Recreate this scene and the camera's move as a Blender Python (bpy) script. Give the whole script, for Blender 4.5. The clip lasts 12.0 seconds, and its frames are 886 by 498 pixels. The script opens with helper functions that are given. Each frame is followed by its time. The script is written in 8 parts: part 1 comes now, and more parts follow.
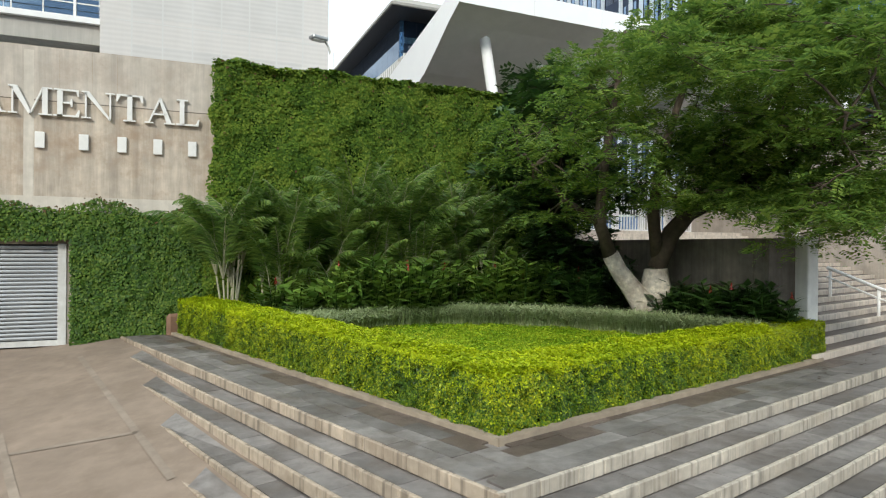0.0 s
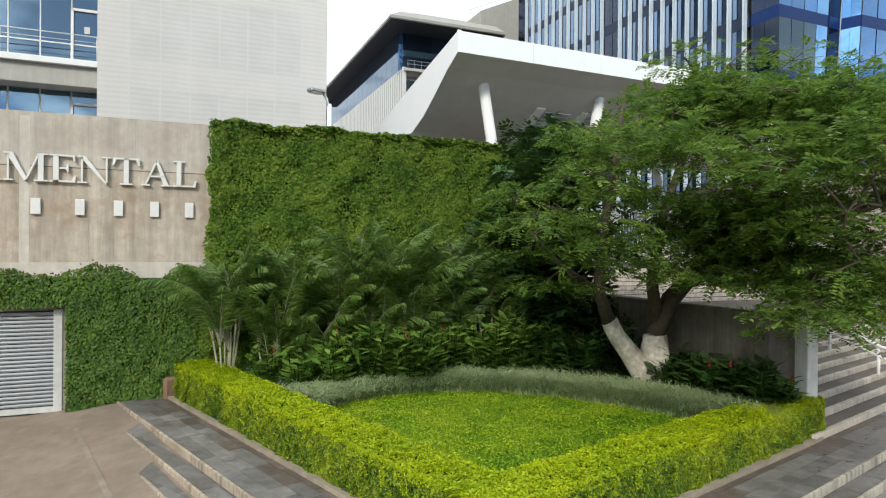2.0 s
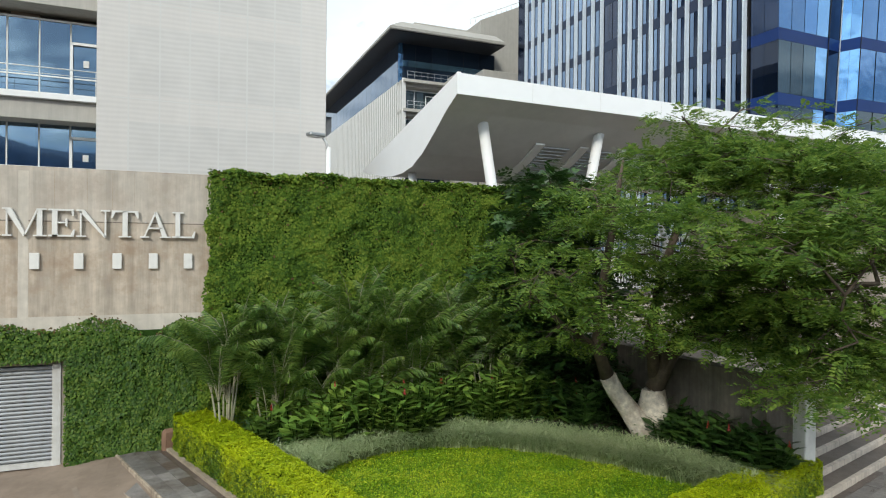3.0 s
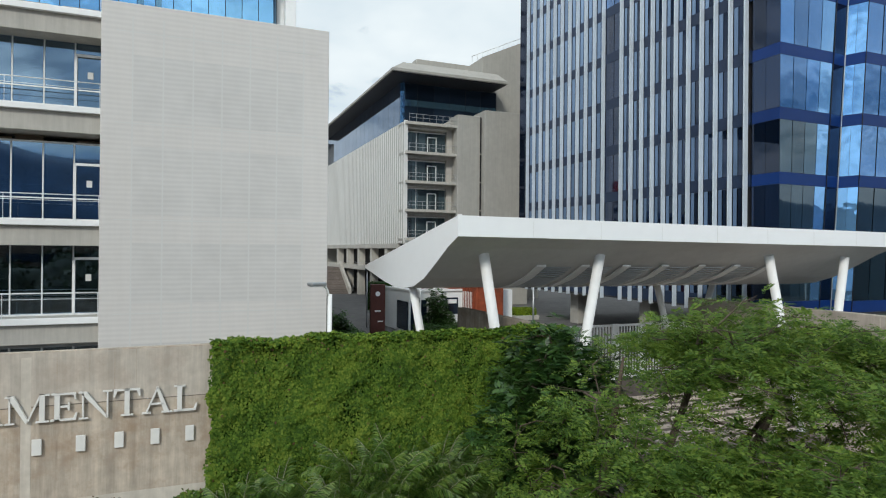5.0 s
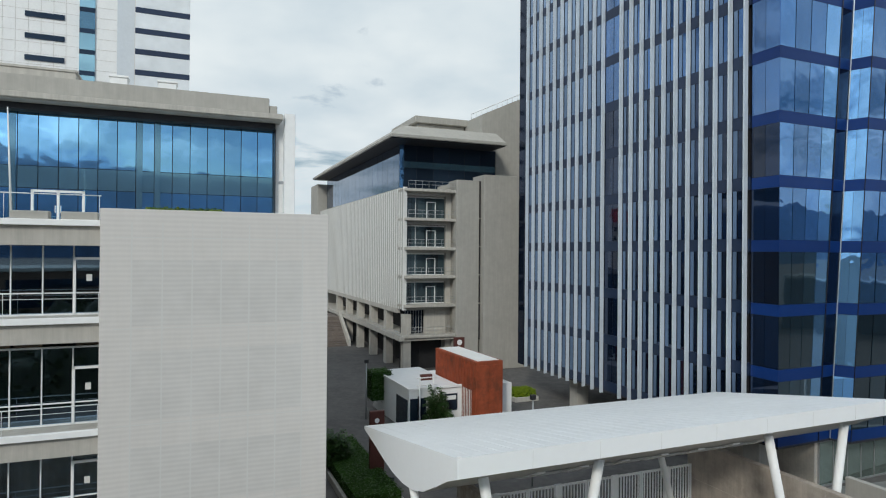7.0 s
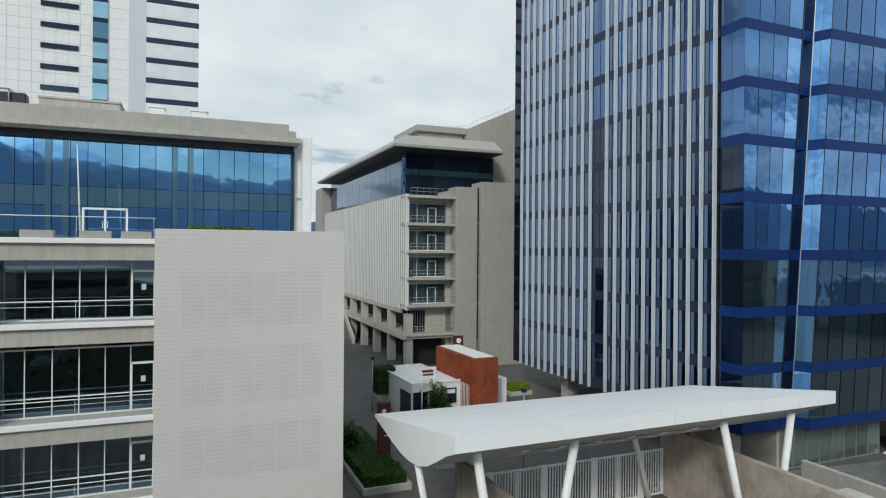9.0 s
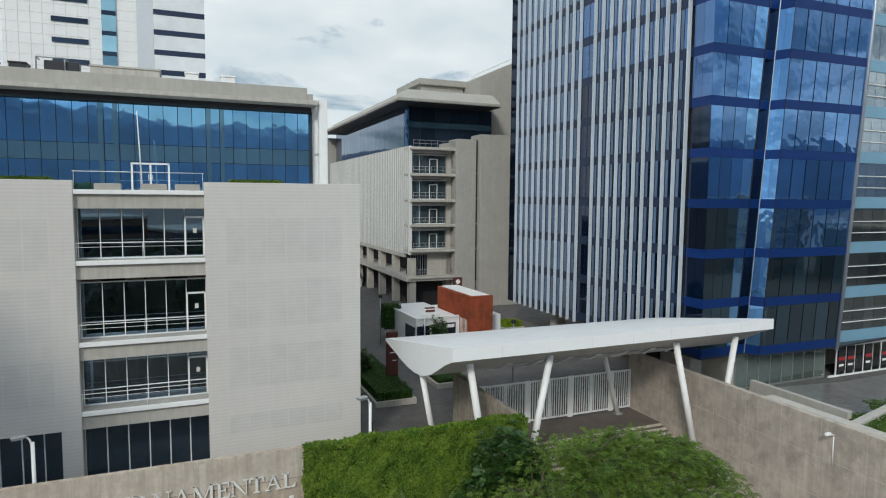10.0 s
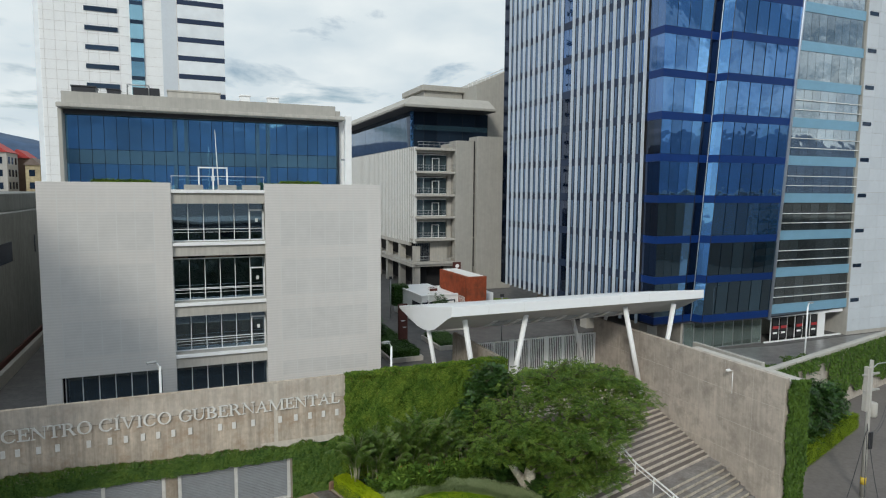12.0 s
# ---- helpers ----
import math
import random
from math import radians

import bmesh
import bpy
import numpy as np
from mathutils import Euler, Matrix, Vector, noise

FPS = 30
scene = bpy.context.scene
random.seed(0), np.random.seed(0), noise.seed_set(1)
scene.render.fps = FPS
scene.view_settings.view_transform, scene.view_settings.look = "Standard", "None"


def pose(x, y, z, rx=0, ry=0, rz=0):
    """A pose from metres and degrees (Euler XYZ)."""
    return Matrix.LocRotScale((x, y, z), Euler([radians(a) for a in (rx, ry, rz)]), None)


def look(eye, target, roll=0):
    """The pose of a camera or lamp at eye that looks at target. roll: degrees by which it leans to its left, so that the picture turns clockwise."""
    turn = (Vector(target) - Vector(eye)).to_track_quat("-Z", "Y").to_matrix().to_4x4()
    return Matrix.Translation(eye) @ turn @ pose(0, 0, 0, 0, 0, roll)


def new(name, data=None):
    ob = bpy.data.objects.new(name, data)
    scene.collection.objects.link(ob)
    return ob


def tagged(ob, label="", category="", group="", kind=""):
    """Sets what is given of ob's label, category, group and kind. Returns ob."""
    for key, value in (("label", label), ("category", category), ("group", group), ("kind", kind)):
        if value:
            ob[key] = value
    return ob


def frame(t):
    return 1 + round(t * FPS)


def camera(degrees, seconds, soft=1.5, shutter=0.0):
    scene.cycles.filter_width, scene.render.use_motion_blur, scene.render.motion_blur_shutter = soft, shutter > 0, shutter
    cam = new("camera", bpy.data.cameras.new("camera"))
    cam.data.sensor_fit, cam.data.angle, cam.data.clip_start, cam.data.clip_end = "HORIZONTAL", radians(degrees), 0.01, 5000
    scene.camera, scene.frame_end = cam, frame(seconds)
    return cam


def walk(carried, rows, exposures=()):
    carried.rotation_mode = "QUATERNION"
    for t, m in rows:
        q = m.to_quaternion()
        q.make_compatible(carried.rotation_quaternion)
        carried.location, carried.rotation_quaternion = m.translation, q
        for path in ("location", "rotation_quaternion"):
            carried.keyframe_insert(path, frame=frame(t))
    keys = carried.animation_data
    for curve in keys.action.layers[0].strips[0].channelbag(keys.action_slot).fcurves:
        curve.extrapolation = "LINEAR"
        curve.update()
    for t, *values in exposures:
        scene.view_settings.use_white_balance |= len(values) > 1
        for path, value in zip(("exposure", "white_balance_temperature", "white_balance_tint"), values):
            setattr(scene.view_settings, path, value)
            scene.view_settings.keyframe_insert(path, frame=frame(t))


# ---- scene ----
cam = camera(71.0, 12.0, soft=1.15)
METRES, EYE, TILT, LEAN, TURN = 38.0, 2.4, 0.0, 0.0, 0.0
ROWS = [
    (0.0, 0.0, 0.0, 0.0, 0.0, -0.16, -0.44),
    (0.5, -0.0003, 0.0027, 0.0016, -0.03, -0.2, -0.45),
    (1.0, -0.0004, 0.0023, 0.0089, -0.03, -0.22, -0.44),
    (1.5, 0.0002, 0.0025, 0.0298, -0.03, -0.23, -0.43),
    (2.0, 0.0004, 0.0022, 0.0442, -0.07, -0.14, -0.47),
    (2.5, -0.0004, 0.0021, 0.0587, -0.09, -0.12, -0.51),
    (3.0, 0.0007, 0.0022, 0.0814, -0.1, -0.2, -0.56),
    (5.0, 0.0008, 0.0012, 0.2018, 0.13, 0.2, -0.5),
    (5.5, -0.0005, -0.0001, 0.2384, 0.12, 0.17, -0.52),
    (6.0, -0.0006, 0.0011, 0.2961, 0.11, 0.18, -0.53),
    (6.5, 0.0001, 0.0002, 0.3448, 0.12, 0.28, -0.44),
    (7.0, -0.0008, 0.0009, 0.4137, 0.07, 0.28, -0.46),
    (9.0, -0.0008, -0.1183, 0.4331, 0.09, 0.05, -0.43),
    (9.5, 0.0018, -0.1956, 0.4348, 0.19, -2.89, -0.45),
    (10.0, 0.0018, -0.2761, 0.4359, 0.22, -4.73, -0.43),
    (10.5, 0.0025, -0.3548, 0.4388, 0.26, -5.34, -0.41),
    (11.0, 0.0017, -0.4271, 0.4424, 0.3, -5.37, -0.39),
    (11.5, 0.0008, -0.5001, 0.445, 0.31, -5.39, -0.41),
    (12.0, 0.0011, -0.5742, 0.4459, 0.29, -5.41, -0.43),
]
walk(cam, [(t, pose(0, 0, EYE, TILT, LEAN, TURN) @ pose(METRES * x, METRES * y, METRES * z, 90 + pitch, roll, yaw)) for t, x, y, z, yaw, pitch, roll in ROWS],
     exposures=((0.0, 0.18, 6650, 5), (3.0, 0.03, 6600, 5), (5.0, -0.31, 6450, 5), (6.5, -0.50, 6450, 5), (9.0, -0.51, 6500, 5), (10.5, -0.44, 6520, 5), (12.0, -0.43, 6550, 5)))

# ---- light ----
world = bpy.data.worlds.new("sky")
scene.world = world
world.use_nodes = True
SUN_EL, SUN_AZ = 32.0, 195.0   # degrees; azimuth clockwise from +y


def build_sky():
    nt = world.node_tree
    n, l = nt.nodes, nt.links
    n.clear()
    out = n.new("ShaderNodeOutputWorld")
    bg = n.new("ShaderNodeBackground")
    sky = n.new("ShaderNodeTexSky")
    sky.sky_type, sky.sun_disc = "NISHITA", False
    sky.sun_elevation, sky.sun_rotation = radians(SUN_EL), radians(SUN_AZ)
    sky.air_density, sky.dust_density, sky.ozone_density = 1.0, 1.0, 1.5
    tc = n.new("ShaderNodeTexCoord")
    sep = n.new("ShaderNodeSeparateXYZ")
    l.new(tc.outputs["Generated"], sep.inputs[0])
    mx = n.new("ShaderNodeMath")
    mx.operation = "ADD"
    mx.inputs[1].default_value = 0.22
    l.new(sep.outputs["Z"], mx.inputs[0])
    dx, dy = n.new("ShaderNodeMath"), n.new("ShaderNodeMath")
    dx.operation = dy.operation = "DIVIDE"
    l.new(sep.outputs["X"], dx.inputs[0]); l.new(mx.outputs[0], dx.inputs[1])
    l.new(sep.outputs["Y"], dy.inputs[0]); l.new(mx.outputs[0], dy.inputs[1])
    cmb = n.new("ShaderNodeCombineXYZ")
    l.new(dx.outputs[0], cmb.inputs[0]); l.new(dy.outputs[0], cmb.inputs[1])
    cl = n.new("ShaderNodeTexNoise")
    cl.inputs["Scale"].default_value, cl.inputs["Detail"].default_value, cl.inputs["Roughness"].default_value = 1.7, 7, 0.58
    cl.inputs["Distortion"].default_value = 0.35
    l.new(cmb.outputs[0], cl.inputs["Vector"])
    ramp = n.new("ShaderNodeValToRGB")
    ramp.color_ramp.elements[0].position, ramp.color_ramp.elements[1].position = 0.41, 0.54
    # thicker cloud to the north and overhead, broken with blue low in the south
    high = n.new("ShaderNodeMath")
    high.operation = "MULTIPLY_ADD"
    high.inputs[1].default_value = 0.16
    l.new(sep.outputs["Z"], high.inputs[0])
    l.new(cl.outputs["Fac"], high.inputs[2])
    lean = n.new("ShaderNodeMath")
    lean.operation = "MULTIPLY_ADD"
    lean.inputs[1].default_value = 0.055
    l.new(sep.outputs["Y"], lean.inputs[0])
    l.new(high.outputs[0], lean.inputs[2])
    l.new(lean.outputs[0], ramp.inputs[0])
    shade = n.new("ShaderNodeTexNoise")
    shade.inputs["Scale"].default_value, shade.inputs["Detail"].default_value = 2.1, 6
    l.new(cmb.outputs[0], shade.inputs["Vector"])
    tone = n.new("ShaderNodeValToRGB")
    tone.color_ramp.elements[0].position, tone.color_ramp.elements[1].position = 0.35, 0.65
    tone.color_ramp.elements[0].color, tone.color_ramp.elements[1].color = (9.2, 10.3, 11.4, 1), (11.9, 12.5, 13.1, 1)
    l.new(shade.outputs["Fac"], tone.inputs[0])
    heap = n.new("ShaderNodeValToRGB")     # heaped cloud, grey undersides, put into the unseen south for glass to mirror
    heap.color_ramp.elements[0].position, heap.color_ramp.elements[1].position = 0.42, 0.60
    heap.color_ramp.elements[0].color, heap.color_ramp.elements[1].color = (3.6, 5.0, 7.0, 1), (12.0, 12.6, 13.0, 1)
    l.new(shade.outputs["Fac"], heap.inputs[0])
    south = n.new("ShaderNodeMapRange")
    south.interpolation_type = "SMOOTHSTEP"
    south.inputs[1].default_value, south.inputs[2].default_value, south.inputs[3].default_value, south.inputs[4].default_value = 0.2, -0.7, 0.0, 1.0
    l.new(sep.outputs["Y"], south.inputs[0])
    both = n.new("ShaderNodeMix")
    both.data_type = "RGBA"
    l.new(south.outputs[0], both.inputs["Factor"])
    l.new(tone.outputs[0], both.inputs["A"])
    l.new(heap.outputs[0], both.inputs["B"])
    mix = n.new("ShaderNodeMix")
    mix.data_type = "RGBA"
    l.new(ramp.outputs[0], mix.inputs["Factor"])
    l.new(sky.outputs[0], mix.inputs["A"])
    # the cloud veil glows round the hidden sun
    to_sun = n.new("ShaderNodeVectorMath")
    to_sun.operation = "DOT_PRODUCT"
    ea, ee = radians(SUN_AZ), radians(SUN_EL)
    to_sun.inputs[1].default_value = (math.sin(ea) * math.cos(ee), math.cos(ea) * math.cos(ee), math.sin(ee))
    l.new(tc.outputs["Generated"], to_sun.inputs[0])
    near = n.new("ShaderNodeMapRange")
    near.interpolation_type = "SMOOTHSTEP"
    near.inputs[1].default_value, near.inputs[2].default_value, near.inputs[3].default_value, near.inputs[4].default_value = 0.72, 1.0, 0.95, 2.3
    l.new(to_sun.outputs["Value"], near.inputs[0])
    lit = n.new("ShaderNodeVectorMath")
    lit.operation = "SCALE"
    l.new(both.outputs["Result"], lit.inputs[0])
    l.new(near.outputs[0], lit.inputs["Scale"])
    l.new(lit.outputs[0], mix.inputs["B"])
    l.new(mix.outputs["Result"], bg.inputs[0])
    bg.inputs[1].default_value = 0.10
    l.new(bg.outputs[0], out.inputs[0])


build_sky()
sun = new("sun", bpy.data.lights.new("sun", "SUN"))
sun.data.energy, sun.data.angle, sun.data.color = 2.05, radians(9), (1.0, 0.95, 0.88)
az, el = radians(SUN_AZ), radians(SUN_EL)
sun.matrix_world = look((0, 0, 60), (-40 * math.sin(az) * math.cos(el), -40 * math.cos(az) * math.cos(el), 60 - 40 * math.sin(el)))

# ---- axes of the plan: the campus grid and the turned stair ----
GRID = 22.5
STAIR = 38.0
M1 = pose(0, 0, 0, 0, 0, GRID)
MQ = pose(0.7, 7.55, 0, 0, 0, STAIR)


def at(a, b, z=0.0, turn=0.0):
    return M1 @ pose(a, b, z, 0, 0, turn)


def q(a, b, z=0.0, turn=0.0):
    return MQ @ pose(a, b, z, 0, 0, turn)


# ---- helpers for meshes ----
def box(bm, x0, y0, z0, x1, y1, z1, bevel=0.0):
    v = [bm.verts.new(p) for p in ((x0, y0, z0), (x1, y0, z0), (x1, y1, z0), (x0, y1, z0), (x0, y0, z1), (x1, y0, z1), (x1, y1, z1), (x0, y1, z1))]
    f = [bm.faces.new([v[i] for i in k]) for k in ((3, 2, 1, 0), (4, 5, 6, 7), (0, 1, 5, 4), (1, 2, 6, 5), (2, 3, 7, 6), (3, 0, 4, 7))]
    if bevel:
        edges = list({e for g in f for e in g.edges})
        bmesh.ops.bevel(bm, geom=edges, offset=bevel, segments=1, affect="EDGES")
    return bm


def boxes(*rows, bevel=0.0):
    bm = bmesh.new()
    for r in rows:
        box(bm, *r, bevel=bevel)
    return bm


def prism(outline, z0, z1, bevel=0.0):
    """An upright solid over a plan outline (counter-clockwise)."""
    bm = bmesh.new()
    lo = [bm.verts.new((x, y, z0)) for x, y in outline]
    hi = [bm.verts.new((x, y, z1)) for x, y in outline]
    n = len(outline)
    bm.faces.new(lo[::-1])
    bm.faces.new(hi)
    for i in range(n):
        bm.faces.new((lo[i], lo[(i + 1) % n], hi[(i + 1) % n], hi[i]))
    if bevel:
        bmesh.ops.bevel(bm, geom=bm.edges[:], offset=bevel, segments=2, affect="EDGES")
    return bm


def tube(bm, points, radii, sides=8, cap=True):
    """A round bar along points; radii: one, or one for each point."""
    pts = [Vector(p) for p in points]
    rad = radii if isinstance(radii, (list, tuple)) else [radii] * len(pts)
    rings = []
    for i, p in enumerate(pts):
        d = (pts[min(i + 1, len(pts) - 1)] - pts[max(i - 1, 0)]).normalized()
        s = d.cross(Vector((0, 0, 1)) if abs(d.z) < 0.95 else Vector((1, 0, 0))).normalized()
        u = s.cross(d)
        rings.append([bm.verts.new(p + rad[i] * (s * math.cos(2 * math.pi * k / sides) + u * math.sin(2 * math.pi * k / sides))) for k in range(sides)])
    for r0, r1 in zip(rings, rings[1:]):
        for k in range(sides):
            bm.faces.new((r0[k], r0[(k + 1) % sides], r1[(k + 1) % sides], r1[k])).smooth = True
    if cap:
        bm.faces.new(rings[0][::-1])
        bm.faces.new(rings[-1])
    return bm


def data(name, bm, material):
    bmesh.ops.recalc_face_normals(bm, faces=bm.faces[:])
    me = bpy.data.meshes.new(name)
    bm.to_mesh(me)
    bm.free()
    me.materials.append(material)
    return me


def solid(name, bm, material, m, label="", category="", group="", kind=""):
    """A thing that is one mesh."""
    ob = new(name, data(name, bm, material))
    ob.matrix_world = m
    return tagged(ob, label, category, group, kind)


def thing(name, m, label="", category="", group="", kind=""):
    ob = new(name)
    ob.empty_display_size = 0.3
    ob.matrix_world = m
    return tagged(ob, label, category, group, kind)


def part(name, bm, material, parent, label="", m=None):
    """One mesh under a thing or a part; bm is a bmesh, or a mesh that is shared."""
    me = data(name, bm, material) if isinstance(bm, bmesh.types.BMesh) else bm
    ob = new(name, me)
    ob.parent = parent
    if m is not None:
        ob.matrix_local = m
    if label:
        ob["label"] = label
    return ob


def cloud(name, verts, faces, material):
    """A mesh from numpy: verts (n,3), faces (m,3 or 4)."""
    me = bpy.data.meshes.new(name)
    k = faces.shape[1]
    me.vertices.add(len(verts))
    me.vertices.foreach_set("co", np.ascontiguousarray(verts, dtype=np.float32).ravel())
    me.loops.add(faces.size)
    me.loops.foreach_set("vertex_index", np.ascontiguousarray(faces, dtype=np.int32).ravel())
    me.polygons.add(len(faces))
    me.polygons.foreach_set("loop_start", np.arange(0, faces.size, k, dtype=np.int32))
    me.update(calc_edges=True)
    me.materials.append(material)
    return me


# ---- materials ----
def material(name, colour, rough=0.7, metal=0.0, vary=0.12, scale=6.0, coarse=0.6, bump=0.15, stain=None, streak=0.0, spec=0.5, per=0.0, grain=60.0, lines=0.0, drip=0.0):
    """A procedural surface: two scales of tone, optional stains, upright streaks, tone by piece, and fine relief."""
    mt = bpy.data.materials.new(name)
    mt.use_nodes = True
    n, l = mt.node_tree.nodes, mt.node_tree.links
    bs = n["Principled BSDF"]
    bs.inputs["Roughness"].default_value, bs.inputs["Metallic"].default_value = rough, metal
    bs.inputs["Specular IOR Level"].default_value = spec
    geo = n.new("ShaderNodeNewGeometry")
    pos = geo.outputs["Position"]

    def tex(s, detail=5, vec=pos, rough=0.6):
        t = n.new("ShaderNodeTexNoise")
        t.inputs["Scale"].default_value, t.inputs["Detail"].default_value, t.inputs["Roughness"].default_value = s, detail, rough
        l.new(vec, t.inputs["Vector"])
        return t.outputs["Fac"]

    def span(fac, lo, hi, a=0.3, b=0.7):
        m = n.new("ShaderNodeMapRange")
        m.inputs[1].default_value, m.inputs[2].default_value, m.inputs[3].default_value, m.inputs[4].default_value = a, b, lo, hi
        l.new(fac, m.inputs[0])
        return m.outputs[0]

    def times(x, y):
        m = n.new("ShaderNodeMath")
        m.operation = "MULTIPLY"
        l.new(x, m.inputs[0])
        l.new(y, m.inputs[1])
        return m.outputs[0]

    tone = times(span(tex(scale), 1 - vary, 1 + vary), span(tex(coarse, 3), 1 - vary, 1 + vary))
    if per:
        info = n.new("ShaderNodeObjectInfo")
        tone = times(tone, span(info.outputs["Random"], 1 - per, 1 + per, 0, 1))
    if streak:
        mp = n.new("ShaderNodeMapping")
        mp.inputs["Scale"].default_value = (1, 1, 0.06)
        l.new(pos, mp.inputs[0])
        tone = times(tone, span(tex(3.5, 6, mp.outputs[0], 0.7), 1 - streak, 1 + streak * 0.6, 0.35, 0.65))
    if drip:
        mp = n.new("ShaderNodeMapping")
        mp.inputs["Scale"].default_value = (1, 1, 0.02)
        l.new(pos, mp.inputs[0])
        tone = times(tone, span(tex(9.0, 4, mp.outputs[0], 0.6), 1.0 - drip, 1.05, 0.38, 0.50))
    if lines:
        wv = n.new("ShaderNodeTexWave")
        wv.bands_direction = "Z"
        wv.inputs["Scale"].default_value, wv.inputs["Distortion"].default_value, wv.inputs["Detail"].default_value, wv.inputs["Detail Scale"].default_value = 1.6, 1.5, 2, 0.6
        l.new(pos, wv.inputs["Vector"])
        tone = times(tone, span(wv.outputs["Fac"], 1 - lines, 1 + lines, 0, 1))
    mul = n.new("ShaderNodeVectorMath")
    mul.operation = "SCALE"
    mul.inputs[0].default_value = colour
    l.new(tone, mul.inputs["Scale"])
    col = mul.outputs[0]
    if stain:
        mixer = n.new("ShaderNodeMix")
        mixer.data_type = "RGBA"
        l.new(span(tex(0.9, 8, pos, 0.7), 0, 0.75, 0.48, 0.68), mixer.inputs["Factor"])
        l.new(col, mixer.inputs["A"])
        mixer.inputs["B"].default_value = (*stain, 1)
        col = mixer.outputs["Result"]
    l.new(col, bs.inputs["Base Color"])
    if bump:
        bp = n.new("ShaderNodeBump")
        bp.inputs["Strength"].default_value, bp.inputs["Distance"].default_value = bump, 0.02
        l.new(tex(grain, 4), bp.inputs["Height"])
        l.new(bp.outputs[0], bs.inputs["Normal"])
    return mt


def leafy(name, colours, rough=0.5, trans=0.25, spec=0.3):
    """Foliage: tone by leaf, with light coming through."""
    mt = bpy.data.materials.new(name)
    mt.use_nodes = True
    n, l = mt.node_tree.nodes, mt.node_tree.links
    bs = n["Principled BSDF"]
    out = n["Material Output"]
    geo = n.new("ShaderNodeNewGeometry")
    ramp = n.new("ShaderNodeValToRGB")
    el = ramp.color_ramp.elements
    while len(el) < len(colours):
        el.new(0.5)
    for i, c in enumerate(colours):
        el[i].position = i / (len(colours) - 1)
        el[i].color = (*c, 1)
    big = n.new("ShaderNodeTexNoise")
    big.inputs["Scale"].default_value, big.inputs["Detail"].default_value = 0.9, 3
    l.new(geo.outputs["Position"], big.inputs["Vector"])
    mr = n.new("ShaderNodeMapRange")
    mr.inputs[1].default_value, mr.inputs[2].default_value, mr.inputs[3].default_value, mr.inputs[4].default_value = 0.3, 0.7, -0.3, 0.3
    l.new(big.outputs["Fac"], mr.inputs[0])
    add = n.new("ShaderNodeMath")
    add.operation, add.use_clamp = "ADD", True
    l.new(geo.outputs["Random Per Island"], add.inputs[0])
    l.new(mr.outputs[0], add.inputs[1])
    l.new(add.outputs[0], ramp.inputs[0])
    l.new(ramp.outputs[0], bs.inputs["Base Color"])
    bs.inputs["Roughness"].default_value, bs.inputs["Specular IOR Level"].default_value = rough, spec
    tr = n.new("ShaderNodeBsdfTranslucent")
    l.new(ramp.outputs[0], tr.inputs[0])
    mx = n.new("ShaderNodeMixShader")
    mx.inputs[0].default_value = trans
    l.new(bs.outputs[0], mx.inputs[1])
    l.new(tr.outputs[0], mx.inputs[2])
    l.new(mx.outputs[0], out.inputs[0])
    return mt


def coated_glass(name, colour, metal=0.85, rough=0.03, ripple=0.02, per=0.0, coat=0.0):
    """Mirror-coated facade glass, each pane a little out of true."""
    mt = material(name, colour, rough, metal, vary=0.05, scale=0.4, coarse=0.1, bump=0, per=per)
    n, l = mt.node_tree.nodes, mt.node_tree.links
    geo = n.new("ShaderNodeNewGeometry")
    w = n.new("ShaderNodeTexNoise")
    w.inputs["Scale"].default_value, w.inputs["Detail"].default_value = 0.5, 2
    l.new(geo.outputs["Position"], w.inputs["Vector"])
    bp = n.new("ShaderNodeBump")
    bp.inputs["Strength"].default_value, bp.inputs["Distance"].default_value = 0.25, ripple
    l.new(w.outputs["Fac"], bp.inputs["Height"])
    bs = n["Principled BSDF"]
    l.new(bp.outputs[0], bs.inputs["Normal"])
    if coat:
        bs.inputs["Coat Weight"].default_value, bs.inputs["Coat IOR"].default_value, bs.inputs["Coat Roughness"].default_value = 1.0, coat, 0.02
        l.new(bp.outputs[0], bs.inputs["Coat Normal"])
    return mt


def clear_glass(name, tint, sheen=(1, 1, 1), ior=2.3):
    mt = bpy.data.materials.new(name)
    mt.use_nodes = True
    n, l = mt.node_tree.nodes, mt.node_tree.links
    n.remove(n["Principled BSDF"])
    tr, gl, fr, mx = n.new("ShaderNodeBsdfTransparent"), n.new("ShaderNodeBsdfGlossy"), n.new("ShaderNodeFresnel"), n.new("ShaderNodeMixShader")
    tr.inputs[0].default_value = (*tint, 1)
    gl.inputs["Color"].default_value = (*sheen, 1)
    gl.inputs["Roughness"].default_value = 0.02
    fr.inputs[0].default_value = ior
    l.new(fr.outputs[0], mx.inputs[0])
    l.new(tr.outputs[0], mx.inputs[1])
    l.new(gl.outputs[0], mx.inputs[2])
    l.new(mx.outputs[0], n["Material Output"].inputs[0])
    return mt


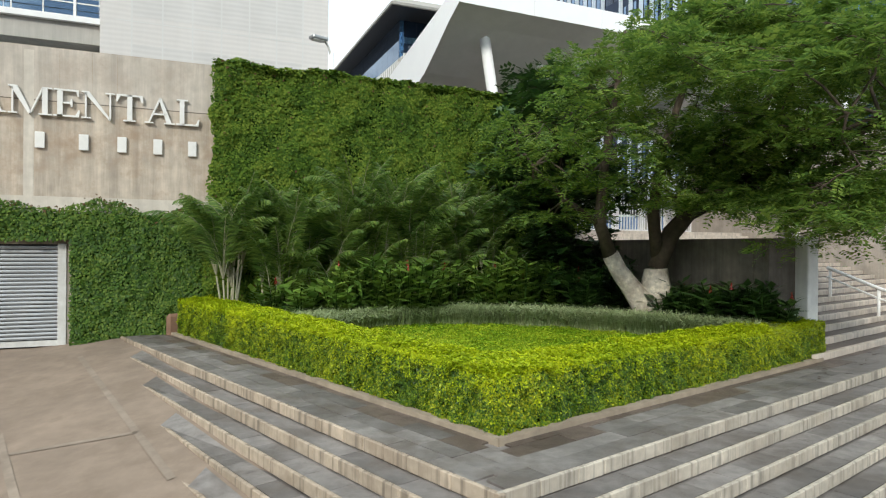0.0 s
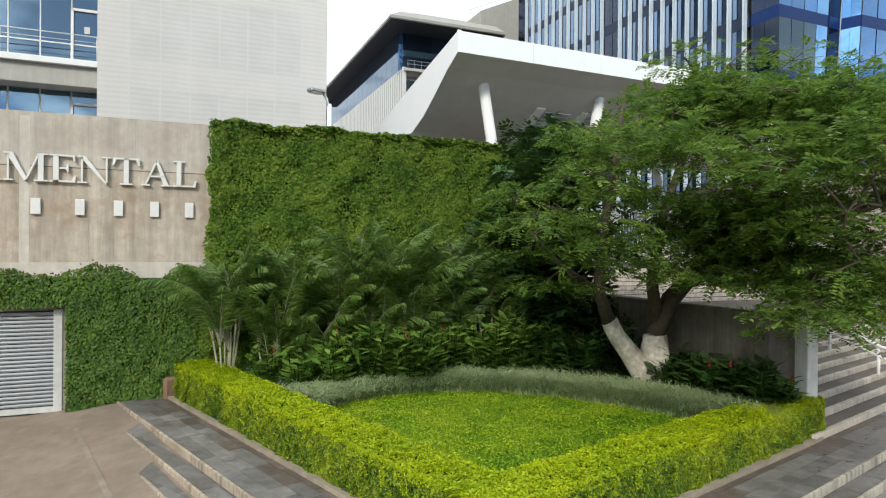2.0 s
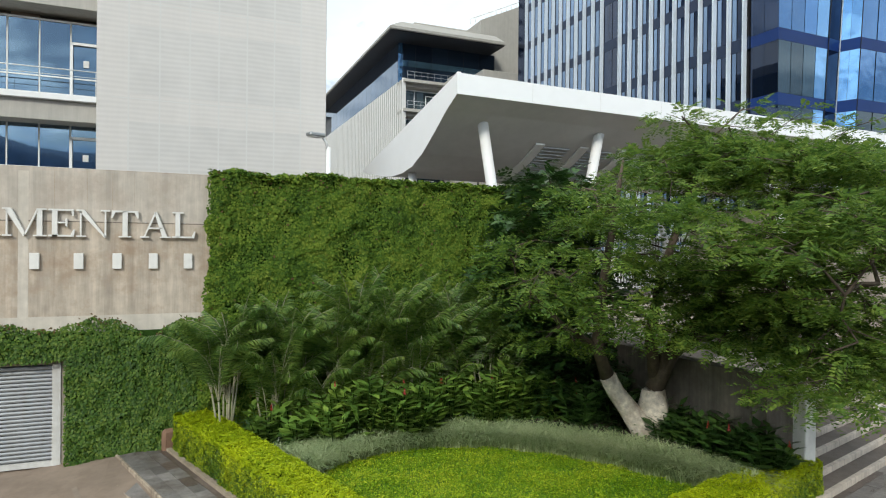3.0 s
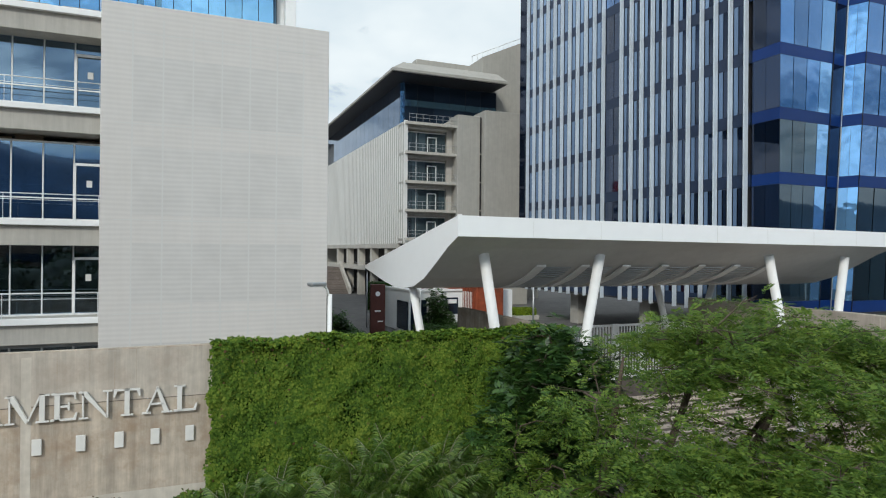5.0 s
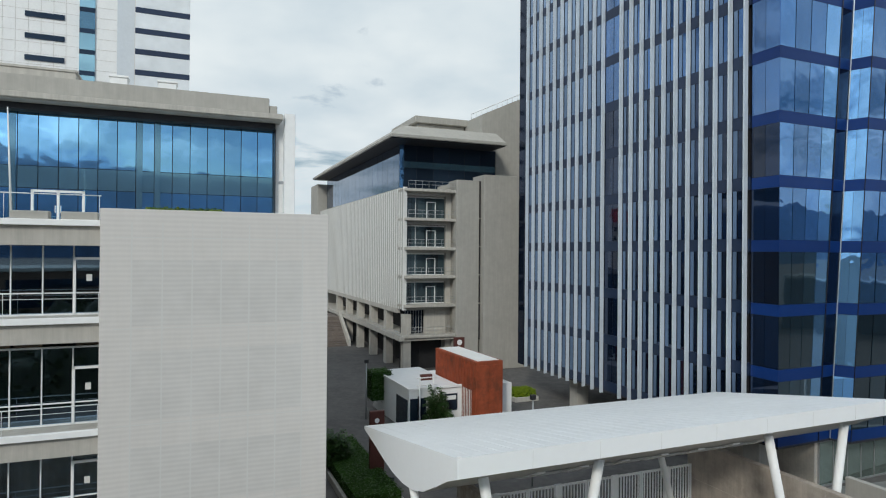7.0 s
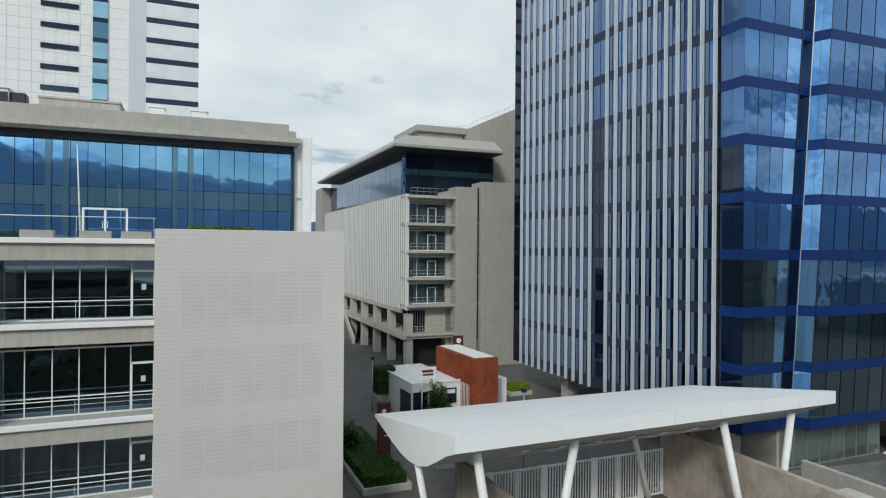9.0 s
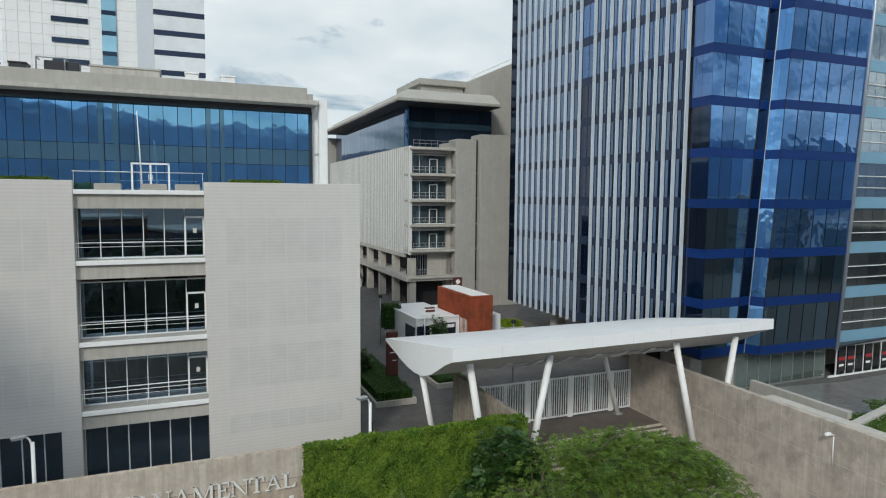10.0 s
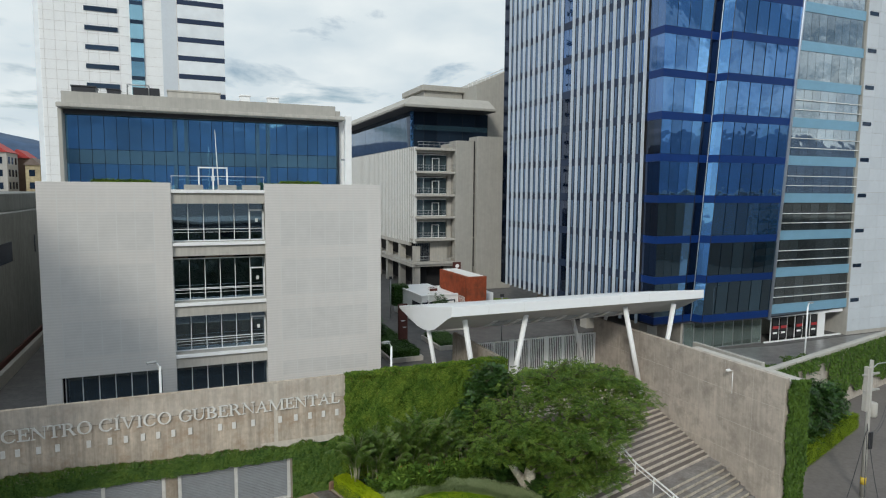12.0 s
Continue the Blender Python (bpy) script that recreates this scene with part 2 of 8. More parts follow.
SIGN_CONCRETE = material("board-marked concrete", (0.50, 0.43, 0.352), 0.85, vary=0.11, scale=4, coarse=0.5, streak=0.28, stain=(0.34, 0.24, 0.16), bump=0.35)
UPPER_COURSE = material("pale stained concrete", (0.53, 0.475, 0.41), 0.85, vary=0.09, scale=4, coarse=0.5, streak=0.2, stain=(0.40, 0.33, 0.27), bump=0.35)
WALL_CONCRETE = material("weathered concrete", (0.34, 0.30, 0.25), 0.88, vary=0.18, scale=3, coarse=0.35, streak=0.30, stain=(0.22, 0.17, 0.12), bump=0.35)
# stained, and darkened further: shade under the tree is put into the colour
SHADED_CONCRETE = material("stained concrete with tree shade", (0.19, 0.165, 0.14), 0.85, vary=0.2, scale=3, coarse=0.35, streak=0.3, stain=(0.11, 0.09, 0.07), bump=0.35)
STUCCO_GREY = material("painted grey stucco", (0.46, 0.44, 0.40), 0.8, vary=0.05, scale=2, coarse=0.2, streak=0.08)
SLAB = material("beige painted concrete", (0.50, 0.475, 0.43), 0.8, vary=0.06, scale=2, coarse=0.3, streak=0.12)
ROOF_EDGE = material("roof edge concrete", (0.42, 0.405, 0.37), 0.85, vary=0.05, scale=1.5, coarse=0.3, streak=0.06)
SHEET = material("pale perforated sheet", (0.655, 0.628, 0.602), 0.55, vary=0.02, scale=1.2, coarse=0.10, streak=0.02, spec=0.4, lines=0.036)
RIB = material("ribbed pale cladding", (0.74, 0.735, 0.71), 0.6, vary=0.04, scale=1, coarse=0.15)
WHITE = material("white paint", (0.90, 0.90, 0.89), 0.45, vary=0.03, scale=3, coarse=0.3, bump=0.03)
ROOF_WHITE = material("dull white roofing", (0.80, 0.81, 0.82), 0.5, vary=0.03, scale=1.5, coarse=0.25, bump=0.03)
CANOPY_WHITE = material("brighter white canopy paint", (0.94, 0.95, 0.96), 0.35, vary=0.015, scale=2, coarse=0.2, bump=0.01)
LETTER = material("off-white painted metal", (0.74, 0.73, 0.70), 0.4, vary=0.06, scale=3, coarse=0.5, bump=0.03)
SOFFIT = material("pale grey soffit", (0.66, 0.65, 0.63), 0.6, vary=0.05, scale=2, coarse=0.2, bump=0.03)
FIN = material("silver aluminium", (0.42, 0.47, 0.55), 0.4, 0.5, vary=0.04, scale=2, coarse=0.3, bump=0)
PANEL_COOL = material("cool grey metal panel", (0.62, 0.66, 0.70), 0.5, 0.1, vary=0.03, scale=2, coarse=0.2, bump=0.02, per=0.04)
SHEET_SEAM = material("sheet seam", (0.64, 0.635, 0.615), 0.55, vary=0.02)
SHEET_DIM = material("sheet before dark windows", (0.615, 0.597, 0.577), 0.55, vary=0.03, scale=1.2, coarse=0.3, spec=0.4, lines=0.042)
PLASTER = material("pale repair plaster", (0.58, 0.53, 0.46), 0.9, vary=0.08, scale=5, coarse=0.8, streak=0.1)
FIN_PALE = material("pale silver fin", (0.66, 0.72, 0.78), 0.4, 0.2, vary=0.04, scale=2, coarse=0.3, bump=0)
STEEL = material("grey steel", (0.45, 0.46, 0.47), 0.4, 0.7, vary=0.05, bump=0.03)
DARK = material("near-black unlit room and poster", (0.02, 0.02, 0.022), 0.8, vary=0.2, bump=0)
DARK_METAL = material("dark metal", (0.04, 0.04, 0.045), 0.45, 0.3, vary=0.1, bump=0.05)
BLUE_GLASS = coated_glass("blue coated glass", (0.088, 0.245, 0.53), ripple=0.10, per=0.22, coat=1.5)
SIDE_GLASS = coated_glass("blue-grey coated glass", (0.05, 0.15, 0.36), ripple=0.06, per=0.22, coat=1.6)
FRIT = coated_glass("pale fritted glass strip", (0.19, 0.26, 0.37), 1.0, 0.10, per=0.14)
NAVY_GLASS = coated_glass("near-black navy glass", (0.010, 0.022, 0.055), 0.7, 0.05, per=0.2)
# SIDE_GLASS darkened: the dark mirrored surroundings are put into the colour
DIMMED_GLASS = coated_glass("side glass dimmed by dark reflections", (0.006, 0.022, 0.065), 0.7, 0.04, per=0.4, coat=1.4)
LOW_GLASS = coated_glass("greenish office glass", (0.04, 0.085, 0.125), 0.75, 0.04, per=0.5, coat=1.5)
HALL_GLASS = coated_glass("pale greenish hall glass", (0.30, 0.37, 0.34), 0.8, 0.05, per=0.25)
PALE_GLASS = coated_glass("pale blue coated glass", (0.20, 0.47, 0.86), ripple=0.10, per=0.14, coat=1.5)
CYAN_GLASS = coated_glass("pale cyan glass", (0.42, 0.70, 0.80), 0.6, per=0.15)
DUSK_GLASS = coated_glass("grey-blue side glass", (0.13, 0.19, 0.29), 0.85, per=0.05)
BAND_BLUE = material("deep blue spandrel glass", (0.006, 0.032, 0.150), 0.3, 0.0, vary=0.08, scale=0.5, coarse=0.1, bump=0, spec=0.25, per=0.1)
BAND_NAVY = material("dark navy spandrel", (0.015, 0.028, 0.062), 0.35, 0.0, spec=0.3, vary=0.06, bump=0, per=0.12)
BAND_GREY = material("grey-blue spandrel", (0.026, 0.042, 0.085), 0.45, 0.0, spec=0.3, vary=0.06, bump=0, per=0.12)
BAND_TEAL = material("pale blue spandrel", (0.23, 0.43, 0.58), 0.3, 0.2, vary=0.05, bump=0)
TEAL_GLASS = coated_glass("grey-green coated glass", (0.38, 0.45, 0.50), 0.85, ripple=0.08, per=0.14, coat=1.6)
TEAL_DARK = coated_glass("dark grey-green glass", (0.10, 0.125, 0.135), 0.7, per=0.35, coat=1.5)
DARK_GLASS = coated_glass("dark glass", (0.035, 0.058, 0.095), 0.55, 0.04, per=0.3)
BALCONY_GLASS = coated_glass("greenish window glass", (0.10, 0.145, 0.165), 0.5, 0.04, per=0.4, coat=1.7)
OFFICE_GLASS = coated_glass("deep blue office glass", (0.31, 0.62, 0.92), 0.95, ripple=0.05, per=0.12)
OFFICE_BAND = coated_glass("grey-blue spandrel glass", (0.20, 0.37, 0.48), 0.75, 0.06, per=0.06)
FAR_GLASS = coated_glass("far pale glass", (0.86, 0.89, 0.91), 0.0, per=0.1)
PANE = clear_glass("window pane", (0.58, 0.56, 0.52), (0.52, 0.75, 1.0), 3.6)
LOBBY = clear_glass("greenish lobby glass", (0.62, 0.70, 0.66))
BLIND = material("brown roller blind", (0.34, 0.25, 0.18), 0.9, vary=0.08, per=0.3, bump=0)
RUST = material("weathering steel", (0.30, 0.065, 0.025), 0.75, 0.1, vary=0.22, scale=2, coarse=0.4, stain=(0.12, 0.04, 0.02))
RED_DARK = material("dark red steel", (0.09, 0.025, 0.018), 0.6, vary=0.12)
ASPHALT = material("dark paving", (0.105, 0.10, 0.098), 0.85, vary=0.16, scale=3, coarse=0.25, stain=(0.16, 0.15, 0.14))
PLAZA = material("wet grey paving", (0.20, 0.195, 0.19), 0.32, vary=0.2, scale=2, coarse=0.25, stain=(0.09, 0.088, 0.086))
STREET = material("dusty street asphalt", (0.155, 0.138, 0.127), 0.9, vary=0.14, scale=3, coarse=0.2)
DRIVE = material("beige driveway concrete", (0.28, 0.215, 0.165), 0.85, vary=0.13, scale=2.5, coarse=0.5, stain=(0.20, 0.15, 0.11), bump=0.2)
JOINT = material("pale joint strip", (0.295, 0.238, 0.188), 0.9, vary=0.16, scale=3, stain=(0.22, 0.17, 0.13))
SLATE = material("dark slate paving", (0.20, 0.184, 0.174), 0.5, vary=0.25, scale=5, coarse=0.5, per=0.30, stain=(0.10, 0.078, 0.062), bump=0.3)
SLATE_GRIMY = material("grimy brown slate paving", (0.135, 0.105, 0.088), 0.45, vary=0.25, scale=5, coarse=0.5, per=0.25, stain=(0.085, 0.06, 0.046), bump=0.3)
NOSING_UPPER = material("pale worn stair nosing", (0.58, 0.51, 0.44), 0.8, vary=0.12, scale=4, coarse=1.0, drip=0.2, stain=(0.45, 0.39, 0.33), bump=0.3)
STAIR_SLATE = material("brown-grey stair paving", (0.17, 0.142, 0.125), 0.8, vary=0.16, scale=4, coarse=0.7, per=0.15, stain=(0.15, 0.125, 0.11), bump=0.3)
NOSING = material("pale stone nosing", (0.47, 0.42, 0.35), 0.8, vary=0.16, scale=7, coarse=1.2, per=0.12, drip=0.38, stain=(0.40, 0.34, 0.27), bump=0.3)
NOSING_STAINED_DIM = material("brown-stained, shade-dimmed stone nosing", (0.42, 0.345, 0.265), 0.85, vary=0.14, scale=7, coarse=1.2, per=0.14, drip=0.42, stain=(0.27, 0.21, 0.155), bump=0.3)
COURT_WALL = material("blotched concrete", (0.475, 0.415, 0.355), 0.88, vary=0.13, scale=1.6, coarse=0.22, streak=0.13, stain=(0.27, 0.235, 0.20), bump=0.35)
PILLAR = material("pale grey pillar stucco", (0.86, 0.85, 0.82), 0.85, vary=0.08, scale=3, coarse=0.6, streak=0.08)
KERB = material("beige planter kerb", (0.34, 0.28, 0.21), 0.9, vary=0.15, scale=5, coarse=0.8, bump=0.3)
KERB_END = material("red-brown kerb end", (0.22, 0.13, 0.085), 0.9, vary=0.15, scale=5, coarse=0.8, bump=0.3)
SOIL = material("dark soil", (0.035, 0.026, 0.02), 0.95, vary=0.3, scale=9, bump=0.6)
BLOCK_BROWN = material("brown brick block", (0.13, 0.085, 0.06), 0.9, vary=0.12, scale=2, coarse=0.2)
BLOCK_GREY = material("dark grey block", (0.11, 0.11, 0.12), 0.9, vary=0.12, scale=2, coarse=0.2)
JAMB = material("dusty white jamb", (0.62, 0.62, 0.60), 0.6, vary=0.08, scale=3, coarse=0.6, streak=0.1, stain=(0.45, 0.43, 0.40))
SHUTTER = material("grey roller shutter", (0.30, 0.315, 0.33), 0.45, 0.3, vary=0.06, scale=2, coarse=0.4, bump=0.05)

# ---- ground ----
LOW = -1.0        # street level
UP = 3.25         # upper court level


def slope(x, y):
    """Height of the driveway: it climbs to the gates and across towards the steps."""
    a = x * math.cos(radians(GRID)) + y * math.sin(radians(GRID))
    b = -x * math.sin(radians(GRID)) + y * math.cos(radians(GRID))
    return min(max(0.093 * b + 0.168 * max(a, -3.2) - 1.43, LOW + 0.02), -0.045)


def ground():
    """One sheet; the street falls away in front of the stair beside the east wall."""
    xs = [-1500, -60, 0, 8] + [9 + 0.6 * i for i in range(29)] + [26.7, 26.9, 28, 60, 1500]
    ys = [-1500, -60, -12, -8] + [-7 + 0.6 * i for i in range(36)] + [16, 60, 1500]
    bm = bmesh.new()
    grid = []
    for x in xs:
        fa = min(max((x - 12) / 6, 0), 1) * (1 if x <= 26.7 else 0)
        grid.append([bm.verts.new((x, y, LOW - 0.75 * fa * min(max((15 - y) / 3, 0), 1) * min(max((y + 12) / 4, 0), 1))) for y in ys])
    for i in range(len(xs) - 1):
        for j in range(len(ys) - 1):
            bm.faces.new((grid[i][j], grid[i + 1][j], grid[i + 1][j + 1], grid[i][j + 1]))
    return bm


solid("ground", ground(), STREET, M1, "grey asphalt street ground reaching the horizon", "ground", kind="structure")


def driveway():
    bm = bmesh.new()
    na, nb = 46, 40
    grid = []
    for i in range(na + 1):
        row = []
        for j in range(nb + 1):
            a, b = -40 + 43.0 * i / na, -6 + 24.6 * j / nb
            p = at(a, b).translation
            row.append(bm.verts.new((p.x, p.y, slope(p.x, p.y))))
        grid.append(row)
    for i in range(na):
        for j in range(nb):
            bm.faces.new((grid[i][j], grid[i + 1][j], grid[i + 1][j + 1], grid[i][j + 1]))
    r = bmesh.ops.extrude_face_region(bm, geom=bm.faces[:])
    for v in r["geom"]:
        if isinstance(v, bmesh.types.BMVert):
            v.co.z = LOW - 0.4
    return solid("driveway", bm, DRIVE, pose(0, 0, 0), "stained beige concrete driveway sloping up to the garage gates", "driveway", kind="structure")


driveway()

# upper court, behind the sign wall and between the walls of the stair
solid("upper_court", prism([(-60, 18.7), (12.2, 18.7), (12.2, 27.1), (26.8, 27.1), (26.8, 14.2), (30, 14.9), (90, 29.5), (90, 150), (-60, 150)], LOW - 0.5, UP), ASPHALT, M1, "dark grey paved upper court between the buildings", "pavement", kind="structure")
solid("plaza_paving", prism([(36.7, 16.75), (74, 25.8), (74, 26.7), (48.3, 26.0), (37.4, 27.4), (36.7, 27.4)], UP - 0.1, UP + 0.03), PLAZA, M1, "wet light grey paving before the tower's shops", "pavement", kind="structure")

# ---- sign wall, vine wall ----
sign_wall = solid("wall_sign", prism([(-34, 18.45), (0.75, 18.45), (0.75, 18.75), (-34, 18.75)], 2.6, 7.42, bevel=0.02), SIGN_CONCRETE, M1, "board-marked beige concrete sign wall with water streaks", "wall", kind="structure")
solid("wall_garage", boxes((-34, 18.5, LOW, -16.6, 18.74, 2.6), (-16.6, 18.5, 2.4, -2.85, 18.74, 2.6), (-2.85, 18.5, LOW, 0.75, 18.74, 2.6), (-10.05, 18.5, LOW, -9.4, 18.74, 2.4), (-16.6, 18.9, LOW, -2.85, 19.0, 2.6)), WALL_CONCRETE, M1, "concrete base wall around the garage gates", "wall", kind="structure")
solid("wall_vine", boxes((0.75, 18.42, LOW, 12.35, 18.74, 7.4)), WALL_CONCRETE, M1, "concrete retaining wall under a mat of creeper", "wall", kind="structure")
solid("wall_court_west", boxes((12.0, 18.74, 0.0, 12.35, 27.2, 7.4), bevel=0.015), WALL_CONCRETE, M1, "stained concrete wall beside the stair", "wall", kind="structure")
solid("wall_stair_west", boxes((12.0, 10.4, LOW, 12.4, 18.42, 2.66), (12.0, 10.0, LOW, 12.846, 10.396, 2.66), bevel=0.015), SHADED_CONCRETE, M1, "low concrete wall between the stair and the planted bed", "wall", kind="structure")
solid("pillar", boxes((12.85, 9.70, LOW, 13.2, 10.18, 2.72), bevel=0.02), PILLAR, M1, "pale grey concrete end pillar of the stair wall", "pillar", kind="structure")
east_wall = solid("wall_court_east", boxes((26.6, 7.3, LOW - 1.2, 27.0, 27.6, 7.55), bevel=0.02), COURT_WALL, M1, "tall weathered concrete wall with dark stains beside the stair", "wall", kind="structure")
part("repair_band", boxes((-4.6, 18.444, 3.2, 0.66, 18.45, 3.62), (-3.78, 18.444, 3.62, -3.56, 18.45, 7.3)), PLASTER, sign_wall, "pale plaster repair").matrix_parent_inverse = M1.inverted()
sign_wall.children[0].matrix_world = M1

# pour joints and tie holes of the east wall
for z in (1.15, 3.3, 5.45):
    j = part("pour_joint", boxes((26.594, 7.32, z - 0.012, 26.6, 27.58, z + 0.012)), PLASTER, east_wall)
    j.matrix_parent_inverse = M1.inverted()
    j.matrix_world = M1
for b in (9.7, 12.1, 14.5, 16.9, 19.3, 21.7):
    j = part("board_joint", boxes((26.596, b - 0.008, 0.2, 26.6, b + 0.008, 7.5)), PLASTER, east_wall)
    j.matrix_parent_inverse = M1.inverted()
    j.matrix_world = M1

# pour joint and board marks of the sign wall
GROOVE = material("dark joint line", (0.17, 0.145, 0.12), 0.95, vary=0.15)
j = part("pour_joint", boxes((-33.9, 18.447, 6.035, 0.72, 18.45, 6.06)), GROOVE, sign_wall)
j.matrix_parent_inverse = M1.inverted()
j.matrix_world = M1
upper_face = part("upper_course", boxes((-33.9, 18.446, 6.06, 0.7, 18.45, 7.40)), UPPER_COURSE, sign_wall, "paler upper concrete course with dark runs")
upper_face.matrix_parent_inverse = M1.inverted()
upper_face.matrix_world = M1
board = data("board_mark", boxes((-0.005, 18.4445, 3.64, 0.005, 18.4462, 7.38)), SIGN_CONCRETE)
brng = random.Random(17)
for i in range(58):
    a = -33.5 + i * 0.6 + brng.uniform(-0.12, 0.12)
    if a < 0.6 and brng.random() < 0.35:
        o = part("board_mark", board, None, sign_wall)
        o.matrix_parent_inverse = M1.inverted()
        o.matrix_world = M1 @ pose(a, 0, 0)

# ---- office block behind the sign wall ----
def office_block():
    ob = thing("office_building", at(0, 0, 0), "grey office block with blank front panels and recessed blue glass storey", "building")
    part("wall", boxes((-17.3, 29.6, UP, 5.6, 62, 19.2), (-17.3, 27.6, UP, -17.0, 29.6, 19.2), (-9.75, 27.6, UP, -9.5, 29.6, 19.2), (-3.05, 27.6, UP, -2.8, 29.6, 19.2), (5.3, 27.6, UP, 5.6, 29.6, 19.2)), STUCCO_GREY, ob)
    # near-black plates: the darkness of the unlit rooms is their colour
    part("interior", boxes((-9.5, 29.4, UP, -3.05, 29.59, 18.3), (-17.0, 29.4, UP, -9.75, 29.59, 6.6)), DARK, ob, "near-black plate for the unlit office rooms")
    # blank panels with slim battens
    right = part("front_panel", boxes((-3.12, 27.28, UP, 5.75, 27.58, 19.72), bevel=0.02), SHEET, ob, "pale grey perforated sheet panel")
    left = part("front_panel", boxes((-17.5, 27.28, 6.5, -9.45, 27.58, 19.72), (-17.5, 27.28, UP, -16.55, 27.58, 6.5), (-10.4, 27.28, UP, -9.45, 27.58, 6.5), bevel=0.02), SHEET, ob, "pale grey perforated sheet panel")
    for panel, a0, a1, z0 in ((right, -3.12, 5.75, 4.0), (left, -17.5, -9.45, 7.0)):
        n = 8 if panel is right else 7
        wide = (a1 - a0) / n - 0.06
        for r0, r1 in ((15.1, 17.7), (11.4, 14.1), (7.9, 10.3)) + (((5.2, 6.3),) if panel is right else ()):
            dim = data("window_field", boxes((0.03, 27.2775, r0, 0.03 + wide, 27.285, r1)), SHEET_DIM)
            for i in range(1, n - 1):
                part("window_field", dim, None, panel, m=pose(a0 + (a1 - a0) * i / n, 0, 0))
        bat = data("batten", boxes((-0.025, 27.276, z0, 0.025, 27.285, 19.2)), SHEET_SEAM)
        for i in range(1, n):
            part("batten", bat, None, panel, m=pose(a0 + (a1 - a0) * i / n, 0, 0))
        rail = data("batten", boxes((a0 + 0.5, 27.275, -0.02, a1 - 0.5, 27.285, 0.015)), SHEET_SEAM)
        for z in (18.6, 15.0, 11.2, 7.5):
            part("batten", rail, None, panel, m=pose(0, 0, z))
    # floors of the recess
    frame_v = data("mullion", boxes((-0.022, 28.52, 0, 0.022, 28.62, 3.05)), WHITE)
    pane = data("pane", boxes((0.03, 28.56, 0, 1.02, 28.575, 3.05)), PANE)
    blind = data("blind", boxes((0.04, 28.85, 0.9, 1.01, 28.87, 3.0)), BLIND)
    tops = (19.25, 15.5, 11.15, 7.4)
    for k, z in enumerate(tops):
        sl = part("slab", boxes((-9.5, 27.55, z - 1.0, -3.05, 29.6, z - 0.004), bevel=0.015), SLAB, ob, "beige concrete balcony slab")
        part("slab_lip", boxes((-9.5, 27.35, z - 0.24, -3.05, 27.546, z), bevel=0.015), WHITE, sl, "thin white slab lip")
        rl = bmesh.new()
        tube(rl, [(-9.45, 27.45, z + 0.95), (-3.1, 27.45, z + 0.95)], 0.022, 6)
        if k:
            tube(rl, [(-9.45, 27.45, z + 0.72), (-3.1, 27.45, z + 0.72)], 0.012, 6)
        for a in (-9.4, -6.28, -3.16):
            tube(rl, [(a, 27.45, z - 0.02), (a, 27.45, z + 0.95)], 0.009, 6)
        part("railing", rl, WHITE, ob, "white balcony rail")
        if k == 0:
            continue
        win = part("window", boxes((-9.5, 28.5, z, -3.05, 28.64, z + 0.07), (-9.5, 28.5, z + 3.04, -3.05, 28.64, z + 3.11), (-9.5, 28.52, z + 0.85, -3.05, 28.6, z + 0.9)), WHITE, ob, "white-framed balcony glazing")
        for i in range(7):
            part("mullion", frame_v, None, win, m=pose(-9.46 + i * 1.06, 0, z))
        for i in range(6):
            part("pane", pane, None, win, m=pose(-9.46 + i * 1.06, 0, z))
            if k > 1 or i in (1,):
                part("blind", blind, None, win, m=pose(-9.46 + i * 1.06, 0, z + 0.25 * ((i * 7 + k) % 3)))
        part("door", boxes((-4.18, 28.44, z + 0.06, -4.08, 28.52, z + 2.3), (-3.2, 28.44, z + 0.06, -3.1, 28.52, z + 2.3), (-4.18, 28.44, z + 2.2, -3.1, 28.52, z + 2.3)), WHITE, ob, "white balcony door frame")
        part("notice", boxes((-3.72, 28.5, z + 1.35, -3.52, 28.515, z + 1.62)), LETTER, ob, "white paper notice")
    # ground floor glazing
    for a0, a1 in ((-9.5, -3.05), (-16.55, -10.4)):
        win = part("window", boxes((a0, 28.5, 6.15, a1, 28.62, 6.4), (a0, 28.5, UP, a1, 28.62, UP + 0.1)), STEEL, ob, "ground floor glazing")
        n = 6
        mul = data("mullion", boxes((-0.03, 28.5, UP, 0.03, 28.62, 6.2)), WHITE)
        pn = data("pane", boxes((0.02, 28.55, UP, (a1 - a0) / n - 0.02, 28.565, 6.2)), PANE)
        for i in range(n + 1):
            part("mullion", mul, None, win, m=pose(a0 + (a1 - a0) * i / n, 0, 0))
        for i in range(n):
            part("pane", pn, None, win, m=pose(a0 + (a1 - a0) * i / n, 0, 0))
    # top storey, set back
    n = 24
    a0, a1 = -17.3, 4.7
    step = (a1 - a0) / n
    gl = part("top_glazing", boxes((a0, 38.05, 19.2, a1, 38.3, 25.4)), DARK_METAL, ob, "recessed blue glass storey")
    up = data("pane", boxes((0.02, 38.0, 22.45, step - 0.02, 38.04, 25.3)), OFFICE_GLASS)
    mid = data("pane", boxes((0.02, 38.0, 21.3, step - 0.02, 38.04, 22.42)), OFFICE_BAND)
    low = data("pane", boxes((0.02, 38.0, 19.25, step - 0.02, 38.04, 21.27)), OFFICE_GLASS)
    for i in range(n):
        for me in (up, mid, low):
            part("pane", me, None, gl, m=pose(a0 + i * step, 0, 0))
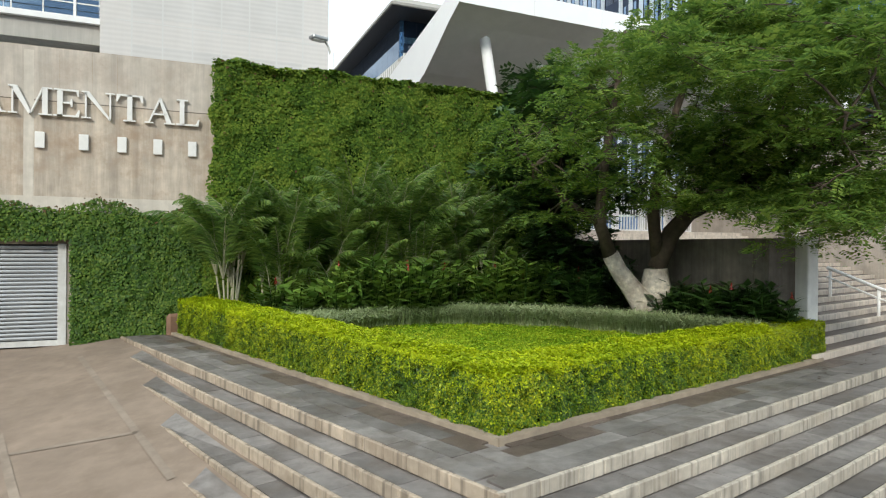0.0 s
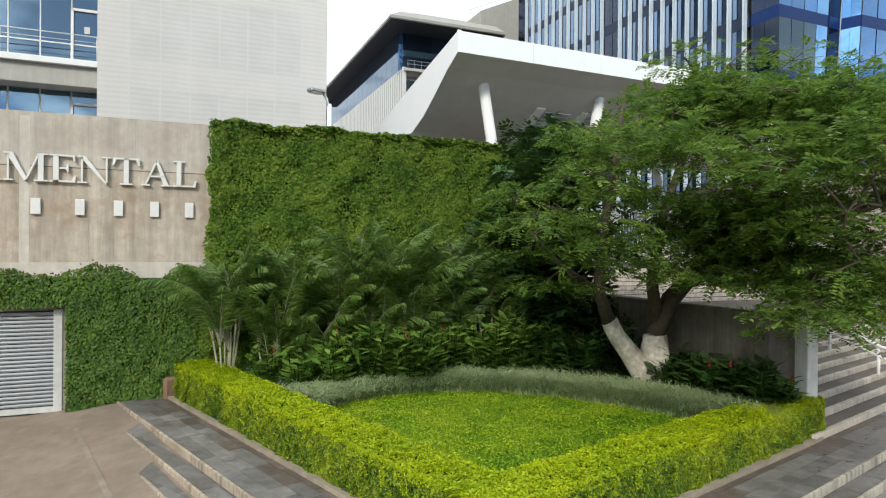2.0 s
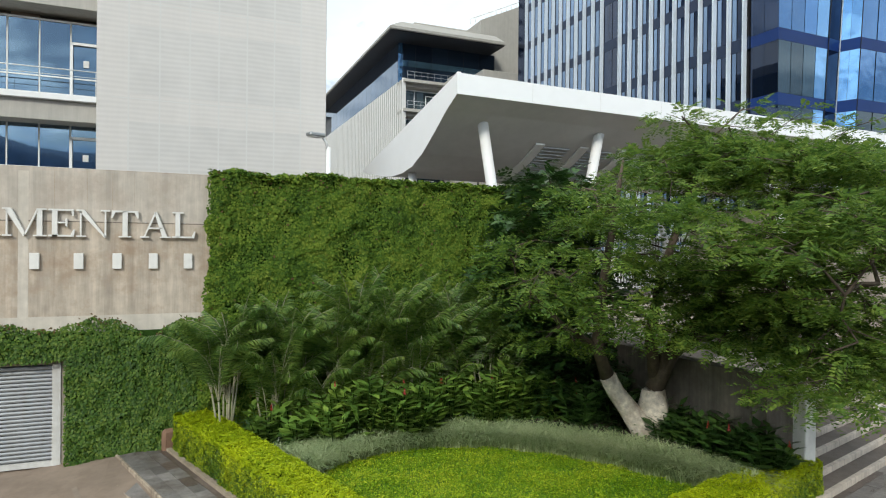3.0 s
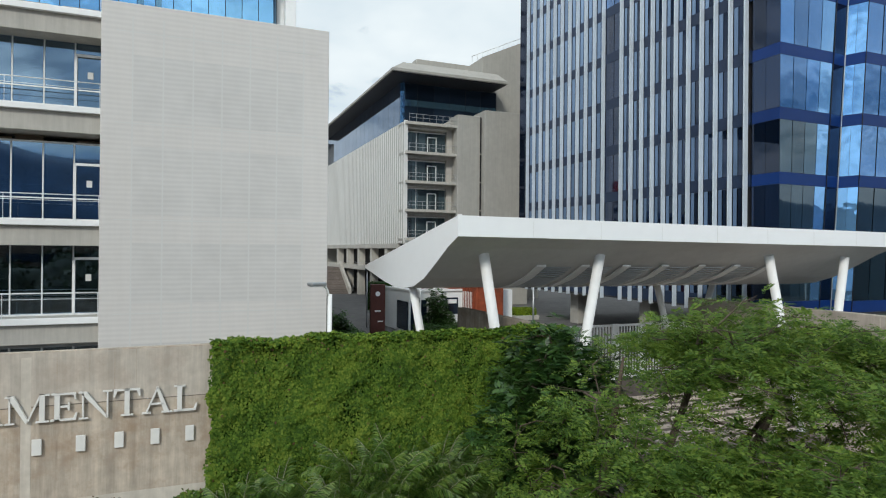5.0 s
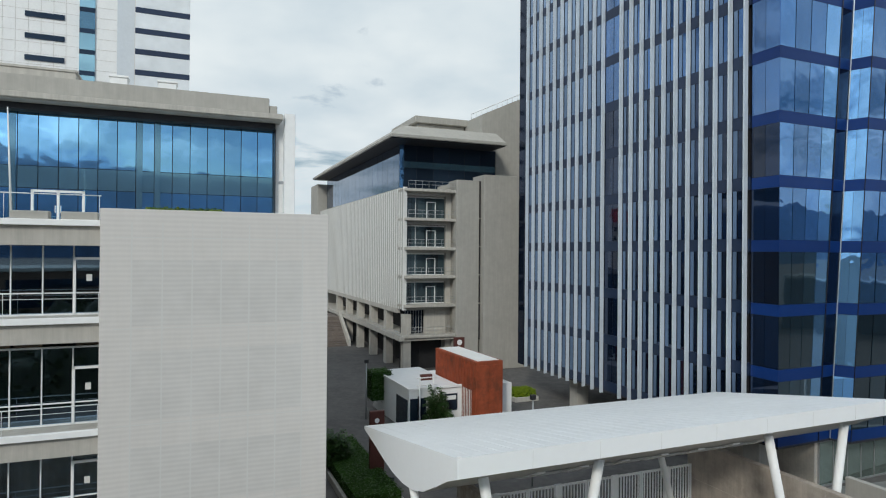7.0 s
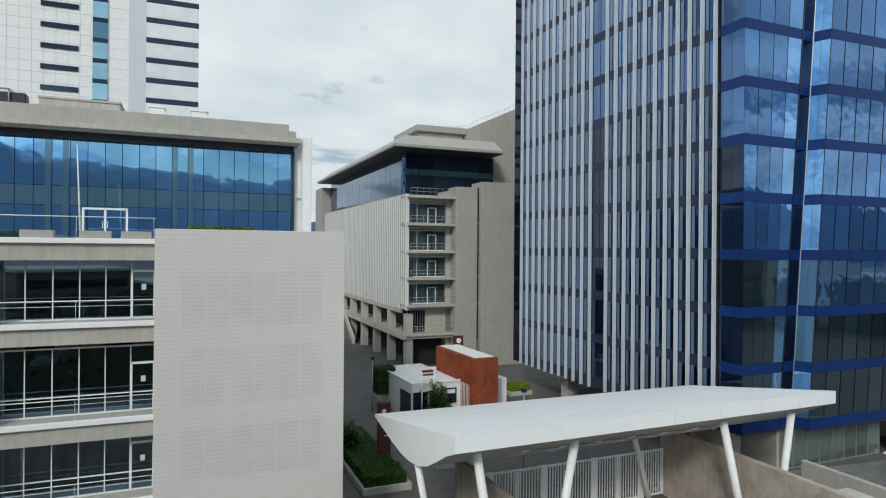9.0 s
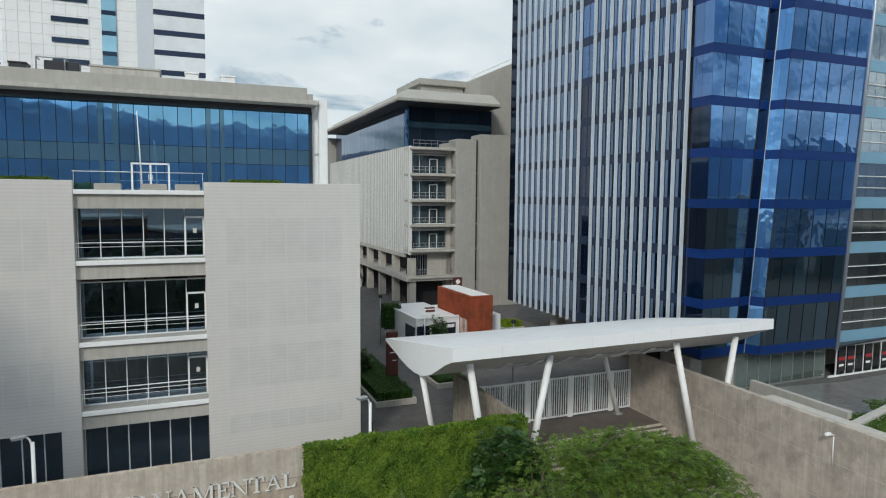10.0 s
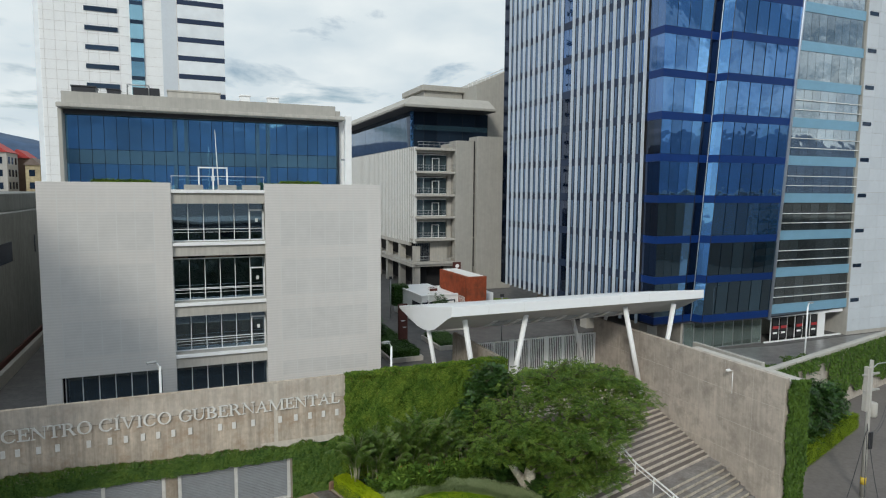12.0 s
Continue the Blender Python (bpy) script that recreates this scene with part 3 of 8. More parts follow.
    part("roof", prism([(-17.6, 36.4), (5.0, 36.4), (5.0, 63), (-17.6, 63)], 25.55, 25.95, bevel=0.03), ROOF_EDGE, ob, "overhanging concrete roof slab")
    part("roof_edge", boxes((-17.62, 36.33, 25.62, 5.02, 36.396, 25.90), bevel=0.01), SLAB, ob, "pale concrete roof edge")
    part("parapet", prism([(-17.3, 36.75), (4.3, 36.75), (4.3, 62.5), (-17.3, 62.5)], 25.954, 26.85, bevel=0.03), STUCCO_GREY, ob, "stained concrete roof parapet")
    # dark filler: the shade under the roof is put into its colour
    part("roof_beam", boxes((-17.3, 37.3, 25.2, 4.7, 38.0, 25.54)), DARK_METAL, ob, "dark filler for the shaded recess under the roof")
    part("fin_wall", boxes((5.15, 36.6, 19.2, 5.75, 37.2, 26.05), (4.75, 37.6, 19.2, 5.75, 45, 25.9), bevel=0.02), WHITE, ob, "white side fin of the top storey")
    part("fin_wall", boxes((-17.6, 36.8, 19.2, -17.32, 45, 25.5), bevel=0.02), STUCCO_GREY, ob)
    part("parapet_end", boxes((4.304, 36.8, 25.954, 4.75, 62.5, 26.45), bevel=0.03), STUCCO_GREY, ob)
    part("bracket", boxes((4.9, 36.9, 22.0, 5.15, 37.2, 22.15)), STEEL, ob)
    # dark strip stands for the shaded gap next to the fin
    part("end_post", boxes((4.705, 37.3, 19.2, 4.748, 38.2, 25.2)), DARK_METAL, ob, "dark strip for the shaded gap beside the glass")
    for a in (-9.4, -8.5, -2.6, -1.7):
        part("inner_column", boxes((a, 37.95, 19.25, a + 0.3, 37.996, 25.3)), OFFICE_BAND, ob, "paler column behind the glass")
    # double door to the terrace
    dr = part("terrace_door", boxes((-7.5, 37.9, 19.25, -7.38, 37.99, 21.2), (-6.34, 37.9, 19.25, -6.22, 37.99, 21.2), (-5.18, 37.9, 19.25, -5.06, 37.99, 21.2), (-7.5, 37.9, 21.08, -5.06, 37.99, 21.2)), WHITE, ob, "white-framed glass double door")
    part("door_handle", boxes((-6.42, 37.86, 20.0, -6.39, 37.9, 20.4), (-6.17, 37.86, 20.0, -6.14, 37.9, 20.4)), WHITE, dr)
    return ob


office_block()

# roof and terrace things of the office block
for a, b, z, w, d, h, mt, nm, lb in (
        (-16.7, 37.6, 26.85, 1.7, 1.6, 0.62, DARK_METAL, "roof_vent", "low dark roof vent box"), (-14.2, 37.6, 26.85, 0.95, 1.2, 0.5, DARK_METAL, "roof_vent", "low dark roof vent box"),
        (-9.7, 37.8, 26.85, 4.2, 2.0, 0.72, SLAB, "roof_upstand", "low pale concrete roof upstand"),
        (-3.9, 37.6, 26.85, 0.85, 0.8, 0.66, WHITE, "roof_cowl", "small white roof cowl"), (-1.55, 37.6, 26.85, 0.95, 0.8, 0.62, WHITE, "roof_cowl", "small white roof cowl")):
    t = thing(nm, at(a, b, z), lb, "roof unit", "units on the office roof")
    part("body", boxes((0, 0, 0, w, d, h * 0.8), bevel=0.03), mt, t)
    part("cover", boxes((-0.05, -0.05, h * 0.8 + 0.004, w + 0.05, d + 0.05, h), bevel=0.02), mt, t)
tk = thing("roof_unit", at(-12.7, 37.6, 26.85), "dark rooftop machine on a pipe frame", "roof unit", "units on the office roof")
bm = bmesh.new()
for a in (0, 1.6):
    tube(bm, [(a, 0, 0), (a, 0, 0.9), (a, 1.0, 0.9)], 0.05, 6)
tube(bm, [(0, 0, 0.9), (1.6, 0, 0.9)], 0.05, 6)
part("frame", bm, STEEL, tk)
part("machine", boxes((0.4, 0.1, 0.0, 2.4, 0.9, 0.75), bevel=0.05), DARK_METAL, tk)
for a in (-8.6, -6.3, -4.6):
    t = thing("planter_box", at(a, 28.3, 19.25), "grey concrete planter box on the terrace", "planter", "terrace planters")
    part("trough", boxes((0, 0, 0, 1.3, 0.5, 0.35), bevel=0.03), ROOF_EDGE, t)
    part("soil", boxes((0.06, 0.06, 0.3, 1.24, 0.44, 0.354)), SOIL, t)
fp = thing("flagpole", at(-6.25, 28.4, 19.25), "thin white flagpole on the terrace", "pole")
bm = tube(bmesh.new(), [(0, 0, 0), (-0.16, 0, 4.3)], [0.045, 0.02], 8)
part("pole", bm, WHITE, fp)
part("base", boxes((-0.14, -0.14, 0, 0.14, 0.14, 0.06)), STEEL, fp)


# ---- blue glass tower ----
FLOOR = 3.95
Z0 = 6.45
FLOORS = 14


def lean_edge(z, a, k=0.075):
    return a + k * (z - 8.0)


def glass_tower():
    ob = thing("office_tower", at(0, 0, 0), "tall blue glass office tower with white upright fins on one face", "building")
    zt = Z0 + FLOORS * FLOOR
    part("core", boxes((33.3, 29.4, Z0 + 0.05, 60.4, 57.9, zt + 1), (33.6, 28.25, Z0 + 0.05, 35.0, 29.4, zt)), DARK_METAL, ob, "dark core behind the glass")
    fins = [29.37 + 1.235 * i for i in range(11)] + [44.12 + 1.278 * i for i in range(11)]
    # storeys: one spandrel band each, carrying its panes
    def cell(y0, y1, mt):
        return data("pane", boxes((33.16, y0, 0, 33.2, y1, FLOOR - 0.85)), mt)

    clear = [cell(0.06, 0.74, SIDE_GLASS), cell(0.06, 0.62, SIDE_GLASS)]
    deep = [cell(0.06, 0.74, DIMMED_GLASS), cell(0.06, 0.62, DIMMED_GLASS)]
    frit = [data("frit_pane", boxes((33.15, y, 0, 33.2, y + w, FLOOR - 0.85)), FRIT) for y, w in ((0.80, 0.36), (0.68, 0.52))]
    wide = [cell(0.06, 1.17, SIDE_GLASS), cell(0.06, 1.17, DIMMED_GLASS)]
    for k in range(FLOORS):
        z = Z0 + k * FLOOR
        zb = z + 0.82
        bd = part("spandrel", boxes((33.14, 29.2, z, 33.28, 56.9, zb)), BAND_NAVY if k < 4 else BAND_GREY, ob, "dark spandrel band")
        for i, b in enumerate(fins[:-1]):
            far = int(b > 43)
            if i == 10:
                for j in range(2):
                    part("pane", wide[k < 6], None, bd, m=pose(0, b + 0.03 + 1.19 * j, zb + 0.015))
                continue
            part("pane", (deep if k < (6, 4)[far] else clear)[far], None, bd, m=pose(0, b, zb + 0.015))
            part("frit_pane", frit[far], None, bd, m=pose(0, b, zb + 0.015))
        # front: bay one, the crease and bay two lean outwards as they rise
        h0, h1 = zb + 0.015, z + FLOOR - 0.015
        bf = part("spandrel", front_strip(z, zb - 0.1), BAND_BLUE, ob, "deep blue spandrel band")
        for s, g in front_cells(h0 - 0.1, h1, k):
            part("pane", s, g, bf)
    part("corner_strip", boxes((33.05, 56.98, Z0 - 0.2, 33.9, 58.8, zt)), NAVY_GLASS, ob, "dark navy corner glass")
    # upright fins with a dark gasket at the root
    blade = data("fin", boxes((32.78, -0.055, Z0 - 0.25, 33.10, 0.055, zt)), FIN_PALE)
    root = data("gasket", boxes((33.104, -0.035, Z0 - 0.25, 33.138, 0.035, zt)), DARK_METAL)
    for b in fins:
        part("gasket", root, None, part("fin", blade, None, ob, m=pose(0, b, 0)))
    # underside and lobby
    part("soffit", prism(front_line(Z0)[1:] + [(60, 27.3), (60, 58), (33.1, 58)], Z0 - 0.15, Z0 - 0.004), DARK_METAL, ob)
    bm = bmesh.new()
    tube(bm, [(lean_edge(Z0, 47.55), 26.05, Z0 - 0.3), (lean_edge(zt, 47.55), 26.05, zt)], 0.17, 6)
    part("edge_strip", bm, FIN, ob, "pale slanting edge strip")
    for a, b in ((34.6, 29.6), (34.6, 40), (34.6, 50), (41.5, 30)):
        part("column", boxes((a, b, UP, a + 1.3, b + 1.3, Z0 - 0.154), bevel=0.03), STUCCO_GREY, ob, "grey concrete column")
    lob = part("lobby_glazing", boxes((37.5, 27.6, UP, 48.2, 27.7, UP + 0.12), (37.5, 27.6, Z0 - 0.35, 48.2, 27.7, Z0 - 0.16)), STEEL, ob, "ground floor lobby glazing")
    mul = data("mullion", boxes((-0.03, 27.58, UP, 0.03, 27.7, Z0 - 0.2)), STEEL)
    lpane = data("pane", boxes((0.03, 27.63, UP, 1.31, 27.645, Z0 - 0.2)), HALL_GLASS)
    for i in range(9):
        part("mullion", mul, None, lob, m=pose(37.5 + i * 1.3375, 0, 0))
        if i < 8:
            part("pane", lpane, None, lob, m=pose(37.5 + i * 1.3375, 0, 0))
    part("lobby_wall", boxes((37.5, 30.5, UP, 60, 30.7, Z0 - 0.2), (37.2, 27.7, UP, 37.5, 36, Z0 - 0.2)), PLASTER, ob, "dim lobby interior")
    for a in (39.4, 42.8, 46.2):
        part("lobby_column", boxes((a, 28.6, UP, a + 0.5, 29.1, Z0 - 0.2)), WHITE, ob, "white lobby column")
    # thin pale uprights in the fold
    for i, r in ((2, 0.03), (3, 0.04), (4, 0.03)):
        lo, hi = front_line(Z0)[i], front_line(zt)[i]
        part("mullion", tube(bmesh.new(), [(lo[0], lo[1] - 0.03, Z0), (hi[0], hi[1] - 0.03, zt)], r, 6), FIN_PALE if i == 3 else DARK_METAL, ob)
    # pale blue banded part
    a1 = 60.6
    for k in range(FLOORS):
        z = Z0 + k * FLOOR
        a0 = lean_edge(z, 47.75)
        bd = part("spandrel", boxes((a0, 27.0, z, a1, 27.2, z + 1.0)), BAND_TEAL, ob, "pale blue spandrel band")
        n = 9
        w = (a1 - a0 - 0.3) / n
        # lowest three storeys darker: dark reflections put into the pane colour
        pn = data("pane", boxes((0.02, 27.08, z + 1.01, w - 0.02, 27.12, z + FLOOR - 0.01)), TEAL_DARK if k < 3 else TEAL_GLASS)
        for i in range(n):
            part("pane", pn, None, bd, m=pose(a0 + 0.3 + i * w, 0, 0))
        if k < 6:
            part("sun_rail", boxes((a0, 26.8, z + 1.78, a1, 26.9, z + 1.84), (a0, 26.8, z + 2.78, a1, 26.9, z + 2.84)), WHITE, bd, "white sunshade rail")
    # shop front
    sf = part("shop_front", boxes((48.4, 27.25, UP, 60.4, 27.4, UP + 0.15), (48.4, 27.25, Z0 - 0.5, 60.4, 27.4, Z0 - 0.16)), WHITE, ob, "white-framed shop front")
    for i, (c, g) in enumerate(((LOBBY, 0), (LOBBY, 0), (LOBBY, 0), (LOBBY, 0), (LOBBY, 0), (LOBBY, 0), (WHITE, 0))):
        a = 49.3 + i * 1.2
        part("pane", boxes((a, 27.3, UP + 0.15, a + 1.15, 27.32, Z0 - 0.5)), c, sf)
        part("mullion", boxes((a - 0.05, 27.26, UP, a, 27.38, Z0 - 0.4)), WHITE, sf)
    red = material("red poster", (0.38, 0.025, 0.03), 0.5, vary=0.05)
    for i, a in enumerate((49.5, 50.7, 53.1, 55.4)):
        po = part("poster", boxes((a, 27.26, UP + 0.4, a + 0.95, 27.28, UP + 2.7)), DARK, sf, "dark poster with red and white bars")
        part("poster_bar", boxes((a + 0.02, 27.245, UP + 1.45, a + 0.93, 27.257, UP + 1.75)), red, po)
        part("poster_bar", boxes((a + 0.1, 27.245, UP + 0.9, a + 0.7, 27.257, UP + 1.1)), WHITE, po)
    # white panelled flank with small slot windows
    fl = part("flank_wall", boxes((60.65, 26.85, UP, 74, 30, zt)), STUCCO_GREY, ob, "pale grey metal-panelled wall")
    pan = data("panel", boxes((0.01, 26.8, 0.01, 1.89, 26.845, 1.305)), PANEL_COOL)
    for i in range(7):
        for j in range(30):
            part("panel", pan, None, fl, m=pose(60.7 + i * 1.9, 0, UP + 0.4 + j * 1.3167))
    slot = data("slot_window", boxes((60.9, 26.76, 0, 62.3, 26.798, 0.42)), DARK_GLASS)
    for k in range(10):
        part("slot_window", slot, None, fl, m=pose(0, 0, Z0 + 0.6 + k * FLOOR))
    return ob


def front_line(z):
    """Plan corners of the folded front at height z."""
    d = lean_edge(z, 0.0)
    return [(33.2, 29.1), (33.2, 27.1), (36.95 + d, 27.2), (38.15 + d, 27.3), (38.6 + d, 26.25), (47.6 + d, 26.1)]


def strip(p0, p1, z0, z1, q0, q1, thick=0.05):
    """A thin leaning quad between plan points p0,p1 at z0 and q0,q1 at z1."""
    bm = bmesh.new()
    dx, dy = p1[0] - p0[0], p1[1] - p0[1]
    ln = math.hypot(dx, dy)
    nx, ny = -dy / ln * thick, dx / ln * thick
    v = [bm.verts.new(c) for c in ((*p0, z0), (*p1, z0), (*q1, z1), (*q0, z1))]
    w = [bm.verts.new((c.co.x + nx, c.co.y + ny, c.co.z)) for c in v]
    bm.faces.new(v)
    bm.faces.new(w[::-1])
    for i in range(4):
        bm.faces.new((v[i], w[i], w[(i + 1) % 4], v[(i + 1) % 4]))
    return bm


def front_strip(z0, z1):
    lo, hi = front_line(z0), front_line(z1)
    out = bmesh.new()
    for i in range(5):
        bm = strip(lo[i], lo[i + 1], z0, z1, hi[i], hi[i + 1], 0.12)
        me = bpy.data.meshes.new("tmp")
        bm.to_mesh(me)
        out.from_mesh(me)
        bm.free()
        bpy.data.meshes.remove(me)
    return out


def front_cells(z0, z1, storey):
    lo, hi = front_line(z0), front_line(z1)
    cells = []
    for i, n in enumerate((2, 4, 1, 2, 6)):
        for j in range(n):
            f0, f1 = j / n + 0.006, (j + 1) / n - 0.006
            mixp = lambda p, r, f: (p[0] + (r[0] - p[0]) * f, p[1] + (r[1] - p[1]) * f)
            g = (SIDE_GLASS, BLUE_GLASS, NAVY_GLASS, PALE_GLASS, BLUE_GLASS)[i]
            # lower panes darker: dim rooms and dark reflections put into their colour
            if storey < 5 and i == 0:
                g = DIMMED_GLASS
            # paler pane beside the fold: the mirrored facet is put into its colour
            if i == 1 and j == 3:
                g = PALE_GLASS
            if storey < 3 and g is BLUE_GLASS and (storey < 2 or i == 1):
                g = LOW_GLASS
            cells.append((strip(mixp(lo[i], lo[i + 1], f0), mixp(lo[i], lo[i + 1], f1), z0, z1, mixp(hi[i], hi[i + 1], f0), mixp(hi[i], hi[i + 1], f1)), g))
    return cells


glass_tower()


# ---- ribbed building across the court ----
def ribbed_building():
    ob = thing("ribbed_building", at(0, 0, 0), "beige building with ribbed side, stacked balconies and a glass top storey", "building")
    part("wall", boxes((24.9, 74.5, 10.8, 38, 124, 26.2), (30.5, 73.1, UP, 31.2, 74.5, 26.2), (31.2, 72.4, UP, 38, 124, 26.9)), SLAB, ob)
    part("stair_tower", boxes((31.2, 71.2, UP, 34.3, 74, 27.2), (34.7, 70.6, UP, 41, 74, 27.95), bevel=0.04), ROOF_EDGE, ob, "plain beige stair tower with a slit")
    part("slit", boxes((34.32, 71.6, 7, 34.68, 74, 27.2)), DARK_METAL, ob)
    for z in (11.6, 15.2, 18.8, 22.4):
        part("slit_bar", boxes((34.28, 71.3, z, 34.72, 71.5, z + 0.12)), SLAB, ob)
    rib = data("rib", boxes((24.50, 0, 11.0, 24.556, 0.42, 26.0)), RIB)
    # greyer skin behind the ribs: groove shade is put into its colour
    skin = part("rib_wall", boxes((24.56, 72.0, 11.0, 24.8, 124, 26.0)), ROOF_EDGE, ob, "pale ribbed cladding")
    for i in range(59):
        part("rib", rib, None, skin, m=pose(0, 72.05 + i * 0.88, 0))
    part("edge", boxes((24.35, 71.9, 10.95, 24.85, 72.0, 26.05)), RIB, ob)
    for k, z in enumerate((25.9, 22.3, 18.7, 15.2, 11.65, 7.9)):
        part("slab", boxes((24.5, 71.5, z - 0.35, 31.3, 74.5, z), (24.9, 72.3, z - 0.75, 30.2, 74.5, z - 0.354), bevel=0.02), SLAB, ob, "beige balcony slab")
        rl = bmesh.new()
        for zz in (0.5, 0.95):
            tube(rl, [(24.9, 71.6, z + zz), (31.2, 71.6, z + zz)], 0.025, 5)
        for i in range(8):
            tube(rl, [(24.95 + i * 0.88, 71.6, z), (24.95 + i * 0.88, 71.6, z + 0.95)], 0.02, 5)
        part("railing", rl, STEEL, ob, "thin grey balcony railing")
        if k == 5:
            part("panel", boxes((27.6, 73.1, z, 31.2, 73.3, z + 3.0)), SLAB, ob, "beige panel beside the bars")
            for i in range(7):
                part("window_bar", boxes((25.1 + i * 0.36, 73.15, z, 25.17 + i * 0.36, 73.22, z + 2.9)), STEEL, ob)
            part("pane", boxes((25.0, 73.5, z, 27.58, 73.54, z + 2.9)), DARK_GLASS, ob)
        elif k:
            w = part("window", boxes((25.0, 73.3, z, 30.4, 73.42, z + 0.1), (25.0, 73.3, z + 2.6, 30.4, 73.42, z + 2.75), (27.9, 73.2, z, 28.0, 73.3, z + 2.1), (29.05, 73.2, z, 29.15, 73.3, z + 2.1), (27.9, 73.2, z + 2.05, 29.15, 73.3, z + 2.15), (26.4, 73.25, z, 26.46, 73.3, z + 2.6)), WHITE, ob, "balcony window with a white door frame")
            pn = data("pane", boxes((0.02, 73.33, z, 0.88, 73.37, z + 2.6)), BALCONY_GLASS)
            for i in range(6):
                part("pane", pn, None, w, m=pose(25.0 + i * 0.9, 0, 0))
    # same near-black plate behind the balconies, for unlit rooms
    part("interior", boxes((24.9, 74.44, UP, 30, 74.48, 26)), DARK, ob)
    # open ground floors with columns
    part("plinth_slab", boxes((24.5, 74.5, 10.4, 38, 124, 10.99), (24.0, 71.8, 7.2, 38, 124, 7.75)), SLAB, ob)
    # near-black block: shade of the undercroft is put into its colour
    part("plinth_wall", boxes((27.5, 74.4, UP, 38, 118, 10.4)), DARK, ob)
    col = data("column", boxes((24.6, 0, UP, 25.6, 1.0, 10.4)), SLAB)
    for i in range(6):
        part("column", col, None, ob, m=pose(0, 72.2 + i * 7.2, 0))
    gr = bmesh.new()
    for zz in (0.3, 0.6, 0.95):
        tube(gr, [(24.1, 72, 7.3 + zz), (24.1, 100, 7.3 + zz)], 0.03, 5)
    part("railing", gr, STEEL, ob)
    # glass top storey and sharp roof
    part("top_storey", boxes((25.9, 77.9, 26.2, 40, 123.5, 32.3)), DARK_METAL, ob)
    gw = data("pane", boxes((25.8, 0.03, 26.1, 25.86, 2.5, 32.2)), DUSK_GLASS)
    for i in range(18):
        part("pane", gw, None, ob, "blue side glass", m=pose(0, 78 + i * 2.53, 0))
    for z0, z1, g in ((26.2, 29.25, DARK_GLASS), (29.27, 30.1, OFFICE_BAND), (30.12, 32.3, DARK_GLASS)):
        fw = data("pane", boxes((0.02, 77.8, z0, 2.3, 77.85, z1)), g)
        for i in range(6):
            part("pane", fw, None, ob, "dark front glass", m=pose(25.9 + i * 2.33, 0, 0))
    part("corner_pane", boxes((25.78, 77.72, 26.15, 26.35, 77.79, 32.2)), PALE_GLASS, ob, "bright corner glass")
    part("roof", prism([(23.2, 73.2), (39.3, 73.2), (39.3, 125), (23.2, 125)], 32.35, 32.75, bevel=0.05), ROOF_EDGE, ob, "sharp overhanging roof slab")
    part("end_wall", boxes((24.2, 125.2, UP, 38, 132, 31.6), bevel=0.05), ROOF_EDGE, ob, "plain beige end wall")
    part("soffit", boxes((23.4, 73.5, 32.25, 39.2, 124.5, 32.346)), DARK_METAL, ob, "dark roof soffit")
    rp = bmesh.new()
    v = [rp.verts.new(c) for c in ((23.3, 73.3, 32.754), (39.2, 73.3, 32.754), (39.2, 125, 32.754), (23.3, 125, 32.754), (25.6, 76.2, 34.45), (39.2, 76.2, 34.45), (39.2, 123, 34.45), (25.6, 123, 34.45))]
    for f in ((4, 5, 6, 7), (0, 1, 5, 4), (1, 2, 6, 5), (2, 3, 7, 6), (3, 0, 4, 7), (3, 2, 1, 0)):
        rp.faces.new([v[i] for i in f])
    part("roof_upstand", rp, ROOF_EDGE, ob)
    part("roof_box", boxes((31.0, 85.2, 34.5, 38.4, 95, 36.9), (30.4, 84.6, 36.904, 39.6, 96, 37.9), bevel=0.08), ROOF_EDGE, ob)
    wg = bmesh.new()
    v = [wg.verts.new(c) for c in ((38.6, 79.5, UP), (48, 79.5, UP), (48, 79.5, 42.0), (38.6, 79.5, 37.7), (38.6, 112, UP), (48, 112, UP), (48, 112, 42.0), (38.6, 112, 37.7))]
    for f in ((0, 1, 2, 3), (4, 7, 6, 5), (0, 3, 7, 4), (1, 5, 6, 2), (3, 2, 6, 7), (0, 4, 5, 1)):
        wg.faces.new([v[i] for i in f])
    part("sloping_wall", wg, ROOF_EDGE, ob, "beige wall with a slanting top edge")
    sr = bmesh.new()
    tube(sr, [(36.9, 79.6, 37.6), (46, 79.6, 41.8)], 0.06, 5)
    for i in range(12):
        f = i / 11
        tube(sr, [(37.0 + 9 * f, 79.6, 36.9 + 4.2 * f), (37.0 + 9 * f, 79.6, 37.65 + 4.15 * f)], 0.04, 5)
    part("railing", sr, WHITE, ob)
    return ob


ribbed_building()


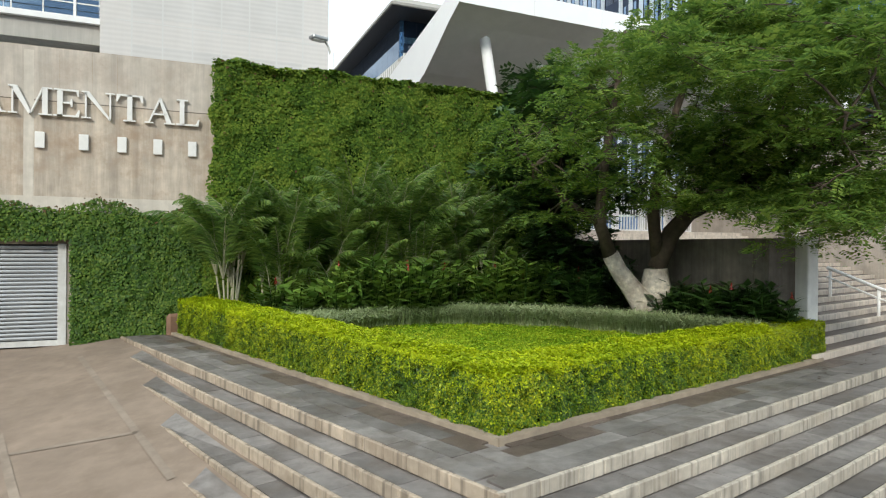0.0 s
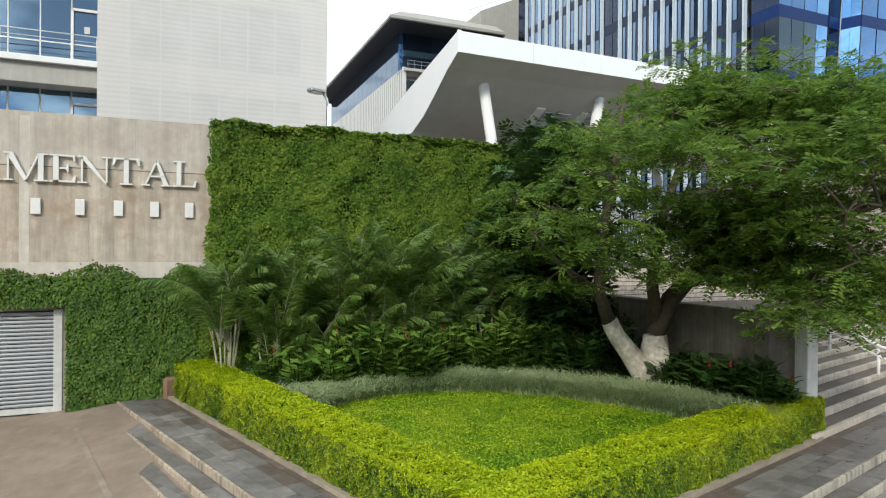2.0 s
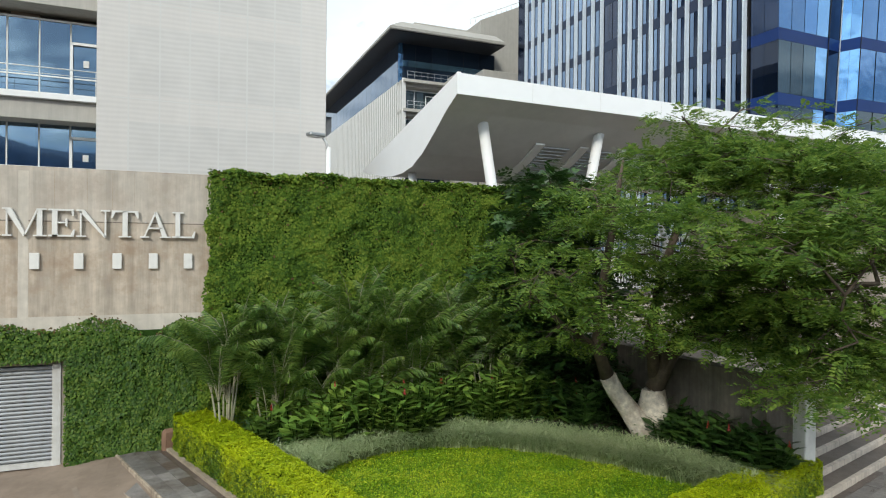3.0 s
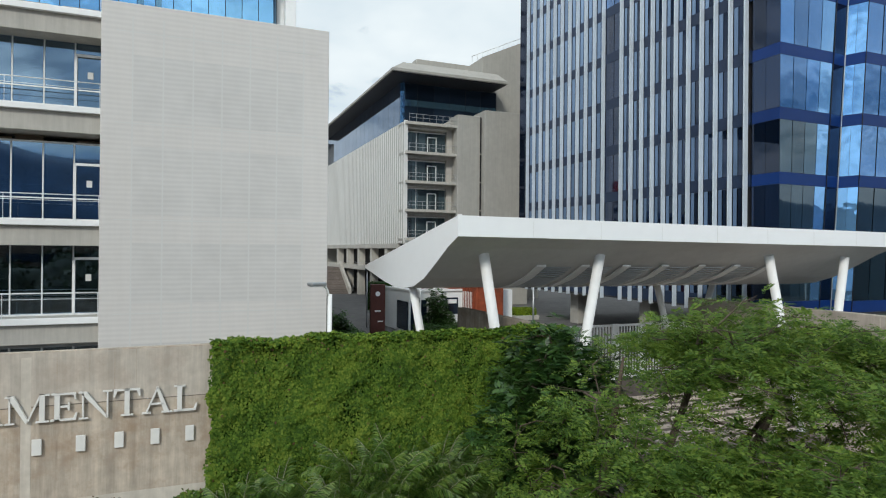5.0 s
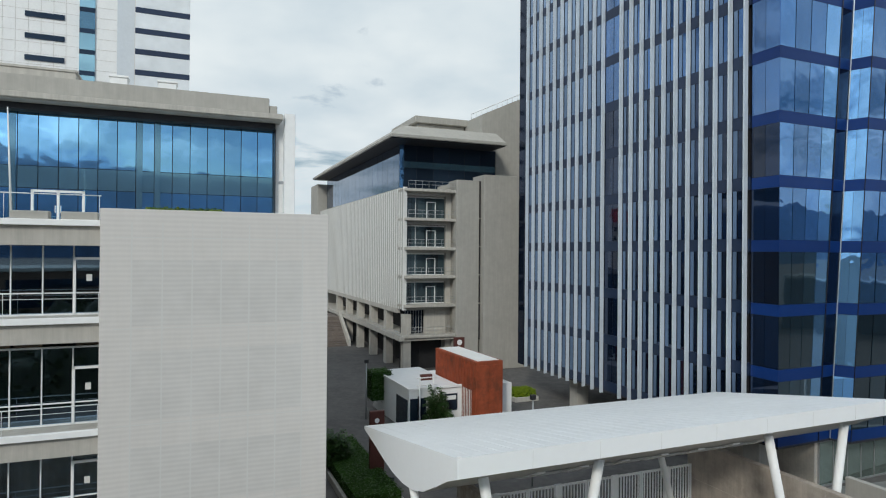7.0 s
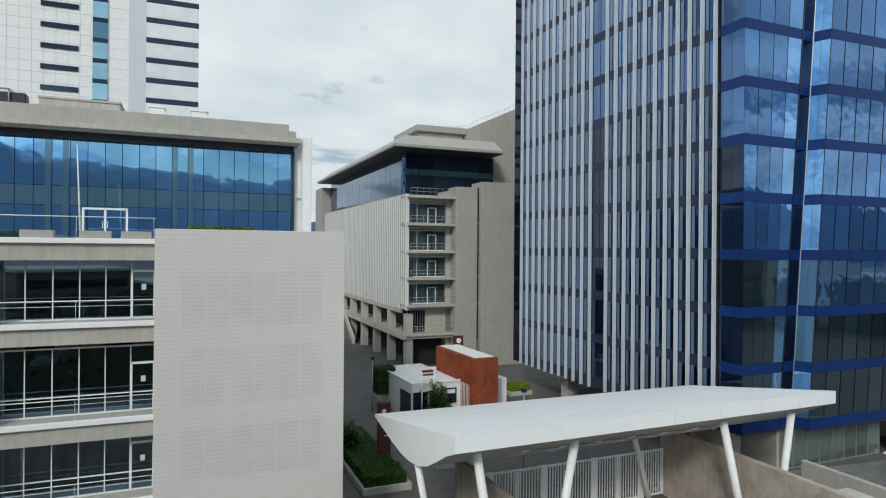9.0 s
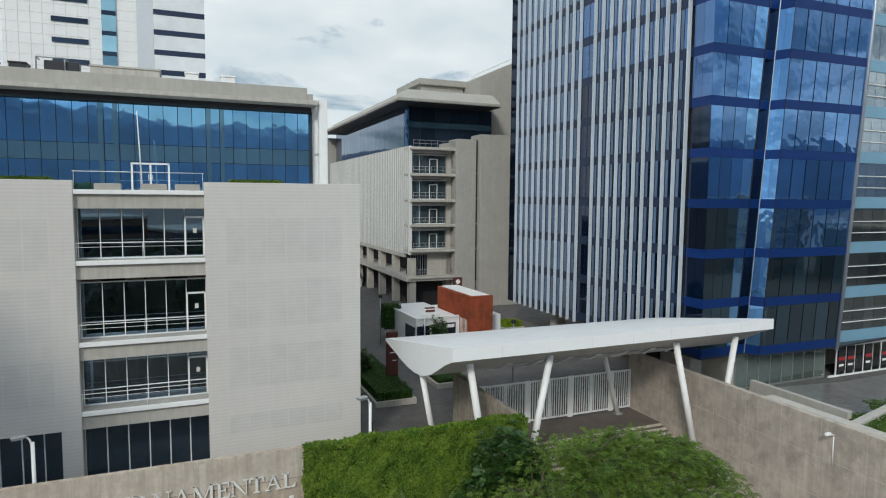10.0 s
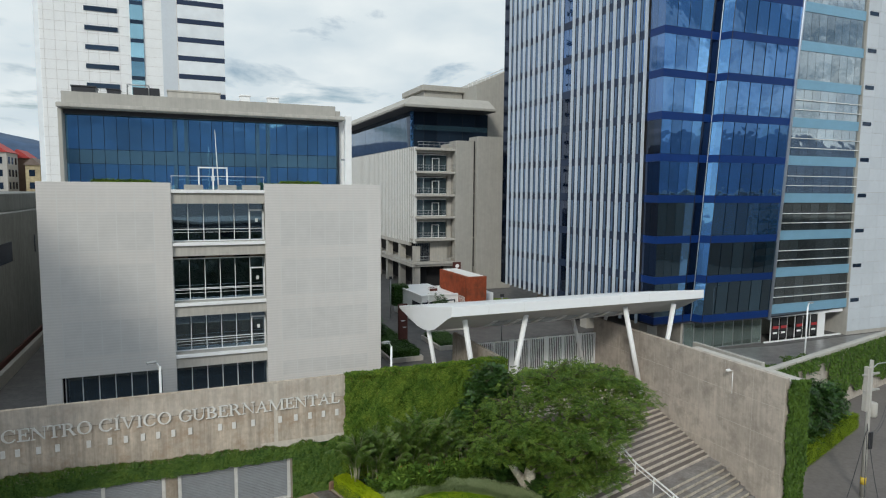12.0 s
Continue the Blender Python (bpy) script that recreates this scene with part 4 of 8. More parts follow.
# stair to the ribbed building's deck
def court_steps():
    ob = thing("court_steps", at(17.5, 96, UP), "wide grey concrete steps rising beside the ribbed building", "steps", kind="structure")
    for i in range(16):
        part("step", boxes((0, i * 0.42, 0, 6.0, 12, 0.25 * (i + 1))) if i == 15 else boxes((0, i * 0.42, 0.25 * i, 6.0, i * 0.42 + 0.6, 0.25 * (i + 1))), STAIR_SLATE, ob)
    bm = bmesh.new()
    v = [bm.verts.new(c) for c in ((6.0, -0.4, 0), (6.0, 6.8, 0), (6.0, 6.8, 5), (6.0, -0.4, 1.0), (6.4, -0.4, 0), (6.4, 6.8, 0), (6.4, 6.8, 5), (6.4, -0.4, 1.0))]
    for f in ((0, 1, 2, 3), (4, 7, 6, 5), (0, 3, 7, 4), (1, 5, 6, 2), (3, 2, 6, 7), (0, 4, 5, 1)):
        bm.faces.new([v[i] for i in f])
    part("cheek_wall", bm, SLAB, ob, "slanting pale side wall")


court_steps()


# ---- far white tower ----
def far_tower():
    ob = thing("far_tower", at(0, 0, 0), "distant white tower with slot windows and a glazed strip", "building")
    B = 134.0
    part("wall", boxes((-36.0, B, UP, -9.5, B + 22, 110), bevel=0.1), WHITE, ob, "white panelled wall")
    part("recess", boxes((-12.7, B - 0.1, UP, -9.7, B + 0.3, 110)), PANEL_COOL, ob)
    part("wing", boxes((-9.6, B - 1.5, UP, 0.2, B + 20, 110)), SHEET, ob, "side wing with ribbon windows")
    for k in range(23):
        z = 16.7 + k * 4.0
        part("slot_window", boxes((-27.7, B - 0.2, z, -21.4, B + 0.1, z + 0.95)), DARK_GLASS, ob)
        part("strip_pane", boxes((-19.0, B - 0.3, z - 1.0, -16.4, B - 0.05, z + 2.1)), OFFICE_BAND if k % 4 == 3 else CYAN_GLASS, ob)
        part("strip_bar", boxes((-19.0, B - 0.3, z + 2.15, -16.4, B - 0.05, z + 2.95)), DARK_GLASS, ob)
        part("ribbon_window", boxes((-9.5, B - 1.7, z - 1.1, 0.2, B - 1.45, z - 0.1)), BAND_GREY, ob)
        part("ribbon_pane", boxes((-9.5, B - 1.65, z - 0.05, 0.2, B - 1.48, z + 2.85)), FAR_GLASS, ob)
    part("edge_strip", boxes((-37.0, B + 0.3, UP, -36.02, B + 20, 110)), FAR_GLASS, ob)
    for i in range(8):
        part("panel_joint", boxes((-35.2 + i * 2.0, B - 0.05, UP, -35.15 + i * 2.0, B + 0.02, 110)), SHEET, ob)
    for k in range(50):
        part("panel_joint", boxes((-36.0, B - 0.04, 8 + k * 2.0, -12.8, B + 0.02, 8.05 + k * 2.0)), SHEET, ob)
    return ob


far_tower()

# ---- dark neighbour on the west side, with the lane beside the office block ----
NEIGHBOUR = material("grey neighbour stucco", (0.17, 0.175, 0.165), 0.85, vary=0.1, scale=1.5, coarse=0.2, streak=0.2)
nb = thing("neighbour_building", at(0, 0, 0), "dark grey neighbouring block beside the lane", "building")
part("wall", boxes((-60, 36, UP - 0.2, -23.4, 90, 17.0), bevel=0.05), NEIGHBOUR, nb)
for b, w in ((40.0, 7.0), (56.0, 0.3), (66.0, 8.0)):
    part("window", boxes((-23.42, b, 12.6, -23.36, b + w, 14.4)), DARK_GLASS, nb)
part("upper_wall", boxes((-60, 48, 17.004, -24.4, 90, 18.7), bevel=0.05), NEIGHBOUR, nb, "grey upper wall")
part("red_base", boxes((-23.38, 36, UP, -23.2, 90, 4.6)), RED_DARK, nb)
part("kerb_wall", boxes((-23.0, 28, UP, -22.6, 70, 4.3)), STUCCO_GREY, nb)
RED_ROOF = material("red roof paint", (0.42, 0.05, 0.045), 0.7, vary=0.15)
BROWN_ROOF = material("brown roof paint", (0.16, 0.12, 0.10), 0.7, vary=0.15)
OCHRE = material("ochre plaster", (0.40, 0.33, 0.20), 0.9, vary=0.2, scale=2, coarse=0.4, stain=(0.2, 0.16, 0.11))
for a, b, w, h, roof, mt in ((-58.5, 150, 12, 24.0, RED_ROOF, STUCCO_GREY), (-49.4, 163, 4.6, 23.2, RED_ROOF, BLOCK_BROWN), (-43.0, 150, 2.9, 21.2, BROWN_ROOF, OCHRE), (-45.6, 172, 4.2, 20.4, BROWN_ROOF, BLOCK_GREY)):
    t = thing("far_house", at(a, b, UP), "distant tall house with a gabled roof", "house", "far houses")
    part("wall", boxes((0, 0, 0, w, 10, h)), mt, t)
    rb = bmesh.new()
    v = [rb.verts.new(c) for c in ((-0.4, -0.4, h + 0.004), (w + 0.4, -0.4, h + 0.004), (w + 0.4, 10.4, h + 0.004), (-0.4, 10.4, h + 0.004), (w / 2, -0.4, h + 0.8 + 0.3 * w), (w / 2, 10.4, h + 0.8 + 0.3 * w))]
    for f in ((0, 1, 4), (2, 3, 5), (1, 2, 5, 4), (3, 0, 4, 5), (3, 2, 1, 0)):
        rb.faces.new([v[i] for i in f])
    part("roof", rb, roof, t)
    for k in range(3):
        z = h - 2.6 - 2.9 * k
        for i in range(max(1, int(w / 2.4))):
            part("window", boxes((0.7 + i * 2.3, -0.05, z, 1.9 + i * 2.3, 0.02, z + 1.5)), DARK_GLASS, t)
        for i in range(3):
            part("window", boxes((w - 0.02, 1.2 + i * 3, z, w + 0.05, 2.6 + i * 3, z + 1.6)), DARK_GLASS, t)


# ---- plain unseen blocks across the street, behind the viewer, and the tall one west of the sign wall ----
for i, (x0, y0, x1, y1, h) in enumerate(((-90, -95, -58, -72, 12), (-54, -100, -30, -74, 16), (-26, -96, -4, -70, 11), (0, -104, 20, -80, 15), (24, -100, 48, -74, 12), (52, -96, 72, -70, 14), (150, -60, 175, -35, 14), (140, -28, 165, 0, 20), (160, 4, 185, 26, 13), (150, 30, 175, 48, 22), (170, 52, 190, 74, 15), (150, 78, 175, 96, 12))):
    # added out of view for the facade glass to mirror
    t = thing("street_block", pose(0, 0, LOW), "plain grey unseen block added to be mirrored", "building", "blocks across the street")
    part("wall", boxes((x0, y0, 0, x1, y1, h), bevel=0.1), BLOCK_BROWN if i % 2 else BLOCK_GREY, t)
    part("roof", boxes((x0 - 0.3, y0 - 0.3, h + 0.004, x1 + 0.3, y1 + 0.3, h + 0.6)), ROOF_EDGE, t)
    for k in range(int(h / 3.5)):
        part("window_band", boxes((x0 + 1, y1 - 0.02, 1.4 + k * 3.5, x1 - 1, y1 + 0.05, 3.0 + k * 3.5)), DARK_GLASS, t)
# added out of view to slant a shadow across the office panel
t = thing("west_block", at(0, 0, LOW), "tall unseen grey block added to shade the office panel", "building")
part("wall", boxes((-46, 0, 0, -27, 17.0, 27.2), bevel=0.1), STUCCO_GREY, t)
part("roof", boxes((-46.2, -0.2, 27.204, -26.9, 17.1, 27.6)), ROOF_EDGE, t)


# ---- hills at the horizon ----
def hills():
    bm = bmesh.new()
    n, rows = 160, []
    for rad, k in ((1500, 0.0), (1800, 0.75), (2200, 1.0), (2600, 0.4)):
        ring = []
        for i in range(n):
            t = 2 * math.pi * i / n
            h = 110 + 90 * noise.noise(Vector((math.cos(t) * 2.3, math.sin(t) * 2.3, 1.5))) + 45 * noise.noise(Vector((math.cos(t) * 7, math.sin(t) * 7, 4))) + 200 * max(0.0, -math.sin(t)) ** 0.5    # the range is raised in the unseen south for the glass to mirror
            ring.append(bm.verts.new((rad * math.cos(t), rad * math.sin(t), LOW - 2 + max(h, 25) * k)))
        rows.append(ring)
    for r0, r1 in zip(rows, rows[1:]):
        for i in range(n):
            bm.faces.new((r0[i], r0[(i + 1) % n], r1[(i + 1) % n], r1[i])).smooth = True
    # blue air haze is put into the hills' colour
    solid("backdrop_hills", bm, material("wooded hills tinted with blue haze", (0.045, 0.085, 0.16), 0.95, vary=0.25, scale=0.02, coarse=0.004, bump=0), pose(0, 0, 0), "hazy dark wooded hills on the horizon", "hills", kind="structure")


hills()

# unseen plain block added behind the office, mirrored dark in the tower's side
solid("rear_building", boxes((-16, 64, UP - LOW, 4.8, 116, 16.0), bevel=0.05), BLOCK_GREY, at(0, 0, LOW), "unseen plain dark grey block added behind the office", "building")

# ---- sign lettering ----
def arc_band(bm, cx, cz, rx, rz, t0, t1, thick, thin, depth, n=18):
    """A curved stroke from angle t0 to t1 (degrees), thick at its sides and thin at top and foot."""
    rings = []
    for i in range(n + 1):
        t = radians(t0 + (t1 - t0) * i / n)
        w = thin + (thick - thin) * abs(math.cos(t)) ** 1.3
        c, s = math.cos(t), math.sin(t)
        rings.append([bm.verts.new((cx + (rx - k * w) * c, y, cz + (rz - k * w * 0.9) * s)) for k, y in ((0, -depth), (1, -depth), (1, 0), (0, 0))])
    for r0, r1 in zip(rings, rings[1:]):
        for k in range(4):
            bm.faces.new((r0[k], r0[(k + 1) % 4], r1[(k + 1) % 4], r1[k]))
    bm.faces.new(rings[0])
    bm.faces.new(rings[-1][::-1])


def slab_poly(bm, pts, depth):
    """A flat plate with the outline pts (x, z)."""
    f = [bm.verts.new((x, -depth, z)) for x, z in pts]
    b = [bm.verts.new((x, 0, z)) for x, z in pts]
    bm.faces.new(f)
    bm.faces.new(b[::-1])
    for i in range(len(pts)):
        j = (i + 1) % len(pts)
        bm.faces.new((f[i], b[i], b[j], f[j]))


def roman(ch, h, depth):
    """A raised roman capital with serifs, h high; returns its mesh and its width."""
    bm = bmesh.new()
    T, t, s = 0.17 * h, 0.055 * h, 0.05 * h      # thick and thin strokes, serif height

    def poly(*pts):
        slab_poly(bm, [(x * h, z * h) for x, z in pts], depth)

    def stem(x, w=T):
        slab_poly(bm, [(x, 0), (x + w, 0), (x + w, h), (x, h)], depth)

    def serif(x0, x1, z):
        slab_poly(bm, [(x0 * h, z), (x1 * h, z), (x1 * h - 0.015 * h, z + s), (x0 * h + 0.015 * h, z + s)], depth * 1.02)

    if ch in "IÍ":
        width = 0.42
        stem(0.125 * h)
        serif(0, 0.42, 0); serif(0, 0.42, h - s)
        if ch == "Í":
            poly((0.18, 1.07), (0.26, 1.07), (0.42, 1.24), (0.27, 1.24))
    elif ch in "EL":
        width = 0.84
        stem(0.12 * h)
        serif(0, 0.42, h - s)
        poly((0, 0), (0.80, 0), (0.84, 0.26), (0.79, 0.26), (0.70, 0.065), (0, 0.065))
        if ch == "E":
            poly((0.2, 0.935), (0.72, 0.935), (0.76, 0.76), (0.81, 0.76), (0.79, 1.0), (0.2, 1.0))
            poly((0.28, 0.48), (0.53, 0.48), (0.55, 0.37), (0.60, 0.37), (0.60, 0.66), (0.55, 0.66), (0.53, 0.54), (0.28, 0.54))
    elif ch == "T":
        width = 0.92
        stem(0.375 * h)
        serif(0.24, 0.68, 0)
        poly((0.0, 0.72), (0.05, 0.72), (0.14, 0.935), (0.78, 0.935), (0.87, 0.72), (0.92, 0.72), (0.90, 1.0), (0.02, 1.0))
    elif ch == "N":
        width = 1.10
        stem(0.12 * h, t); stem(0.92 * h, t)
        poly((0.04, 1.0), (0.26, 1.0), (0.975, 0.0), (0.92, -0.03))
        serif(0.0, 0.32, 0); serif(0.0, 0.2, h - s); serif(0.78, 1.10, h - s)
    elif ch == "M":
        width = 1.36
        stem(0.12 * h, t); stem(1.05 * h)
        poly((0.06, 1.0), (0.28, 1.0), (0.72, 0.06), (0.64, 0.0))
        poly((0.64, 0.0), (0.72, 0.06), (1.12, 1.0), (1.05, 1.0))
        serif(0.0, 0.30, 0); serif(0.93, 1.36, 0); serif(0.0, 0.2, h - s); serif(1.05, 1.36, h - s)
    elif ch in "AV":
        width = 1.08
        up = (lambda z: z) if ch == "A" else (lambda z: 1.0 - z)
        mir = (lambda x: x) if ch == "A" else (lambda x: 1.08 - x)
        poly(*[(mir(x), up(z)) for x, z in ((0.12, 0.02), (0.18, 0.02), (0.57, 0.94), (0.52, 1.0))])
        poly(*[(mir(x), up(z)) for x, z in ((0.78, 0.02), (0.96, 0.02), (0.58, 1.0), (0.49, 0.97))])
        if ch == "A":
            poly((0.28, 0.33), (0.80, 0.33), (0.78, 0.39), (0.30, 0.39))
        z0 = 0 if ch == "A" else h - s
        for x0, x1 in ((0.0, 0.32), (0.68, 1.08)):
            serif(min(mir(x0), mir(x1)), max(mir(x0), mir(x1)), z0)
    elif ch == "U":
        width = 1.04
        slab_poly(bm, [(0.12 * h, 0.36 * h), (0.12 * h + T, 0.36 * h), (0.12 * h + T, h), (0.12 * h, h)], depth)
        slab_poly(bm, [(0.86 * h, 0.36 * h), (0.92 * h, 0.36 * h), (0.92 * h, h), (0.86 * h, h)], depth)
        arc_band(bm, 0.52 * h, 0.38 * h, 0.40 * h, 0.40 * h, 180, 360, T * 0.75, t, depth)
        serif(0.0, 0.42, h - s); serif(0.74, 1.04, h - s)
    elif ch in "OCG":
        width = 1.06 if ch == "O" else 1.0
        a0, a1 = (0, 360) if ch == "O" else (42, 322)
        arc_band(bm, 0.52 * h, 0.5 * h, 0.52 * h, 0.52 * h, a0, a1, T, t, depth, 36)
        if ch != "O":
            poly((0.86, 0.66), (0.92, 0.66), (0.92, 0.98), (0.88, 0.98))
        if ch == "G":
            poly((0.80, 0.06), (0.96, 0.06), (0.96, 0.44), (0.80, 0.44))
            serif(0.66, 1.06, 0.42 * h)
    else:
        width = 0.92 if ch == "B" else 1.04
        stem(0.12 * h)
        serif(0, 0.4, 0); serif(0, 0.4, h - s)
        arc_band(bm, 0.42 * h, 0.745 * h, 0.36 * h, 0.255 * h, -90, 90, T, t, depth)
        poly((0.2, 0.945), (0.44, 0.945), (0.44, 1.0), (0.2, 1.0))
        poly((0.2, 0.49), (0.44, 0.49), (0.44, 0.545), (0.2, 0.545))
        if ch == "B":
            arc_band(bm, 0.42 * h, 0.265 * h, 0.46 * h, 0.265 * h, -90, 90, T, t, depth)
            poly((0.2, 0.0), (0.44, 0.0), (0.44, 0.055), (0.2, 0.055))
        else:
            poly((0.46, 0.52), (0.62, 0.52), (0.98, 0.03), (0.80, 0.0))
            serif(0.76, 1.04, 0)
    return data("letter", bm, LETTER), width * h


def lettering():
    ob = thing("sign_lettering", at(0, 18.45, 5.66), "raised off-white metal letters of the centre's name on the sign wall", "sign")
    for word, a0, a1 in (("CENTRO", -17.95, -13.67), ("CÍVICO", -13.34, -9.6), ("GUBERNAMENTAL", -9.2, 0.33)):
        made = {c: roman(c, 0.70, 0.085) for c in sorted(set(word))}
        squeeze = min(1.0, (a1 - a0) / (sum(made[c][1] for c in word) - 0.03 * (len(word) - 1)))
        gap = (a1 - a0 - squeeze * sum(made[c][1] for c in word)) / (len(word) - 1)
        x = a0
        for c in word:
            part("letter", made[c][0], None, ob, m=pose(x, -0.03, 0) @ Matrix.Diagonal((squeeze, 1, 1, 1)))
            x += squeeze * made[c][1] + gap
    rowtwo = (-17.92, -17.25, -16.28, -15.39, -13.88, -12.83, -12.02, -11.14, -10.34, -9.53, -8.61, -6.95, -6.15, -5.04, -3.42, -2.45, -1.57, -0.71, 0.15)
    bar = data("letter_bar", boxes((-0.11, -0.085, -0.83, 0.11, -0.03, -0.42), bevel=0.01), LETTER)
    for a in rowtwo:
        part("letter_bar", bar, None, ob, "plain off-white bar in place of a letter", m=pose(a, 0, 0))
    st = bmesh.new()
    for i in range(20):
        tube(st, [(-18 + i * 0.95, -0.03, 0.4), (-18 + i * 0.95, 0, 0.4)], 0.015, 5)
    part("stud", st, STEEL, ob)


lettering()


# ---- garage shutters ----
def shutter(a0, a1):
    ob = thing("roller_shutter", at(0, 18.5, -0.2), "closed grey slatted roller shutter in a white frame", "garage door", "garage shutters")
    part("jamb", boxes((a1 - 0.2, -0.03, 0, a1, 0.12, 2.62), bevel=0.01), JAMB, ob, "white jamb")
    part("jamb", boxes((a0, -0.03, 0, a0 + 0.2, 0.12, 2.62), bevel=0.01), JAMB, ob, "white jamb")
    mid = (a0 + a1) / 2
    part("post", boxes((mid - 0.1, -0.02, 0, mid + 0.1, 0.12, 2.6), bevel=0.01), JAMB, ob, "white middle post")
    part("bottom_rail", boxes((a0 + 0.2, 0.0, 0, mid - 0.1, 0.1, 0.14), (mid + 0.1, 0.0, 0, a1 - 0.2, 0.1, 0.14)), JAMB, ob, "white bottom rail")
    part("backing", boxes((a0 + 0.2, 0.1, 0, a1 - 0.2, 0.13, 2.6)), DARK_METAL, ob)
    for x0, x1 in ((a0 + 0.2, mid - 0.1), (mid + 0.1, a1 - 0.2)):
        bm = bmesh.new()
        v = [bm.verts.new((x, y, z)) for x in (x0, x1) for y, z in ((0.09, 0.0), (0.03, 0.012), (0.015, 0.05), (0.03, 0.088), (0.09, 0.096))]
        for i in range(4):
            bm.faces.new((v[i], v[i + 1], v[i + 6], v[i + 5]))
        bm.faces.new([v[i] for i in range(5)])
        bm.faces.new([v[9 - i] for i in range(5)])
        slat = data("slat", bm, SHUTTER)
        for i in range(24):
            part("slat", slat, None, ob, m=pose(0, 0, 0.16 + i * 0.1))
    return ob


shutter(-9.38, -2.83)
shutter(-16.55, -10.05)

# ---- canopy ----
CAN = [(0.0, 10.57), (0.9, 10.20), (2.0, 9.62), (3.2, 9.03), (4.4, 8.66), (5.6, 8.52), (6.9, 8.52), (8.2, 8.66), (9.6, 8.88), (11.6, 9.18)]


def canopy_low(b):
    for (b0, z0), (b1, z1) in zip(CAN, CAN[1:]):
        if b0 <= b - 18.9 <= b1:
            return z0 + (z1 - z0) * (b - 18.9 - b0) / (b1 - b0)
    return CAN[-1][1]


def canopy():
    ob = thing("entrance_canopy", at(0, 18.9, 0), "long white entrance canopy with a curved belly on slanted columns", "canopy")
    bm = bmesh.new()
    ends = []
    for a, dy, dz in ((8.35, 0.0, 0.0), (31.75, 0.6, -0.12)):
        low = [bm.verts.new((a, y + dy * (1 - y / 11.6), z + dz)) for y, z in CAN]
        top = [bm.verts.new((a, y + dy * (1 - y / 11.6), 11.27 - (11.27 - 9.33) * y / 11.6 + dz)) for y, z in CAN]
        ends.append((low, top))
    (l0, t0), (l1, t1) = ends
    n = len(CAN)
    for i in range(n - 1):
        # fascia whitest, roof and belly greyer: fall of light put into the tones
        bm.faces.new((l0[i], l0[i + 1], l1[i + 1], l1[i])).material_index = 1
        bm.faces.new((t0[i], t1[i], t1[i + 1], t0[i + 1])).material_index = 2
        bm.faces.new((l0[i], t0[i], t0[i + 1], l0[i + 1]))
        bm.faces.new((l1[i], l1[i + 1], t1[i + 1], t1[i]))
    bm.faces.new((l0[0], l1[0], t1[0], t0[0]))
    bm.faces.new((l0[-1], t0[-1], t1[-1], l1[-1]))
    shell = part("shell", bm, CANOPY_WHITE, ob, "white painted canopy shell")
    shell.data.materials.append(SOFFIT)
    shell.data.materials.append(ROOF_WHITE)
    # upstand round the top
    part("roof_upstand", boxes((8.36, 0.02, 11.2, 8.5, 0.1, 11.31)), WHITE, ob)
    # standing seams across the roof sheets
    for i in range(1, 39):
        x = 8.35 + i * 0.6
        f = (x - 8.35) / 23.4
        se = bmesh.new()
        tube(se, [(x, 0.6 * f + 0.06, 11.262 - 0.12 * f), (x, 11.5, 9.35 - 0.12 * f)], 0.006, 4)
        part("roof_seam", se, ROOF_WHITE, ob)
    # joints in the fascia
    jt = data("fascia_joint", boxes((0, -0.004, 10.6, 0.008, 0.0, 11.2)), SOFFIT)
    for i in range(1, 8):
        part("fascia_joint", jt, None, ob, m=pose(8.35 + i * 2.92, 0.6 * i * 2.92 / 23.4 - 0.003, -0.12 * i * 2.92 / 23.4))
    # slatted louvre panels let into the belly, with pale strips between
    ys = np.linspace(2.1, 6.6, 10)
    for i in range(7):
        x = 12.65 + i * 2.05
        fr = bmesh.new()
        prev = None
        for y in ys:
            z = canopy_low(18.9 + y)
            ring = [fr.verts.new(c) for c in ((x, y, z), (x + 0.4, y, z), (x + 0.4, y, z - 0.07), (x, y, z - 0.07))]
            if prev:
                for k in range(4):
                    fr.faces.new((prev[k], ring[k], ring[(k + 1) % 4], prev[(k + 1) % 4]))
            else:
                fr.faces.new(ring)
            prev = ring
        fr.faces.new(prev[::-1])
        part("soffit_strip", fr, WHITE, ob, "pale strip between louvres")
        if i < 6:
            slats = bmesh.new()
            for y in np.linspace(2.3, 6.4, 22):
                z = canopy_low(18.9 + y) - 0.03
                box(slats, x + 0.45, y - 0.05, z - 0.02, x + 1.65, y + 0.05, z + 0.02)
            part("slats", slats, STEEL, ob, "grey louvre slats")["kind"] = "stuff"
    # columns: top a, b, z and foot a, b, z
    for a0, b0, z0, a1, b1, z1 in ((10.0, 20.35, 10.05, 11.2, 20.35, UP), (15.12, 20.35, 10.0, 13.55, 20.35, 2.4), (24.3, 20.35, 10.0, 26.45, 20.35, 1.9), (29.35, 20.35, 9.95, 28.2, 20.35, UP),
                                   (8.7, 24.4, 8.75, 9.75, 24.4, UP), (23.3, 26.5, 8.6, 24.9, 26.5, UP), (27.4, 26.5, 8.6, 26.9, 28.0, UP)):
        c = bmesh.new()
        tube(c, [(a1, b1 - 18.9, z1 - 0.1), (a0, b0 - 18.9, z0)], 0.2 if b0 < 24 else 0.17, 14)
        co = part("column", c, WHITE, ob, "slanted white steel column")
        fb = bmesh.new()
